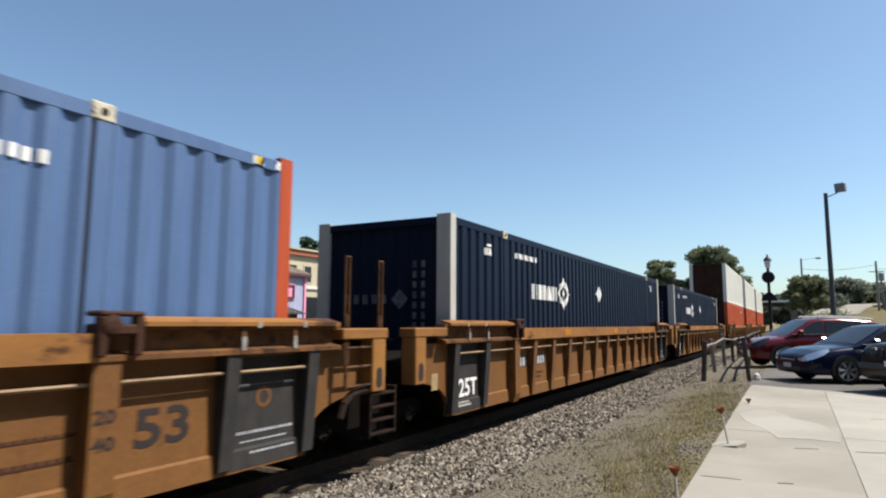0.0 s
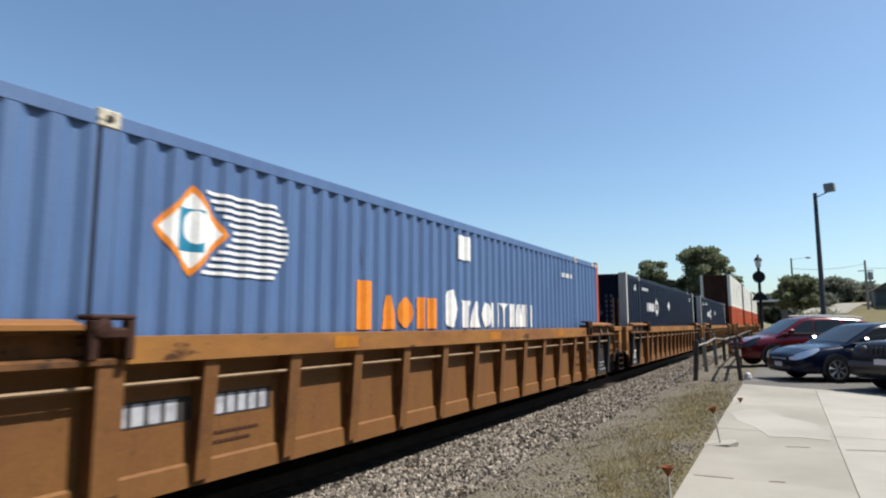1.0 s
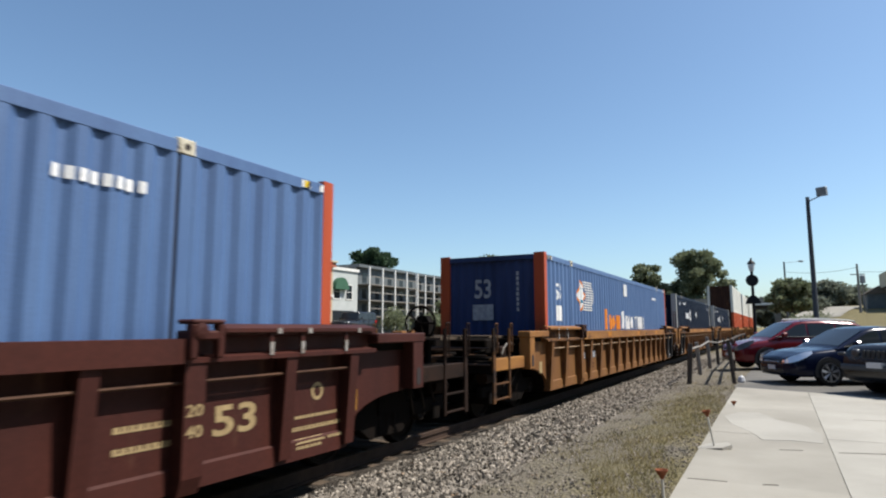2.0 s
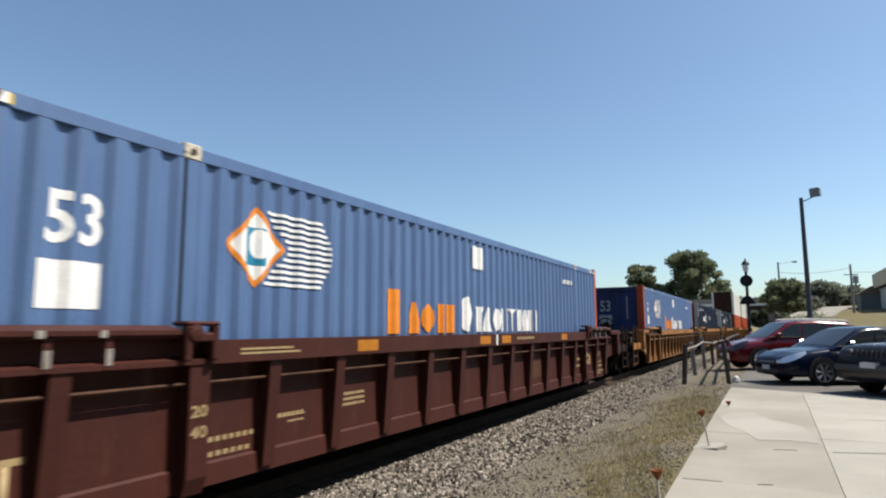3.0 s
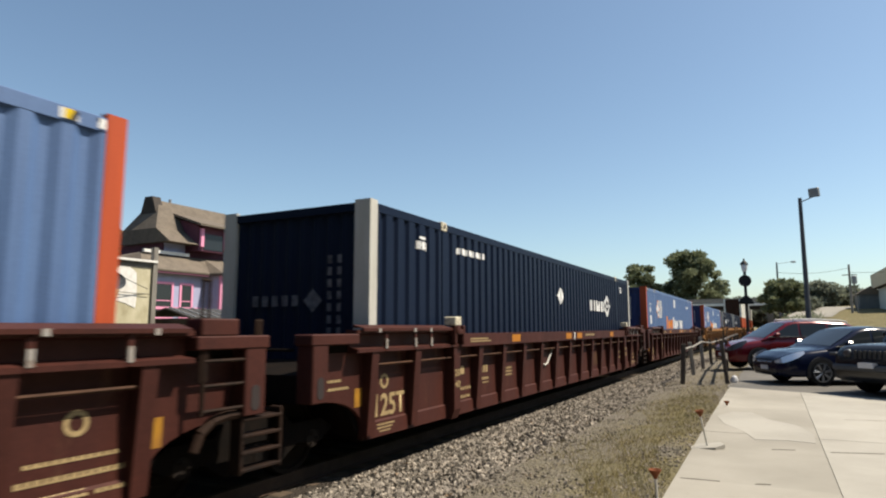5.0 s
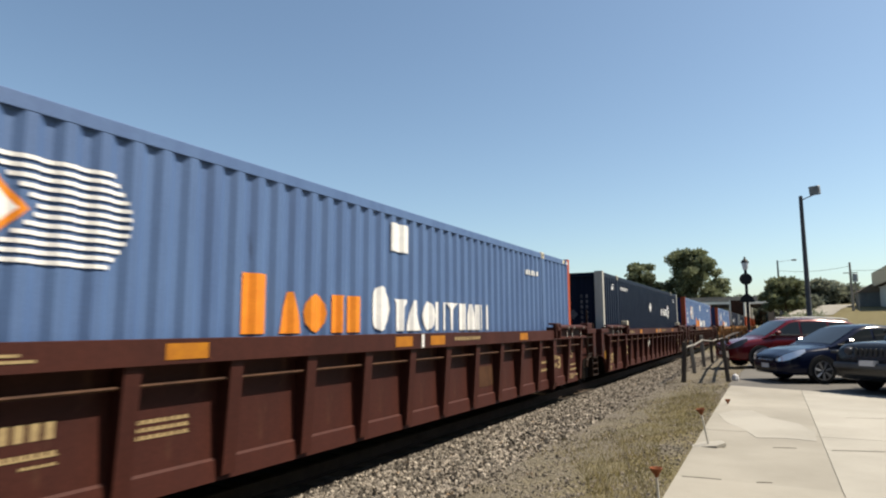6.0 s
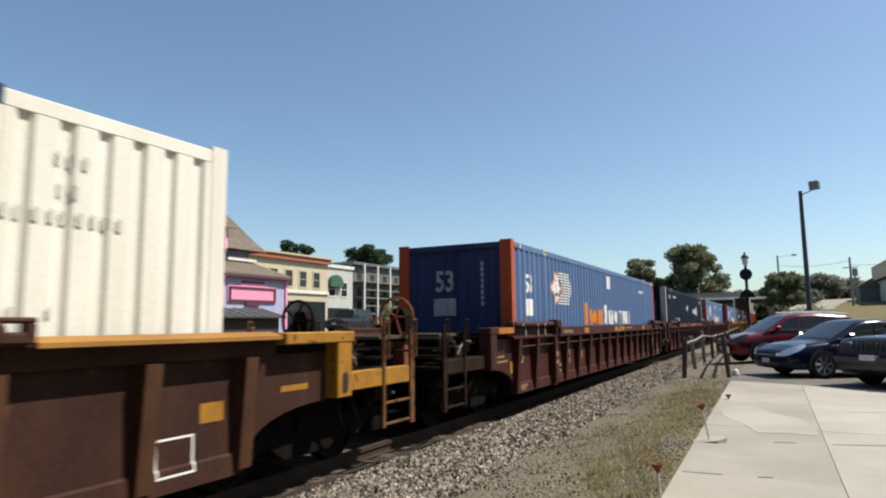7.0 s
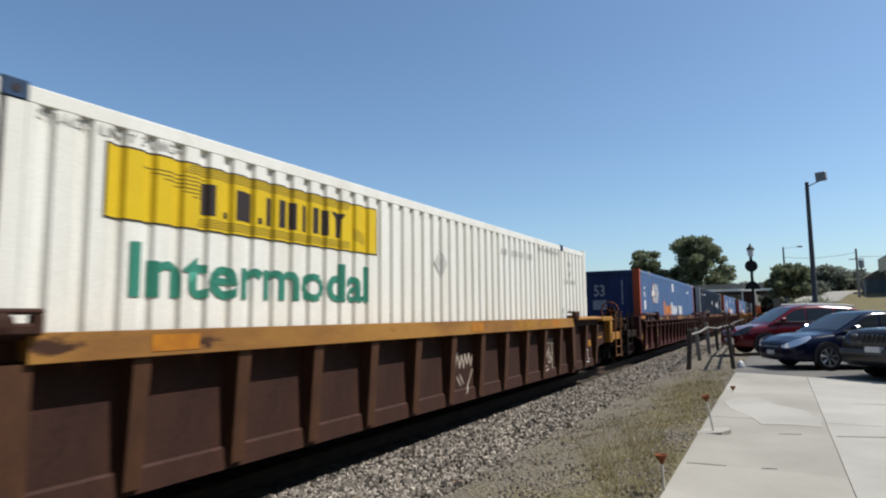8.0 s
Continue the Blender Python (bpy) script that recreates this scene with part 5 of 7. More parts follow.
ys = [-900, -300, -80, -30, -10, -4, 0, 2] + [round(3 + 0.35 * i, 2) for i in range(80)] + [32, 36, 42, 50, 60, 66, 74, 82, 90, 98, 108, 118, 128, 140, 155, 170, 185, 200, 240, 400, 700, 1500]
bm = bmesh.new()
rng = random.Random(4)
grid = [[bm.verts.new((x, y, ground_z(x, y) + (rng.uniform(-0.02, 0.02) if -4.3 < x < -1.2 and 2 < y < 32 else 0))) for y in ys] for x in xs]
for i in range(len(xs) - 1):
    for j in range(len(ys) - 1):
        bm.faces.new((grid[i][j], grid[i + 1][j], grid[i + 1][j + 1], grid[i][j + 1]))
tagged(part("ground", bm, "ground", smooth=True), "gravel track bed and patchy dry grass", "ground", kind="structure")


def stones(name, count, x0, x1, y0, y1, size, seed, mat, label):
    """Loose stones as one sheet of stuff."""
    r = np.random.default_rng(seed)
    base = np.array([(1, 0, 0), (-1, 0, 0), (0, 1, 0), (0, -1, 0), (0, 0, 1), (0, 0, -1), (.7, .7, .3), (-.7, .6, .4)], float)
    tri = np.array([(6, 2, 4), (0, 6, 4), (2, 7, 4), (7, 1, 4), (1, 3, 4), (3, 0, 4), (0, 2, 6), (2, 1, 7), (2, 0, 5), (1, 2, 5), (3, 1, 5), (0, 3, 5)])
    V, F = [], []
    u = r.random(count)
    yy = y0 + (y1 - y0) * u ** 1.7
    xx = r.uniform(x0, x1, count)
    for k in range(count):
        s = size * r.uniform(0.5, 1.25) * np.array([r.uniform(0.7, 1.3), r.uniform(0.7, 1.3), r.uniform(0.5, 0.9)])
        p = base * s * r.uniform(0.8, 1.2, (8, 1))
        q = Euler((r.uniform(0, 6), r.uniform(0, 6), r.uniform(0, 6))).to_matrix()
        p = p @ np.array(q).T
        V.append(p + (xx[k], yy[k], ground_z(xx[k], 0) + size * 0.25))
        F.append(tri + 8 * k)
    me = bpy.data.meshes.new(name)
    me.from_pydata(np.concatenate(V).tolist(), [], np.concatenate(F).tolist())
    me.materials.append(M[mat])
    ob = new(name, me)
    return tagged(ob, label, "gravel", kind="stuff")


def island_random(mat, spread):
    """Let each loose piece of a sheet differ in lightness."""
    nt = mat.node_tree
    b = nt.nodes["Principled BSDF"]
    src = b.inputs["Base Color"].links[0].from_socket
    g = nt.nodes.new("ShaderNodeNewGeometry")
    r = nt.nodes.new("ShaderNodeMapRange")
    r.inputs[3].default_value, r.inputs[4].default_value = 1 - spread, 1 + spread
    nt.links.new(g.outputs["Random Per Island"], r.inputs[0])
    s = nt.nodes.new("ShaderNodeVectorMath")
    s.operation = "SCALE"
    nt.links.new(src, s.inputs[0]), nt.links.new(r.outputs[0], s.inputs[3])
    nt.links.new(s.outputs[0], b.inputs["Base Color"])


island_random(M["stone"], 0.78)
island_random(M["grass"], 0.3)
leafy(M["grass"])
stones("ballast_stones", 19000, -4.45, -2.75, 3.2, 36, 0.034, 1, "stone", "loose grey ballast stones beside the track")
stones("ballast_stones", 5000, -4.45, -2.75, -6.0, 3.2, 0.034, 5, "stone", "loose grey ballast stones beside the track")
stones("loose_gravel", 9000, -2.95, -1.0, 3.5, 20, 0.014, 2, "stone", "small gravel scattered in the dry grass")

r = np.random.default_rng(9)
V, F = [], []
for k in range(22000):
    y = 4 + 24 * r.random() ** 1.6
    x = -1.55 + r.normal(0, 0.5)
    if not -3.4 < x < -0.98 or (y > 15 and k % 3) or noise.noise((x * 0.9, y * 0.42, 3.0)) < -0.12 + 0.22 * abs(x + 1.55):
        continue
    h, a, w = r.uniform(0.03, 0.10), r.uniform(0, 6.28), 0.005
    lx, ly = r.normal(0, 0.035, 2)
    z = ground_z(x, y) - 0.01
    n = len(V)
    c, s = math.cos(a) * w, math.sin(a) * w
    V += [(x - c, y - s, z), (x + c, y + s, z), (x + lx, y + ly, z + h)]
    F.append((n, n + 1, n + 2))
me = bpy.data.meshes.new("grass_blades")
me.from_pydata(V, [], F)
me.materials.append(M["grass"])
tagged(new("grass_blades", me), "short dry yellow-green grass blades", "grass", kind="stuff")

# track: rails and ties
tagged(boxes("near_rail", [(-5.822 + 0.7175, -5.822 + 0.79, -60, 260, -0.05, 0.0), (-5.822 + 0.745, -5.822 + 0.765, -60, 260, -0.14, -0.05), (-5.822 + 0.685, -5.822 + 0.825, -60, 260, -0.155, -0.14)], "rail_steel"),
       "worn steel rail with a shiny head", "rail", kind="structure")
tagged(boxes("far_rail", [(-5.822 - 0.79, -5.822 - 0.7175, -60, 260, -0.05, 0.0), (-5.822 - 0.765, -5.822 - 0.745, -60, 260, -0.14, -0.05), (-5.822 - 0.825, -5.822 - 0.685, -60, 260, -0.155, -0.14)], "rail_steel"),
       "worn steel rail with a shiny head", "rail", kind="structure")
bm = bmesh.new()
box(bm, -1.3, 1.3, -0.115, 0.115, -0.33, -0.157, 0.012)
tie0 = None
for i in range(110):
    m = pose(TRACK_X + 0.03 * math.sin(i * 7.1), -8 + 0.52 * i, 0, 0, 0, 0.8 * math.sin(i * 3.3))
    if tie0 is None:
        tie0 = part("railway_tie", bm, "tie")
        tie0.matrix_basis = m
        tagged(tie0, "weathered timber railway tie in the ballast", "railway tie", "ties under the rails")
    else:
        tagged(share(tie0, "railway_tie", None, m), "weathered timber railway tie in the ballast", "railway tie", "ties under the rails")

# ---------------------------------------------------------------- pavement and lot
pavement = thing("pavement", "pale concrete pavement slabs with joints", "pavement")
tagged(pavement, kind="structure")
rows_y = [-3.0, 0.5, 3.6, 6.66, 9.75, 12.8, 16.0]
cols_x = [-0.94, 0.44, 2.4, 4.4, 6.4]
for j in range(len(rows_y) - 1):
    for i in range(len(cols_x) - 1):
        g, gy = 0.0035, 0.0015
        x0, x1, y0, y1 = cols_x[i] + g, cols_x[i + 1] - g, rows_y[j] + gy, rows_y[j + 1] - gy
        lean = -0.45 if j == len(rows_y) - 2 else 0
        bm = bmesh.new()
        e0 = (-0.012 * (y0 - 6)) if i == 0 else 0
        e1 = (-0.012 * (y1 - 6)) if i == 0 else 0
        far = [y1 + lean * (x - 0.7) + (0.35 if lean else 0) for x in (x0, x1)]
        outline = [(x0 + e0, y0), (x1, y0), (x1, far[1]), (x0 + e1, far[0])]
        prism(bm, outline, "z", LOT - 0.12, LOT + 0.0012 * ((i * 3 + j * 5) % 3))
        part("slab", bm, "concrete" if i == 0 else "concrete_pale", pavement)
# a pale skim of cement and worn joint marks on the slabs
bm = bmesh.new()
prism(bm, [(-0.92, 11.5), (-0.72, 12.1), (-0.42, 12.2), (-0.16, 11.4), (0.22, 10.9), (0.40, 10.1), (0.38, 9.35), (0.05, 9.42), (-0.30, 9.3), (-0.45, 9.9), (-0.75, 10.6)], "z", LOT - 0.02, LOT + 0.0045)
part("cement_skim", bm, "concrete_pale", pavement)
for x0, x1, y0, y1 in ((-0.11, 0.14, 8.66, 8.74), (-0.24, -0.11, 6.71, 6.75), (-0.89, -0.54, 6.65, 6.67), (0.5, 1.04, 8.77, 8.94), (0.9, 1.7, 11.9, 12.1)):
    bm = bmesh.new()
    prism(bm, [(x0, y0 - 0.012), (x1, y1 - 0.008), (x1, y1 + 0.010), ((x0 + x1) / 2, (y0 + y1) / 2 + 0.016), (x0, y0 + 0.006)], "z", LOT - 0.02, LOT + 0.004)
    part("joint_mark", bm, "joint_dirt", pavement)
bm = bmesh.new()
prism(bm, [(-1.12, 17.2), (6.5, 13.4), (60, 13.4), (60, 60), (8, 62), (-0.4, 60), (-0.9, 36), (-1.0, 24)], "z", LOT - 0.3, LOT - 0.012)
tagged(part("parking_lot", bm, "asphalt"), "worn grey asphalt parking lot", "parking lot", kind="structure")

# ---------------------------------------------------------------- parked cars


def parked_car(label, paint, m, length=4.6, width=1.82, height=1.46, kind="sedan"):
    """Nose towards +x, wheels on z = 0."""
    t = thing("parked_car", label, "car", "cars in the parking lot", m)
    L2, W = length / 2, width / 2
    suv, jeep = kind != "sedan", kind == "jeep"
    belt = height * (0.655 if suv else 0.645)
    hood = height * (0.60 if jeep else 0.615 if suv else 0.63)
    nose = height * (0.57 if jeep else 0.50 if suv else 0.49)
    clear = 0.21 if not suv else 0.27
    wr = 0.37 if suv else 0.33
    wx = (L2 - 0.92, -L2 + 0.90)
    cowl = L2 - (1.45 if jeep else 1.12 if suv else 1.22)
    # shape along the length: half width, underside, shoulder height
    blunt = 0.96 if jeep else 0.66
    kx = [-L2 - 0.03, -L2, -L2 + 0.12, -L2 + 0.45, -0.3, cowl - 0.25, cowl, L2 - 0.65, L2 - 0.35, L2 - 0.14, L2 - 0.04, L2 + 0.02, L2 + 0.05]
    kw = [0.60, 0.80, 0.92, 0.985, 1.0, 1.0, 0.995, 0.985, 0.955, 0.87 if not jeep else 0.95, 0.77 if not jeep else 0.93, blunt, blunt * 0.8]
    kl = [0.16, 0.08, 0.02, 0, 0, 0, 0, 0, 0, 0.0, 0.02, 0.05, 0.14]
    kh = [belt * 0.86, belt * 0.95, belt * 1.01, belt * 1.04, belt * 1.0, hood * 1.035, hood, hood * 0.93 if not jeep else hood * 0.985, hood * 0.87 if not jeep else hood * 0.97, nose * 1.0, nose * 0.94, nose * 0.86, nose * 0.72]
    xs_ = np.concatenate([np.linspace(-L2 - 0.03, -L2 + 0.5, 9), np.linspace(-L2 + 0.6, L2 - 0.7, 22), np.linspace(L2 - 0.62, L2 + 0.05, 17)])
    wheel_dip = lambda x: max([math.sqrt(max(0.0, (wr + 0.075) ** 2 - (x - a) ** 2)) for a in wx])
    bm = bmesh.new()
    rings = []
    for x in xs_:
        w, lo, hi = W * float(np.interp(x, kx, kw)), clear + float(np.interp(x, kx, kl)), float(np.interp(x, kx, kh))
        q = hi - lo
        sec = [(w * 0.86, lo), (w * 0.955, lo + 0.05), (w * 0.99, lo + q * 0.24), (w, lo + q * 0.48), (w * 0.99, lo + q * 0.64), (w * 0.985, lo + q * 0.69), (w * 0.965, lo + q * 0.86), (w * 0.925, hi - 0.035), (w * 0.85, hi - 0.005),
               (w * 0.70, hi + 0.015), (w * 0.62, hi + 0.012), (w * 0.35, hi + 0.03), (0, hi + 0.035)]
        full = sec + [(-a, b) for a, b in sec[-2::-1]]
        rings.append([bm.verts.new((x, a, b)) for a, b in full])
    for a, b in zip(rings, rings[1:]):
        n = len(a)
        for i in range(n):
            bm.faces.new((a[i], a[(i + 1) % n], b[(i + 1) % n], b[i]))
    bm.faces.new(rings[0]), bm.faces.new(rings[-1][::-1])
    part("body", bm, paint, t, smooth=True)
    # cabin shell with a rounded roof edge, and panes set on it
    if kind == "sedan":
        rx = [-L2 + 0.42, -1.15, -0.75, -0.25, 0.12, 0.34, cowl + 0.06]
        rz = [belt + 0.02, height - 0.13, height - 0.045, height - 0.004, height - 0.02, height - 0.075, hood + 0.0]
    elif jeep:
        rx = [-L2 + 0.04, -L2 + 0.10, -L2 + 0.3, -0.6, cowl - 0.50, cowl - 0.40, cowl - 0.02]
        rz = [belt, height - 0.12, height - 0.02, height, height - 0.02, height - 0.07, hood + 0.0]
    else:
        rx = [-L2 + 0.14, -L2 + 0.50, -L2 + 0.75, -0.55, 0.10, 0.36, cowl + 0.08]
        rz = [belt + 0.02, height - 0.16, height - 0.07, height - 0.004, height - 0.02, height - 0.085, hood + 0.0]
    lean = 0.06 if jeep else 0.16
    side_y = lambda z: W * (0.945 - lean * max(0.0, z - belt) / (height - belt))
    top_z = lambda x: float(np.interp(x, rx, rz))
    bm = bmesh.new()
    rings = []
    for x in np.concatenate([np.linspace(rx[0], rx[2], 7)[:-1], np.linspace(rx[2], rx[5], 14)[:-1], np.linspace(rx[5], rx[6], 6)]):
        z = top_z(x)
        base = min(belt - 0.06, z - 0.05)
        e = min(0.09, (z - base) * 0.5)
        sec = [(side_y(base), base), (side_y(z - e), z - e), (side_y(z) - 0.025, z - e * 0.35), (side_y(z) - 0.09, z - 0.005), (side_y(z) * 0.5, z + 0.018), (0, z + 0.024)]
        full = sec + [(-a, b) for a, b in sec[-2::-1]]
        rings.append([bm.verts.new((x, a, b)) for a, b in full])
    for a, b in zip(rings, rings[1:]):
        for i in range(len(a) - 1):
            bm.faces.new((a[i], a[i + 1], b[i + 1], b[i]))
    part("cabin", bm, paint, t, smooth=True)

    def screen(name, x0, x1):
        """A pane across the cabin between two stations."""
        bm = bmesh.new()
        rows_ = []
        for x in np.linspace(x0, x1, 5):
            z = top_z(x) + 0.010
            y = side_y(z) - 0.085
            rows_.append([bm.verts.new((x, k * y, z + 0.022 * (1 - k * k))) for k in (-1, -0.5, 0, 0.5, 1)])
        for a, b in zip(rows_, rows_[1:]):
            for i in range(4):
                bm.faces.new((a[i], a[i + 1], b[i + 1], b[i]))
        part(name, bm, "glass", t, smooth=True)
    screen("windscreen", rx[5] + 0.03, rx[6] - 0.10)
    screen("rear_window", rx[0] + 0.10 if not jeep else rx[0] + 0.01, rx[1] - 0.02)
    for s in (1, -1):
        splits = [rx[6] - 0.22, 0.0 if not jeep else 0.05, -0.95, rx[0] + 0.25]
        for x1, x0 in zip(splits, splits[1:]):
            pts = [(x, belt + 0.035) for x in np.linspace(x0 + 0.035, x1 - 0.035, 6)]
            pts += [(x, max(belt + 0.05, min(top_z(x), height - 0.03) - 0.085)) for x in np.linspace(x1 - 0.035, x0 + 0.035, 12)]
            bm = bmesh.new()
            vs = [bm.verts.new((x, s * (side_y(z) + 0.007), z)) for x, z in pts]
            bm.faces.new(vs)
            part("side_window", bm, "glass", t)
        boxes("belt_trim", [(rx[0] + 0.3, rx[6] - 0.2, s * (side_y(belt)) - 0.004, s * side_y(belt) + 0.016, belt + 0.012, belt + 0.034)], "trim_black", t, bevel=0.004)
        boxes("rocker_trim", [(wx[1] + wr + 0.1, wx[0] - wr - 0.1, s * W * 0.93 - 0.03, s * W * 0.93 + 0.03, clear - 0.02, clear + 0.07)], "trim_black", t, bevel=0.01)
        if kind == "suv":
            bm = bmesh.new()
            rail_x = np.linspace(rx[1] + 0.15, rx[4], 8)
            for a, b in zip(rail_x, rail_x[1:]):
                tube(bm, (a, s * W * 0.70, top_z(a) + 0.06), (b, s * W * 0.70, top_z(b) + 0.06), 0.024, n=6)
            for a in (rail_x[0], rail_x[-1]):
                tube(bm, (a, s * W * 0.70, top_z(a) - 0.02), (a, s * W * 0.70, top_z(a) + 0.06), 0.026, n=6)
            # White paint on the rails stands in for the sun's glint.
            part("roof_rail", bm, "car_white", t)
    # front: grille, bumper, lamps, plate
    gz = nose * 0.70
    if jeep:
        boxes("front_bumper", [(L2 - 0.05, L2 + 0.16, -W * 0.92, W * 0.92, 0.53, 0.66)], "pole_grey", t, bevel=0.03)
        for k in range(7):
            boxes("grille_slot", [(L2 + 0.03, L2 + 0.062, -0.36 + 0.11 * k, -0.30 + 0.11 * k, gz + 0.06, nose * 0.92)], "trim_black", t, bevel=0.006)
        for s in (1, -1):
            bm = bmesh.new()
            lathe(bm, [(0.001, L2 + 0.075), (0.07, L2 + 0.068), (0.085, L2 + 0.05), (0.09, L2 + 0.0)], 16, "x", (0, s * W * 0.58, nose * 0.86))
            part("headlamp", bm, "lamp_dark", t, smooth=True)
            boxes("fender_flare", [(wx[0] - 0.52, L2 + 0.02, min(s * (W - 0.1), s * (W + 0.09)), max(s * (W - 0.1), s * (W + 0.09)), nose * 0.80, nose * 0.86)], "trim_black", t, bevel=0.02)
    else:
        boxes("grille", [(L2 - 0.14, L2 + 0.045, -W * 0.40, W * 0.40, gz, nose * 0.86)], "trim_black", t, bevel=0.025)
        boxes("grille_bar", [(L2 - 0.1, L2 + 0.058, -W * 0.38, W * 0.38, gz + 0.06, gz + 0.078)], "chrome", t, bevel=0.006)
        boxes("lower_intake", [(L2 - 0.2, L2 + 0.04, -W * 0.52, W * 0.52, clear + 0.07, gz - 0.16)], "trim_black", t, bevel=0.02)
        for s in (1, -1):   # swept-back lamps that follow the corner
            bm = bmesh.new()
            lo_, hi_ = [], []
            for x, z0, z1 in ((L2 + 0.022, 0.77, 0.88), (L2 - 0.03, 0.78, 0.965), (L2 - 0.10, 0.81, 1.03), (L2 - 0.22, 0.88, 1.10), (L2 - 0.38, 0.99, 1.17), (L2 - 0.52, 1.12, 1.20)):
                w = W * float(np.interp(x, kx, kw))
                lo_.append(bm.verts.new((x + 0.012, s * (w * 0.985 + 0.012), nose * z0)))
                hi_.append(bm.verts.new((x + 0.004, s * (w * 0.93 + 0.008), nose * z1)))
            for i in range(5):
                bm.faces.new((lo_[i], lo_[i + 1], hi_[i + 1], hi_[i]))
            inner = [bm.verts.new((L2 + 0.045, s * W * 0.50, nose * 0.79)), bm.verts.new((L2 + 0.028, s * W * 0.50, nose * 0.87))]
            bm.faces.new((inner[0], lo_[0], hi_[0], inner[1]))
            part("headlamp", bm, "lamp_dark" if suv else "headlamp", t, smooth=True)
    boxes("number_plate", [(L2 + 0.02, L2 + (0.21 if jeep else 0.065), -0.16, 0.16, gz - 0.13, gz - 0.02)], "plate", t)
    for s in (1, -1):
        boxes("tail_lamp", [(-L2 - 0.02, -L2 + 0.25, s * W * 0.86 - 0.1, s * W * 0.86 + 0.1, belt * 0.78, belt * 0.98)], "tail", t, bevel=0.02)
        bm = bmesh.new()
        mx_ = rx[6] - 0.42
        box(bm, mx_ - 0.09, mx_ + 0.07, min(s * (W + 0.03), s * (W + 0.20)), max(s * (W + 0.03), s * (W + 0.20)), belt + 0.03, belt + 0.17, 0.035)
        tube(bm, (mx_, s * (W - 0.1), belt + 0.02), (mx_, s * (W + 0.06), belt + 0.06), 0.025, n=6)
        part("door_mirror", bm, paint, t)
        for x in wx:
            bm = bmesh.new()
            lathe(bm, [(wr * 0.66, s * (W - 0.22)), (wr * 0.97, s * (W - 0.21)), (wr, s * (W - 0.17)), (wr, s * (W - 0.04)), (wr * 0.96, s * (W + 0.010)), (wr * 0.74, s * (W + 0.016)), (wr * 0.70, s * (W - 0.02))], 28, "y", (x, 0, wr))
            w = part("tyre", bm, "tyre", t, smooth=True)
            bm = bmesh.new()
            lathe(bm, [(wr * 0.72, s * (W - 0.06)), (wr * 0.72, s * (W + 0.006)), (wr * 0.67, s * (W + 0.006)), (wr * 0.65, s * (W - 0.05)), (0.03, s * (W - 0.05))], 24, "y", (x, 0, wr))
            for k in range(7):
                a = 2 * math.pi * k / 7 + 0.2
                for d in (-0.09, 0.09):
                    tube(bm, (x, s * (W - 0.012), wr), (x + wr * 0.68 * math.cos(a + d), s * (W - 0.002), wr + wr * 0.68 * math.sin(a + d)), 0.017, n=5)
            part("rim", bm, "rim" if not jeep else "trim_black", w, smooth=True)
            # Black sheet over the uncut body paints the dark of the wheel well.
            bm = bmesh.new()
            pts = [(x + (wr + 0.055) * math.cos(a), wr + (wr + 0.055) * math.sin(a)) for a in np.linspace(-0.30, math.pi + 0.30, 18)]
            n0 = [bm.verts.new((px, s * (W + 0.004), pz)) for px, pz in pts]
            n1 = [bm.verts.new((px, s * (W - 0.16), pz)) for px, pz in pts]
            bm.faces.new(n0)
            for i in range(len(pts) - 1):
                bm.faces.new((n0[i], n0[i + 1], n1[i + 1], n1[i]))
            part("wheel_arch", bm, "trim_black", t)
        for xh in (0.0, -0.95):
            boxes("door_handle", [(xh - 0.30, xh - 0.13, s * (W - 0.015) - 0.012, s * (W - 0.015) + 0.022, belt - 0.15, belt - 0.12)], paint, t, bevel=0.005)
            boxes("door_gap", [(xh + 0.03, xh + 0.036, s * (W - 0.02) - 0.01, s * (W - 0.02) + 0.021, clear + 0.1, belt - 0.05)], "trim_black", t)
    return t


def at_wheel(x, y, heading, length, width):
    """Pose that brings the front wheel on the car's own left to a point; heading in degrees from +x."""
    a = radians(heading)
    lx, ly = length / 2 - 0.92, width / 2
    return pose(x - (lx * math.cos(a) - ly * math.sin(a)), y - (lx * math.sin(a) + ly * math.cos(a)), LOT - 0.012, 0, 0, heading)


parked_car("metallic red SUV with silver roof rails, parked nose out", "car_red", at_wheel(-0.46, 24.2, 206, 4.7, 1.85), 4.7, 1.85, 1.70, "suv")
parked_car("dark blue sedan parked in the lot", "car_blue", at_wheel(1.02, 18.55, 211, 4.75, 1.82), 4.75, 1.82, 1.47, "sedan")
parked_car("charcoal off-roader with a flat upright nose", "car_black", at_wheel(3.08, 16.15, 226, 4.4, 1.80), 4.4, 1.80, 1.84, "jeep")
parked_car("white car parked beyond the red SUV", "car_white", at_wheel(-0.3, 31.5, 208, 4.6, 1.82), 4.6, 1.82, 1.46, "sedan")
parked_car("grey-green SUV parked at the far end of the row", "car_grey", at_wheel(0.2, 36.0, 208, 4.8, 1.9), 4.8, 1.9, 1.75, "suv")

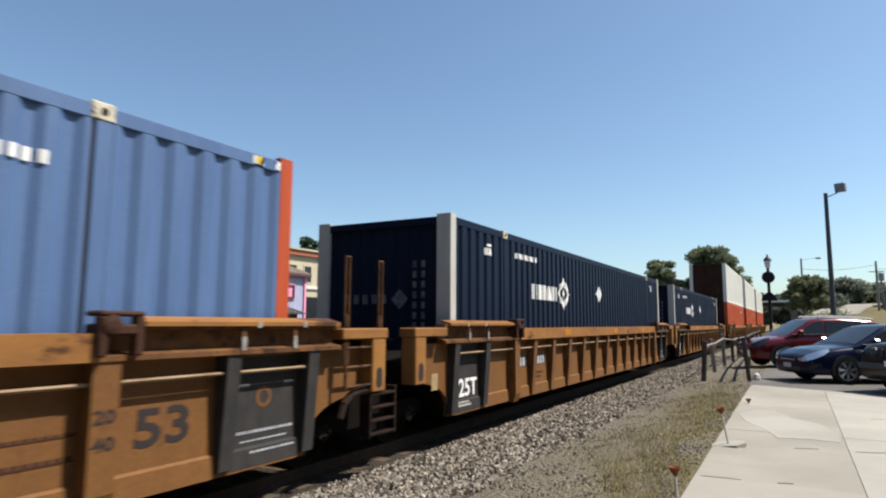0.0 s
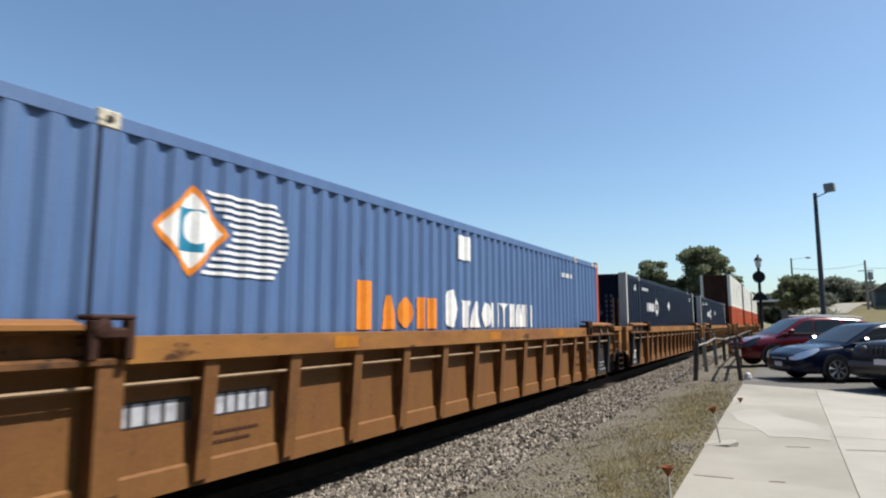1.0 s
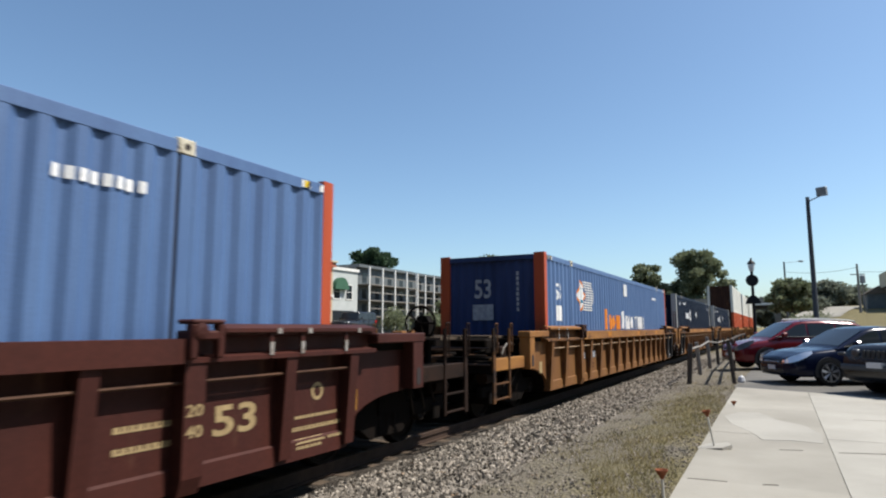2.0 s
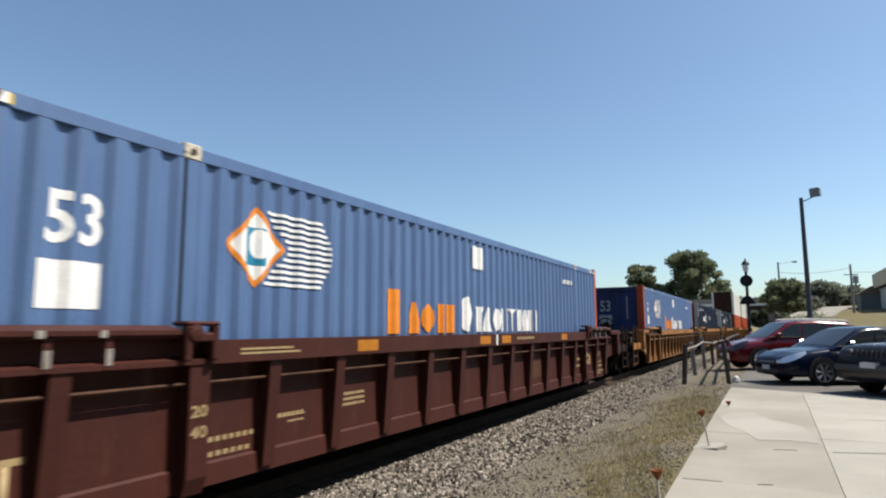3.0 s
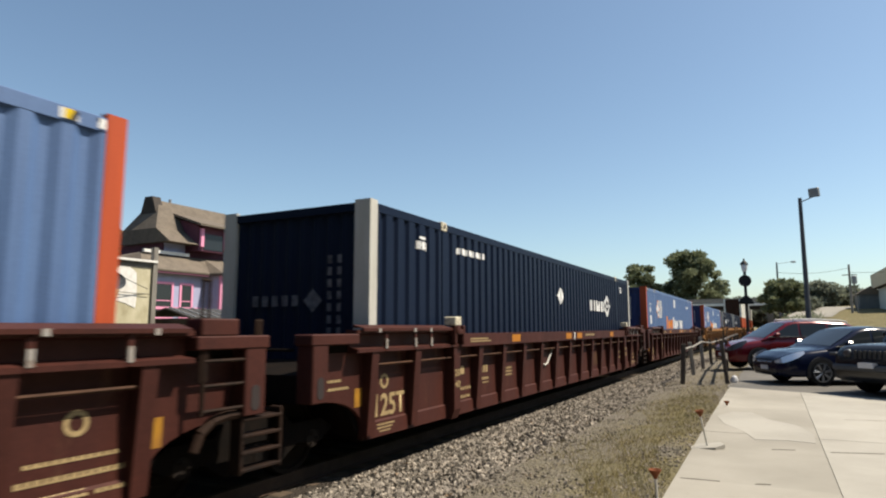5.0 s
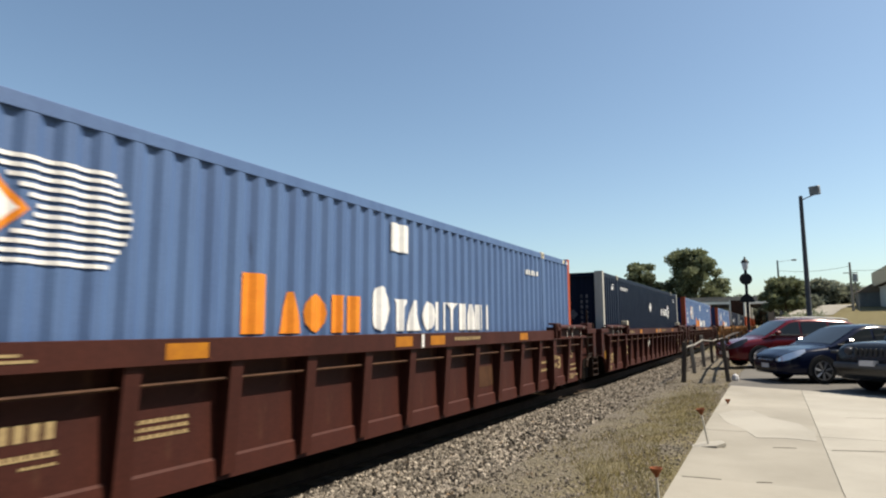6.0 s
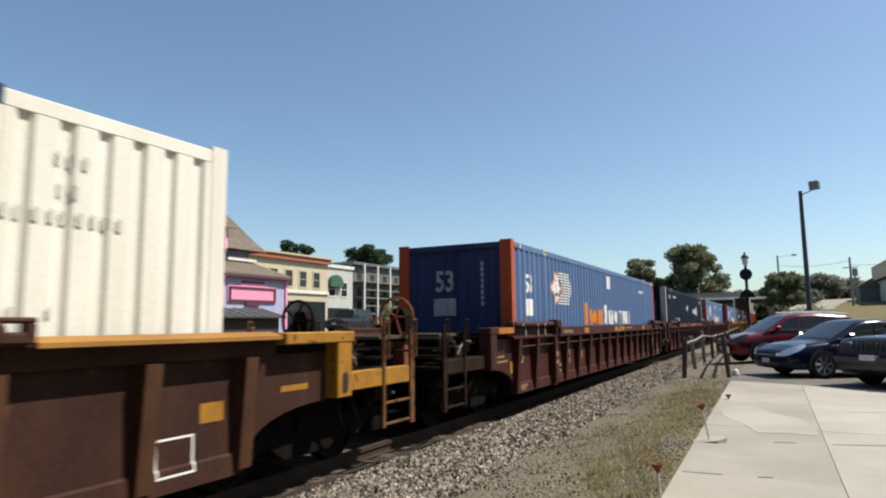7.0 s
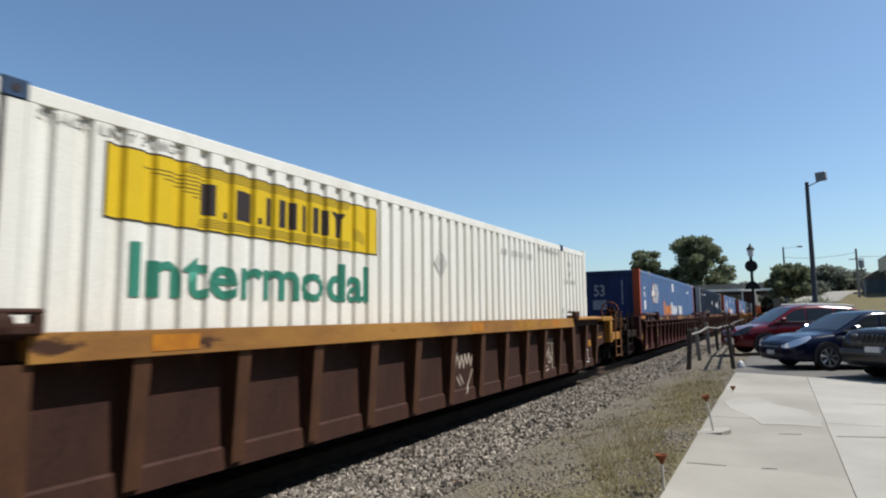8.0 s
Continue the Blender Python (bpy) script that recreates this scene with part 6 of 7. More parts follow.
# ---------------------------------------------------------------- street furniture beside the track


def stake(x, y, h, plate):
    t = thing("marker_stake", "rusty funnel-capped marker stake beside the pavement", "stake", "marker stakes along the pavement", pose(x, y, LOT - 0.01, 5 if plate else 1.5, -9 if plate else -2))
    bm = bmesh.new()
    tube(bm, (0, 0, 0), (0, 0, h - 0.04), 0.011, n=8)
    part("rod", bm, "rod_white", t)
    bm = bmesh.new()
    lathe(bm, [(0.014, h - 0.075), (0.018, h - 0.06), (0.05, h - 0.01), (0.052, h), (0.045, h), (0.012, h - 0.04)], 14)
    part("cap", bm, "rust", t, smooth=True)
    if plate:
        bm = bmesh.new()
        prism(bm, [(-0.17, -0.10), (0.10, -0.13), (0.20, -0.02), (0.15, 0.12), (-0.10, 0.13), (-0.19, 0.02)], "z", -0.005, 0.035)
        part("base_plate", bm, "concrete_pale", t)


stake(-0.80, 8.45, 0.46, True)
stake(-0.93, 5.55, 0.30, False)
stake(-0.86, 13.0, 0.10, False)

FENCE = [(-2.31, 18.6, 1.06, 6), (-2.45, 22.5, 1.02, -7), (-2.47, 26.0, 1.15, -5), (-2.48, 29.6, 1.0, -2), (-2.51, 33.0, 1.0, 2), (-2.5, 36.5, 1.0, 0)]
fence = thing("timber_fence", "leaning weathered timber posts with a sagging rail", "fence")
for x, y, h, lean in FENCE:
    bm = bmesh.new()
    box(bm, -0.055, 0.055, -0.055, 0.055, -0.3, h, 0.01)
    o = part("post", bm, "wood_post" if lean not in (-7, -5) else "wood_grey", fence)
    o.matrix_basis = pose(x, y, LOT - 0.05, 0, lean * 0.6, 20)
for (xa, ya, ha, la), (xb, yb, hb, lb) in zip(FENCE, FENCE[1:]):
    bm = bmesh.new()
    tube(bm, (xa, ya, LOT + ha * 0.78), (xb, yb, LOT + hb * 0.80), 0.035, n=6)
    part("rail", bm, "wood_grey", fence)
lane = thing("timber_fence", "dark timber railing along the path edge", "fence")
LANE = [(-1.18, 18.5, 1.15), (-1.55, 24.5, 1.1), (-1.75, 30.5, 1.1), (-1.9, 36.5, 1.1), (-2.0, 42.5, 1.1)]
for x, y, h in LANE:
    bm = bmesh.new()
    box(bm, -0.05, 0.05, -0.05, 0.05, -0.3, h, 0.012)
    o = part("post", bm, "wood_post", lane)
    o.matrix_basis = pose(x, y, LOT - 0.03, 0, -5 if y < 20 else 1, 10)
for (xa, ya, ha), (xb, yb, hb) in zip(LANE, LANE[1:]):
    for f in (0.95, 0.5):
        bm = bmesh.new()
        tube(bm, (xa, ya, LOT + ha * f), (xb, yb, LOT + hb * f), 0.045, n=6)
        part("rail", bm, "wood_post", lane)
bm = bmesh.new()
lathe(bm, [(0.09, 0.0), (0.10, 0.06), (0.07, 0.15), (0.02, 0.19)], 7)
o = part("paper_bag", bm, "plate")
o.matrix_basis = pose(-1.03, 18.7, LOT - 0.01, 8, 5, 20)
tagged(o, "crumpled white paper bag lying by a fence post", "bag")

# station lamp with round sign
lamp = thing("station_lamp", "black station lamp post with round sign and lantern", "lamp post", "", pose(-1.45, 44.3, LOT - 0.02))
bm = bmesh.new()
tube(bm, (0, 0, 0), (0, 0, 0.9), 0.16, 0.12, 12)
tube(bm, (0, 0, 0.9), (0, 0, 5.0), 0.10, 0.085, 10)
part("pole", bm, "black_iron", lamp)
bm = bmesh.new()
lathe(bm, [(0.05, -0.06), (0.37, -0.06), (0.37, 0.06), (0.05, 0.06)], 24, "y", (0, -0.12, 4.42))
part("round_sign", bm, "black_iron", lamp)
bm = bmesh.new()
prism(bm, [(-0.46, 2.95), (0.46, 2.95), (0.34, 3.25), (0.14, 3.45), (-0.14, 3.45), (-0.34, 3.25)], "y", -0.3, 0.25)
part("signal_hood", bm, "black_iron", lamp)
bm = bmesh.new()
lathe(bm, [(0.08, 5.0), (0.14, 5.06), (0.21, 5.45), (0.20, 5.48)], 12)
part("lantern_glass", bm, "lamp_glass", lamp, smooth=True)
bm = bmesh.new()
lathe(bm, [(0.25, 5.47), (0.22, 5.56), (0.12, 5.68), (0.05, 5.74), (0.06, 5.82), (0.01, 5.88)], 12)
part("lantern_cap", bm, "black_iron", lamp, smooth=True)


def light_pole(x, y, z0, h, arm, head, label, r=0.12):
    t = thing("light_pole", label, "light pole", "", pose(x, y, z0))
    bm = bmesh.new()
    tube(bm, (0, 0, 0), (0, 0, h), r * 1.25, r * 0.8, 10)
    part("pole", bm, "pole_grey", t)
    bm = bmesh.new()
    tube(bm, (0, 0, h - 0.25), (arm * 0.9, 0.35 * abs(arm), h + 0.06), 0.035, n=6)
    part("arm", bm, "galv", t)
    if head == "flood":
        bm = bmesh.new()
        box(bm, -0.26, 0.26, -0.14, 0.14, -0.26, 0.26, 0.04)
        o = part("floodlight", bm, "galv", t)
        o.matrix_basis = pose(arm, 0.37 * abs(arm), h + 0.30, 12, 0, -25)
    else:
        bm = bmesh.new()
        lathe(bm, [(0.05, -0.5), (0.16, -0.2), (0.18, 0.2), (0.1, 0.4)], 10, "x", (arm, 0.37 * abs(arm), h + 0.05))
        part("lamp_head", bm, "galv", t)
    return t


light_pole(1.72, 39.7, LOT - 0.02, 8.65, 0.72, "flood", "tall grey parking lot pole with a square floodlight")


def far_ground(x, y):
    """Level of the rising ground beyond the lot."""
    return ground_z(x, y)


light_pole(1.1, 124, far_ground(1.1, 124), 13.0 - far_ground(1.1, 124), 2.6, "street", "distant street lamp on a tall pole", r=0.16)

util = thing("utility_pole", "distant timber utility pole with transformer", "utility pole", "", pose(12.3, 130, far_ground(12.3, 130)))
hz = 12.6 - far_ground(12.3, 130)
bm = bmesh.new()
tube(bm, (0, 0, 0), (0, 0, hz), 0.22, 0.16, 8)
part("pole", bm, "wood_grey", util)
bm = bmesh.new()
lathe(bm, [(0.38, hz - 3.4), (0.42, hz - 3.3), (0.42, hz - 2.1), (0.3, hz - 2.0)], 12, "z", (0.65, 0, 0))
part("transformer", bm, "galv", util)
boxes("crossarm", [(-1.1, 1.1, -0.08, 0.08, hz - 1.9, hz - 1.75)], "wood_grey", util)
bm = bmesh.new()
tube(bm, (0.9, 0, 0), (0.55, 0, hz - 3.4), 0.1, n=6)
part("brace", bm, "wood_grey", util)

pole = thing("utility_pole", "weathered utility pole with white meter boxes beside the grey wall", "utility pole", "", pose(-20.0, 9.9, -0.3))
bm = bmesh.new()
tube(bm, (0, 0, 0), (0, 0, 6.6), 0.12, 0.09, 10)
part("pole", bm, "wood_post", pole)
for z0, z1 in ((3.62, 4.08), (3.14, 3.54)):
    boxes("meter_box", [(0.08, 0.22, -0.16, 0.16, z0, z1)], "trim_white", pole, bevel=0.02)


def cable(p, q, sag, r=0.02):
    pts = []
    for i in range(13):
        f = i / 12
        c = Vector(p).lerp(Vector(q), f)
        c.z -= sag * 4 * f * (1 - f)
        pts.append(c)
    bm = bmesh.new()
    for a, b in zip(pts, pts[1:]):
        tube(bm, a, b, r, n=5)
    tagged(part("overhead_cable", bm, "cable"), "thin black overhead cable sagging between poles", "cable", "overhead cables")


cable((-20, 9.9, 5.75), (-21.9, 16.5, 3.2), 0.25, 0.014)
cable((-20, 9.9, 5.6), (-21.95, 13.0, 3.9), 0.3, 0.012)
cable((-21.93, 12.3, 3.3), (-21.93, 16.6, 3.0), 0.06, 0.012)
cable((12.3, 130, 12.0), (1.3, 124, 11.2), 0.5, 0.03)
cable((12.3, 130, 11.2), (40, 150, 14.5), 0.8, 0.03)

# ---------------------------------------------------------------- buildings beyond the track


def window(parent, face_x, y0, y1, z0, z1, frame_mat="trim_white", fw=0.07, bars_n=1):
    """A window on a wall that faces +x."""
    w = boxes("window", [(face_x - 0.10, face_x + 0.012, y0, y1, z0, z1)], "glass", parent)
    for d in ((y0 - fw, y1 + fw, z1, z1 + fw), (y0 - fw, y1 + fw, z0 - fw, z0), (y0 - fw, y0, z0, z1), (y1, y1 + fw, z0, z1)):
        boxes("window_frame", [(face_x - 0.06, face_x + 0.05, *d)], frame_mat, w)
    for i in range(bars_n):
        z = z0 + (z1 - z0) * (i + 1) / (bars_n + 1)
        boxes("window_bar", [(face_x - 0.06, face_x + 0.03, y0, y1, z - 0.025, z + 0.025)], frame_mat, w)
    return w


shop = thing("stucco_building", "low stained cream stucco building with a white eave", "building")
boxes("wall", [(-30, -22.0, 12.15, 16.75, -0.4, 4.05)], "stucco", shop)
boxes("eave_band", [(-30, -21.97, 12.15, 16.78, 4.05, 4.25)], "stucco_grey", shop)
bm = bmesh.new()
prism(bm, [(-30, 4.5), (-21.85, 4.27), (-21.85, 4.36), (-30, 4.6)], "y", 12.1, 16.85)
part("roof", bm, "trim_white", shop)
boxes("pilaster", [(-22.3, -21.9, 11.95, 12.2, -0.4, 5.0)], "stucco", shop)
boxes("corner_board", [(-22.1, -21.9, 16.7, 16.9, -0.4, 4.9)], "wood_grey", shop)
boxes("downpipe", [(-21.99, -21.90, 12.45, 12.52, 0, 4.1)], "trim_white", shop)
w = window(shop, -22.0, 12.82, 13.42, 2.62, 3.92, "trim_white", 0.05, 0)
boxes("air_conditioner", [(-22.0, -21.72, 12.92, 13.38, 2.98, 3.32)], "trim_white", shop, bevel=0.02)
boxes("air_grille", [(-21.72, -21.712, 12.97, 13.33, 3.03, 3.27)], "ink_faint", shop)
bm = bmesh.new()
prism(bm, [(15.20, 2.72), (15.6, 2.62), (16.05, 2.45), (16.08, 3.0), (16.02, 3.82), (15.86, 3.95), (15.72, 4.03), (15.3, 4.04), (15.17, 3.88), (15.2, 3.66), (15.45, 3.5), (15.38, 3.2)], "x", -22.01, -21.985)
part("limewash_patch", bm, "trim_white", shop)
dish = thing("satellite_dish", "grey satellite dish mounted on the stucco wall", "satellite dish", "", pose(-21.85, 15.0, 3.35, 0, 62, -20))
bm = bmesh.new()
lathe(bm, [(0.02, 0.02), (0.16, 0.04), (0.30, 0.10), (0.38, 0.17), (0.37, 0.18), (0.29, 0.12), (0.15, 0.06), (0.02, 0.04)], 20)
# The darker grey puts the dish's shade into its paint.
part("dish", bm, "pole_grey", dish, smooth=True)
bm = bmesh.new()
tube(bm, (0.3, 0, 0.14), (0, 0, 0.5), 0.015, n=6)
tube(bm, (0, 0, 0.03), (-0.1, 0, -0.15), 0.03, n=6)
part("feed_arm", bm, "galv", dish)
meter = boxes("electric_meter", [(-22.0, -21.86, 14.15, 14.32, 3.18, 3.48)], "rust", None, bevel=0.02)
tagged(meter, "rusty electric meter box on the stucco wall", "meter box")

hall = thing("grey_building", "grey rendered building with a stepped parapet and brick chimney", "building")
bm = bmesh.new()
prism(bm, [(-44, -0.4), (-22.4, -0.4), (-22.4, 4.75), (-24.2, 4.75), (-25.5, 4.35), (-27.5, 5.0), (-44, 5.6)], "y", 11.6, 11.95)
part("parapet_wall", bm, "stucco_grey", hall)
boxes("rear_wall", [(-44, -30.2, 11.95, 16, -0.4, 4.2)], "stucco_grey", hall)
for x in (-26.3, -29.5):
    w = boxes("window", [(x - 0.4, x + 0.4, 11.585, 11.62, 2.6, 3.9)], "glass", hall)
    boxes("window_frame", [(x - 0.5, x + 0.5, 11.56, 11.60, 3.9, 4.0), (x - 0.5, x + 0.5, 11.56, 11.60, 2.5, 2.6), (x - 0.5, x - 0.4, 11.56, 11.60, 2.6, 3.9), (x + 0.4, x + 0.5, 11.56, 11.60, 2.6, 3.9)], "trim_white", w)
bm = bmesh.new()
box(bm, -22.9, -22.35, 11.98, 12.42, 4.3, 5.55, 0.01)
box(bm, -22.95, -22.3, 11.93, 12.47, 5.55, 5.68, 0.01)
part("chimney", bm, "brick", hall)

# lilac house with pink trim
house = thing("victorian_house", "lilac house with pink trim and steep brown shingle roofs", "house")
boxes("ground_floor_wall", [(-40, -31.0, 22.6, 27.6, -0.3, 5.0), (-40, -30.0, 27.6, 33.4, -0.3, 5.0)], "lilac", house)
boxes("upper_wall", [(-36.5, -32.6, 25.4, 32.4, 5.0, 7.1)], "mauve", house)
for y0, y1 in ((25.5, 27.0), (30.2, 32.3)):
    boxes("upper_panel", [(-32.6, -32.55, y0, y1, 6.05, 6.95)], "lilac", house)
bm = bmesh.new()   # skirt roof over the ground floor
a = [(-30.6, 22.6, 5.02), (-30.6, 27.3, 5.02), (-29.65, 27.5, 5.02), (-29.65, 33.7, 5.02), (-37.5, 33.7, 5.02), (-37.5, 22.6, 5.02)]
b = [(-32.4, 23.8, 6.1), (-32.4, 27.8, 6.1), (-32.2, 28.2, 6.1), (-32.2, 32.4, 6.1), (-36.5, 32.4, 6.1), (-36.5, 24.6, 6.1)]
va, vb = [bm.verts.new(p) for p in a], [bm.verts.new(p) for p in b]
vc = [bm.verts.new((x, y, z - 0.14)) for x, y, z in a]
for i in range(6):
    j = (i + 1) % 6
    bm.faces.new((va[i], va[j], vb[j], vb[i]))
    bm.faces.new((vc[i], vc[j], va[j], va[i]))
bm.faces.new(vb), bm.faces.new(vc[::-1])
part("skirt_roof", bm, "roof", house)
boxes("eave_trim", [(-30.66, -30.60, 22.3, 27.3, 4.80, 4.93)], "mauve", house)
boxes("eave_trim", [(-29.70, -29.63, 27.5, 33.7, 4.80, 4.93)], "mauve", house)
boxes("parapet_trim", [(-32.3, -32.1, 23.8, 27.0, 6.1, 6.28)], "trim_white", house)
boxes("parapet_trim", [(-32.1, -31.9, 29.9, 32.5, 6.1, 6.28)], "trim_white", house)
bm = bmesh.new()   # main roof: steep, flared at the eave, with a shaded gable end
prof = [(-31.6, 6.85), (-32.9, 7.75), (-34.2, 9.75), (-34.9, 9.75), (-36.0, 7.75), (-37.0, 6.85)]
ys_ = (23.4, 32.9)
lo = [bm.verts.new((x, 26.2 if z > 9 else 25.1, z)) for x, z in prof]
hi = [bm.verts.new((x, 31.6 if z > 9 else 33.2, z)) for x, z in prof]
for i in range(5):
    bm.faces.new((lo[i], lo[i + 1], hi[i + 1], hi[i]))
bm.faces.new(lo), bm.faces.new(hi[::-1]), bm.faces.new((lo[0], hi[0], hi[5], lo[5]))
part("main_roof", bm, "roof", house)
bm = bmesh.new()
prism(bm, [(-33.2, 7.4), (-34.2, 9.95), (-34.9, 9.95), (-35.7, 7.4)], "y", 25.7, 26.3)
part("gable_end", bm, "shed_wall", house)
bm = bmesh.new()
prism(bm, [(-31.6, 6.5), (-31.6, 8.1), (-34.5, 8.9), (-34.5, 6.5)], "y", 27.2, 29.5)
d = part("dormer", bm, "mauve", house)
boxes("dormer_window", [(-31.6, -31.56, 27.6, 29.1, 6.6, 7.6)], "glass", d)
for y in (27.4, 29.3):
    boxes("dormer_post", [(-31.6, -31.45, y - 0.12, y + 0.12, 6.75, 7.9)], "pink", d)
bm = bmesh.new()
prism(bm, [(-31.1, 8.02), (-31.1, 8.14), (-34.6, 9.3), (-34.6, 9.1)], "y", 26.9, 29.8)
part("dormer_roof", bm, "roof", d)
bm = bmesh.new()
tube(bm, (-34.8, 27.5, 9.4), (-34.8, 27.5, 10.1), 0.09, n=6)
part("roof_vent", bm, "galv", house)
for y0, y1, fx in ((23.8, 24.9, -31.0), (25.6, 26.3, -31.0)):
    window(house, fx, y0, y1, 2.3, 4.2, "pink", 0.14, 1)
bm = bmesh.new()
prism(bm, [(28.1, 3.2), (32.4, 3.2), (32.4, 4.25), (31.6, 4.25), (31.3, 4.6), (29.4, 4.6), (29.1, 4.25), (28.1, 4.25)], "x", -30.0, -29.93)
sgn = part("sign_board", bm, "pink", house)
for y0, y1, z0, z1 in ((28.2, 32.3, 3.25, 3.36), (28.2, 32.3, 4.08, 4.18), (28.2, 28.34, 3.36, 4.08), (32.16, 32.3, 3.36, 4.08), (29.3, 31.2, 4.45, 4.55), (29.6, 30.9, 3.0, 3.2)):
    boxes("sign_moulding", [(-29.93, -29.86, y0, y1, z0, z1)], "mauve", sgn)
boxes("corner_trim", [(-30.05, -29.9, 27.55, 27.75, -0.3, 4.9)], "pink", house)
boxes("corner_trim", [(-30.05, -29.9, 33.3, 33.5, -0.3, 4.9)], "pink", house)
boxes("belt_trim", [(-31.05, -30.95, 22.6, 27.5, 2.75, 2.9)], "pink", house)

shed = thing("lean_to_shed", "dark boarded shed with a ribbed sheet roof", "shed")
boxes("wall", [(-22.7, -20.5, 17.4, 22.4, -0.35, 2.06)], "shed_wall", shed)
bm = bmesh.new()
prism(bm, [(-22.9, 2.14), (-21.7, 2.42), (-20.2, 2.02), (-20.2, 2.09), (-21.7, 2.49), (-22.9, 2.21)], "y", 17.2, 22.6)
rf = part("roof", bm, "shed_roof", shed)
for i in range(10):
    bm = bmesh.new()
    y = 17.4 + i * 0.56
    prism(bm, [(-21.7, 2.49), (-20.18, 2.085), (-20.18, 2.12), (-21.7, 2.525)], "y", y - 0.03, y + 0.03)
    part("roof_rib", bm, "galv", rf)

# row of shop fronts
row = thing("shop_building", "cream two-storey shop building with a brick-red cornice", "building")
boxes("wall", [(-50, -38.0, 37.0, 48.2, -0.3, 7.5)], "cream", row)
boxes("cornice", [(-50, -37.7, 36.9, 48.3, 7.5, 7.95)], "cornice", row)
boxes("cornice_cap", [(-50, -37.55, 36.8, 48.4, 7.95, 8.1)], "cream", row)
boxes("belt_course", [(-38.0, -37.85, 37.0, 48.2, 4.6, 4.85)], "trim_white", row)
boxes("shop_front", [(-38.0, -37.95, 38.5, 47.8, 0.2, 3.9)], "glass", row)
for k in range(5):
    window(row, -38.0, 38.4 + k * 1.9, 39.3 + k * 1.9, 5.2, 6.6, "cream", 0.12, 1)
bm = bmesh.new()
box(bm, -41, -40.2, 38.6, 39.4, 8.0, 9.0)
part("chimney", bm, "brick", row)
row = thing("shop_building", "off-white two-storey building with a green arched awning", "building")
boxes("wall", [(-52, -39.0, 48.6, 53.6, -0.3, 7.6)], "offwhite", row)
boxes("cornice", [(-52, -38.85, 48.5, 53.7, 7.45, 7.75)], "trim_white", row)
bm = bmesh.new()
prism(bm, [(49.3 + 1.1 - 1.1 * math.cos(a), 5.5 + 1.2 * math.sin(a)) for a in np.linspace(0, math.pi, 12)], "x", -39.0, -38.5)
part("awning", bm, "awning", row)
for y in (49.6, 51.6):
    window(row, -39.0, y, y + 1.0, 4.6, 6.0, "trim_white", 0.1, 1)
boxes("shop_front", [(-39.0, -38.95, 49.2, 53.0, 0.2, 3.4)], "glass", row)
for y0, y1, x, h in ((54.0, 64.8, -39.5, 8.1), (66.2, 76.0, -41.0, 8.3)):
    row = thing("porch_building", "blue-grey apartment building with stacked white-posted porches", "building")
    boxes("wall", [(-52, x, y0, y1, -0.3, h)], "slate", row)
    boxes("roof_edge", [(-52, x + 0.5, y0 - 0.2, y1 + 0.2, h, h + 0.3)], "slate", row)
    for z in (2.9, 4.6, 6.3):
        boxes("porch_floor", [(x, x + 1.5, y0 + 0.3, y1 - 0.3, z - 0.1, z)], "wood_grey", row)
        boxes("porch_rail", [(x + 1.42, x + 1.5, y0 + 0.3, y1 - 0.3, z + 0.75, z + 0.85)], "wood_grey", row)
    n = 5
    for i in range(n):
        y = y0 + 0.4 + (y1 - y0 - 0.8) * i / (n - 1)
        boxes("porch_post", [(x + 1.38, x + 1.52, y - 0.09, y + 0.09, -0.3, h)], "trim_white", row)
        if i < n - 1:
            for z in (3.1, 4.8, 6.5):
                boxes("window", [(x - 0.05, x + 0.02, y + 0.7, y + 1.5, z, z + 1.1)], "glass", row)
house2 = thing("white_house", "small pale house beyond the porches", "house")
boxes("wall", [(-52, -42, 78, 84, -0.3, 6.6)], "offwhite", house2)
bm = bmesh.new()
prism(bm, [(77.6, 6.6), (81, 8.4), (84.4, 6.6)], "x", -52, -41.7)
part("roof", bm, "roof", house2)
for k in range(2):
    window(house2, -42.0, 79 + k * 2.4, 80 + k * 2.4, 4.2, 5.6, "trim_white", 0.1, 1)
van = parked_car("dark van parked across the street", "car_black", pose(-33.8, 46.0, 1.1, 0, 0, 275), 4.9, 2.0, 2.0, "jeep")

bldg = thing("hillside_building", "beige commercial building with a dark upper band on the slope", "building")
gz = far_ground(20, 132)
boxes("wall", [(18.8, 38, 131, 150, gz - 2, 9.6)], "offwhite", bldg)
boxes("upper_band", [(17.8, 38, 129.5, 151, 9.3, 12.0)], "cream", bldg)
# Dark strip painted for the shadow below the upper band.
boxes("band_shadow", [(18.0, 38, 129.7, 150, 9.15, 9.3)], "shed_wall", bldg)
for k in range(3):
    boxes("window", [(20.0 + k * 3.5, 21.8 + k * 3.5, 130.93, 131.0, 6.3, 8.2)], "glass", bldg)
bldg = thing("hillside_house", "small grey house on the slope", "house")
boxes("wall", [(15.5, 19.5, 150, 158, far_ground(13, 150) - 1, 8.2)], "slate", bldg)
bm = bmesh.new()
prism(bm, [(15.0, 8.2), (17.5, 9.8), (20.0, 8.2)], "y", 149.5, 158.5)
part("roof", bm, "roof", bldg)

# road bridge across the track
bridge = thing("road_bridge", "pale concrete road bridge over the railway", "bridge")
tagged(bridge, kind="structure")
boxes("deck_edge", [(-34, 1.5, 153.6, 154.0, 6.45, 6.95)], "bridge", bridge)
boxes("parapet", [(-34, 1.5, 154.2, 154.5, 6.95, 8.1)], "wood_grey", bridge)
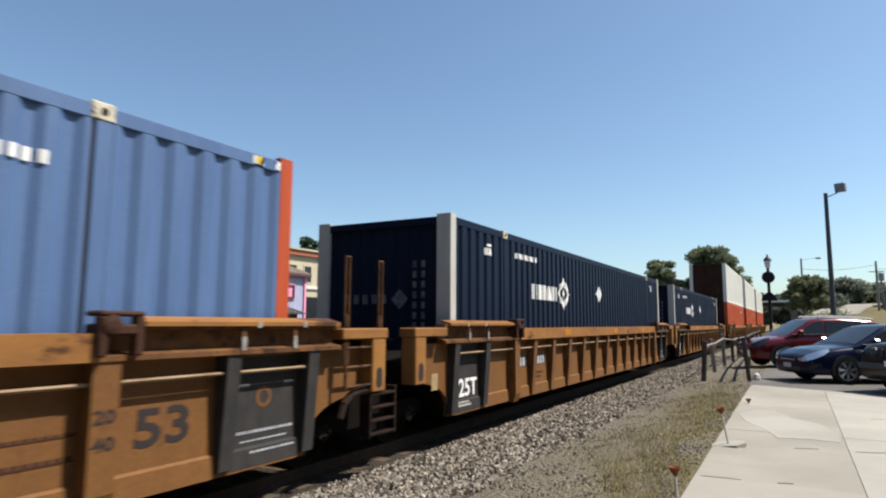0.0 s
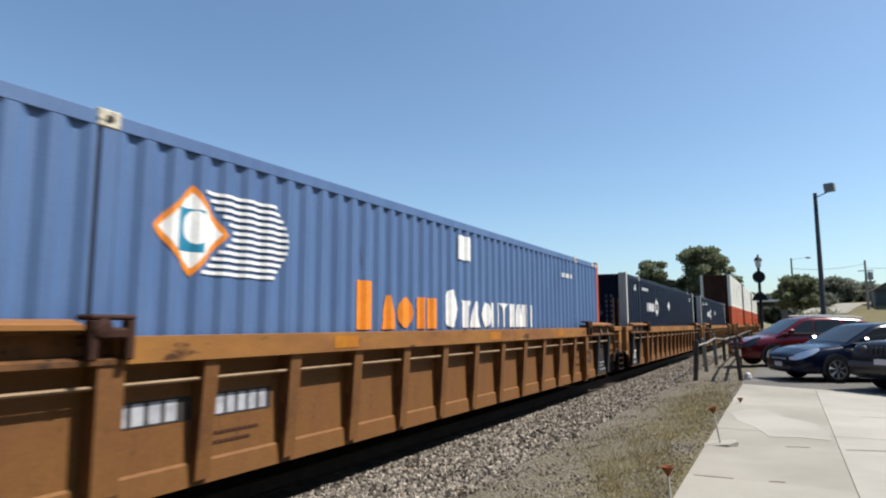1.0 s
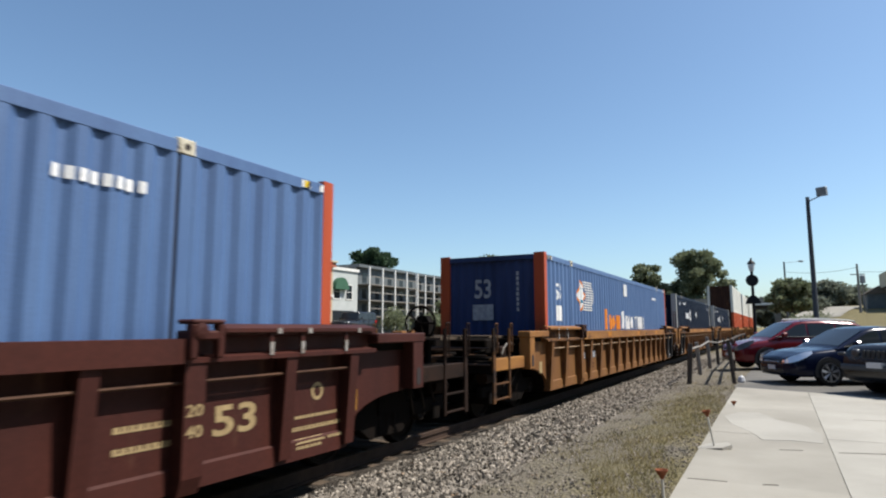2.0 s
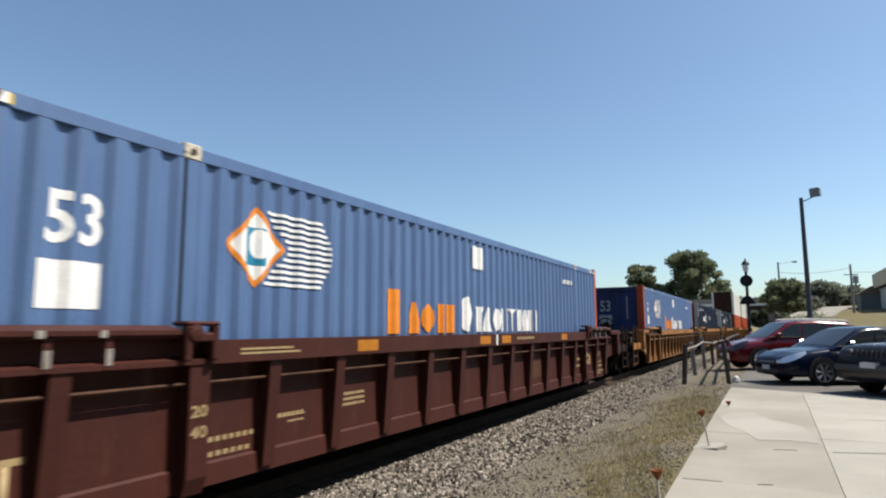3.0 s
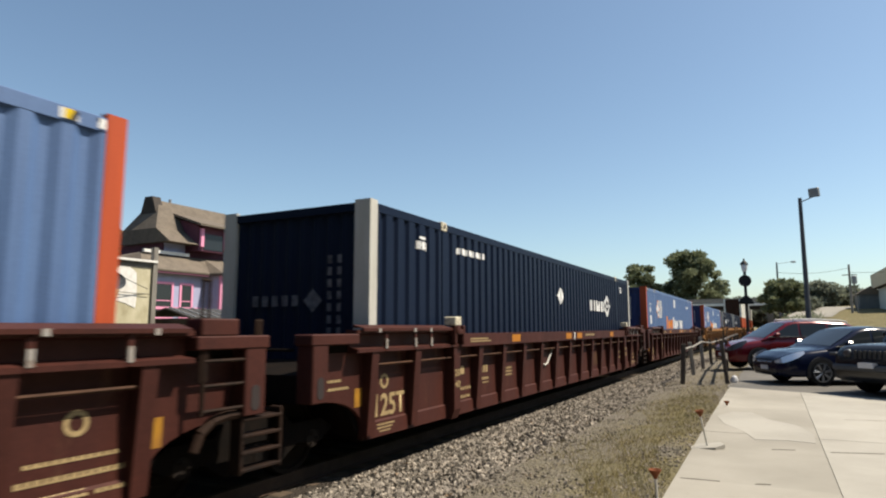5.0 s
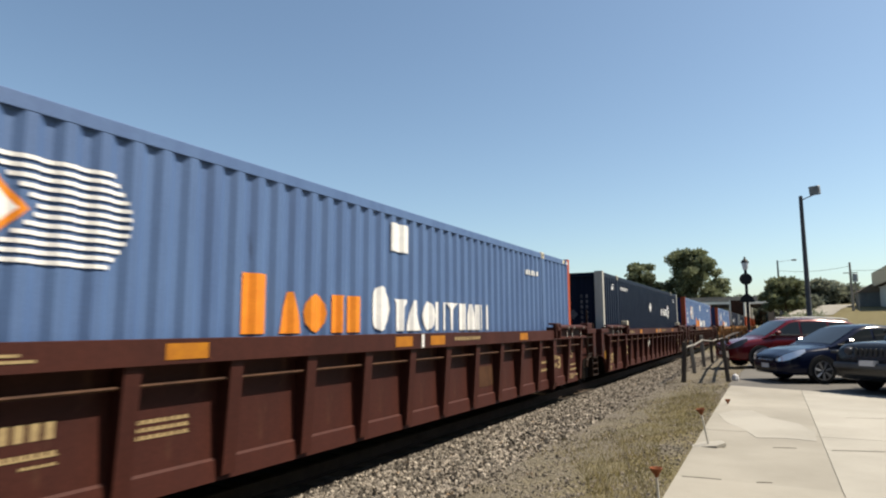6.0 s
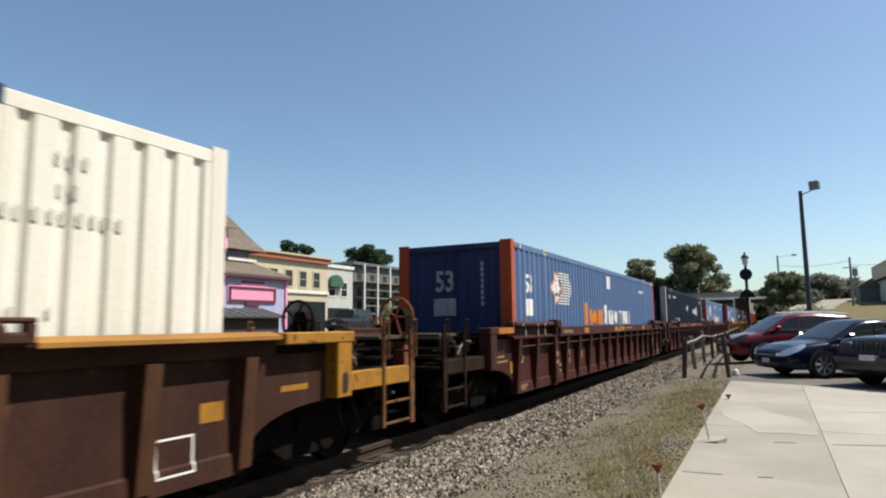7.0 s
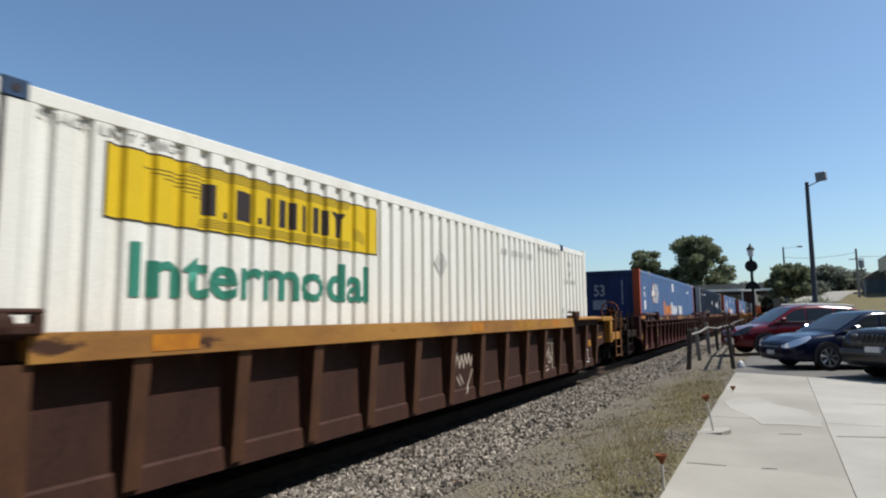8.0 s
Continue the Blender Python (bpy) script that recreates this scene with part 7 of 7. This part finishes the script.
boxes("deck", [(-34, 1.5, 154.0, 163, 6.35, 6.9)], "wood_grey", bridge)
boxes("girder", [(-34, 1.5, 154.6, 162, 5.75, 6.35)], "shed_wall", bridge)
for x in (-12.5, -0.5):
    boxes("abutment", [(x - 0.6, x + 0.6, 154.4, 162, -0.5, 5.75)], "wood_grey", bridge)

# pale road climbing the slope
bm = bmesh.new()
edge = [(3.5, 118), (6, 140), (10, 165), (17, 192), (30, 210)]
l = [bm.verts.new((x - 2.5, y, far_ground(x, y) + 0.12)) for x, y in edge]
r_ = [bm.verts.new((x + 2.5 + 0.02 * y, y, far_ground(x + 4, y) + 0.12)) for x, y in edge]
for i in range(len(edge) - 1):
    bm.faces.new((l[i], r_[i], r_[i + 1], l[i + 1]))
tagged(part("road", bm, "concrete"), "pale road climbing the slope", "road", kind="structure")

# ---------------------------------------------------------------- trees


def leaf_cloud(name, blobs, count, size, mat, parent, seed, flat=0.0):
    """Many small leaf sprays over uneven blobs (centre, radii)."""
    rg = np.random.default_rng(seed)
    V, F = [], []
    vol = np.array([b[1][0] * b[1][1] * b[1][2] for b in blobs]) ** 0.67
    pick = rg.choice(len(blobs), count, p=vol / vol.sum())
    for k in pick:
        c, rad = blobs[k]
        d = rg.normal(0, 1, 3)
        d /= np.linalg.norm(d)
        rr = rg.uniform(0.35, 1.15)
        p = np.array(c) + d * np.array(rad) * rr
        s = size * rg.uniform(0.6, 1.4)
        u, w = rg.normal(0, 1, 3), rg.normal(0, 1, 3)
        u /= np.linalg.norm(u)
        w -= u * (w @ u)
        w /= np.linalg.norm(w)
        n = len(V)
        V += [tuple(p + u * s), tuple(p + w * s * 0.5), tuple(p - u * s), tuple(p - w * s * 0.5)]
        F.append((n, n + 1, n + 2, n + 3))
    me = bpy.data.meshes.new(name)
    me.from_pydata(V, [], F)
    me.materials.append(M[mat])
    ob = new(name, me)
    ob.parent = parent
    return ob


def tree(x, y, z0, h, spread, seed, label, mat="leaf", leaves=5000, size=0.22):
    t = thing("tree", label, "tree", "", pose(x, y, z0))
    rg = random.Random(seed)
    bm = bmesh.new()
    tube(bm, (0, 0, -0.3), (0.1, 0, h * 0.45), 0.035 * h, 0.022 * h, 9)
    tube(bm, (0.1, 0, h * 0.45), (0, 0.1, h * 0.85), 0.022 * h, 0.006 * h, 8)
    blobs = []
    for i in range(60):
        a = rg.uniform(0, 6.28)
        zc = h * rg.uniform(0.34, 0.93)
        k = math.sqrt(max(0.05, 1 - ((zc / h - 0.56) / 0.42) ** 2))
        r = spread * rg.uniform(0.25, 0.95) * k
        c = (r * math.cos(a), r * math.sin(a), zc)
        q = spread * rg.uniform(0.14, 0.27)
        blobs.append((c, (q, q, q * rg.uniform(0.55, 0.85))))
        if i % 5 == 0:
            tube(bm, (0.1, 0, h * rg.uniform(0.28, 0.5)), c, 0.009 * h, 0.003 * h, 6)
    blobs.append(((0, 0, h * 0.60), (spread * 0.45, spread * 0.45, h * 0.16)))
    part("trunk", bm, "bark", t)
    leaf_cloud("crown", blobs, leaves, size, mat, t, seed)
    return t


for mname in ("leaf", "leaf_far", "leaf_fir"):
    leafy(M[mname])
    island_random(M[mname], 0.35)
tree(-18.3, 175.5, -0.3, 22.6, 8.6, 1, "large leafy tree beyond the bridge", leaves=15000, size=0.46)
tree(-29.6, 172, -0.3, 19.2, 6.4, 2, "rounded leafy tree beyond the bridge", leaves=9000, size=0.44)
tree(-23, 180, -0.3, 15.3, 4.7, 3, "small leafy tree between two larger ones", leaves=5000, size=0.44)
tree(1.6, 113, far_ground(1.6, 113), 7.7, 3.4, 4, "dark leafy tree at the foot of the slope", leaves=7000, size=0.3)
tree(-55.0, 36.2, -0.3, 12.2, 3.1, 6, "dark bushy tree behind the low building", "leaf_fir", 9000, 0.26)
tree(-54.5, 39.4, -0.3, 11.3, 2.4, 7, "leafy tree behind the low building", leaves=5000, size=0.28)
tree(-53.8, 61.5, -0.3, 13.2, 3.6, 8, "leafy tree behind the shop row", "leaf_fir", leaves=9000, size=0.28)
tree(-46.5, 66.0, -0.3, 12.6, 4.2, 9, "rounded leafy tree behind the shop row", "leaf_fir", leaves=10000, size=0.28)
tree(-37.5, 84, -0.3, 12.6, 4.6, 10, "tall leafy tree beyond the porches", leaves=7000, size=0.3)
tree(-33.2, 88, -0.3, 12.4, 4.0, 11, "tall leafy tree beyond the porches", leaves=6000, size=0.3)
tree(-36.0, 70, -0.3, 6.6, 2.6, 12, "low leafy tree in front of the porches", leaves=5000, size=0.22)
for i, (x, y, h, s) in enumerate(((3.5, 176, 10.5, 6), (9, 178, 11.8, 7), (14, 186, 11, 7), (20, 200, 9.5, 7), (27, 212, 8.5, 7), (4.8, 150, 7.0, 4), (-3, 190, 9, 6), (-11, 196, 10, 7), (-20, 192, 10, 7), (-28, 185, 10, 6), (-1, 172, 8, 4))):
    z = far_ground(x, y)
    tree(x, y, z - 1.5, max(h - z + 2.0, 5.0), s, 40 + i, "distant tree on the wooded slope", "leaf_far", 5000, 0.5)


def shrub(x, y, z0, r, h, seed, label, mat="leaf"):
    t = thing("shrub", label, "shrub", "", pose(x, y, z0))
    rg = random.Random(seed)
    blobs = [((rg.uniform(-r, r) * 0.6, rg.uniform(-r, r) * 0.6, h * rg.uniform(0.3, 0.6)), (r * 0.55, r * 0.55, h * 0.4)) for _ in range(6)]
    bm = bmesh.new()
    for c, _ in blobs:
        tube(bm, (0, 0, -0.1), c, 0.03, 0.01, 5)
    part("stems", bm, "bark", t)
    leaf_cloud("leaves", blobs, 1500, 0.12, mat, t, seed)


shrub(-20.8, 12.6, 0.9, 0.8, 1.2, 61, "weedy green shrub against the stucco wall")
shrub(-20.9, 13.9, 0.9, 0.6, 0.9, 62, "weedy green shrub against the stucco wall")
shrub(-33.0, 52, 0.9, 1.6, 2.9, 63, "green shrub beside the street")
shrub(-32.0, 57, 0.9, 2.2, 2.6, 64, "green shrub beside the street")
shrub(-31.0, 63, 0.9, 2.4, 2.4, 65, "green shrub beside the street")
shrub(1.2, 66, 0.15, 1.5, 2.6, 66, "yellow-green shrub at the end of the lot")
shrub(2.2, 74, 0.3, 1.8, 2.8, 67, "yellow-green shrub at the end of the lot")
shrub(3.6, 86, 0.8, 2.2, 3.0, 68, "dense shrub below the slope")
parked_car("white car parked beside the blue sedan", "car_white", at_wheel(4.3, 20.6, 212, 4.7, 1.85), 4.7, 1.85, 1.62, "suv")

# ---------------------------------------------------------------- unseen banks added behind the camera to block low sky light


def sky_screen(name, points, height, seed):
    """An unseen lumpy dark bank along a line, added to cut the fill light."""
    rg = random.Random(seed)
    bm = bmesh.new()
    rows_ = []
    for (xa, ya), (xb, yb) in zip(points, points[1:]):
        n = max(2, int(math.hypot(xb - xa, yb - ya) / 2.5))
        for i in range(n):
            f = i / n
            x, y = xa + (xb - xa) * f, ya + (yb - ya) * f
            top = height * rg.uniform(0.8, 1.1)
            rows_.append([bm.verts.new((x + rg.uniform(-1, 1), y + rg.uniform(-1, 1), -1 + (top + 1) * k / 6)) for k in range(7)])
    for a, b in zip(rows_, rows_[1:]):
        for k in range(6):
            bm.faces.new((a[k], b[k], b[k + 1], a[k + 1]))
    tagged(part(name, bm, "leaf_fir"), "unseen dark bank added to block low sky light", "trees", kind="structure")


sky_screen("backdrop_south", [(-2.0, -20), (32, -20), (36, 45)], 20, 71)
sky_screen("backdrop_west", [(-10, -20), (-50, -20), (-75, 10)], 20, 72)
motions()
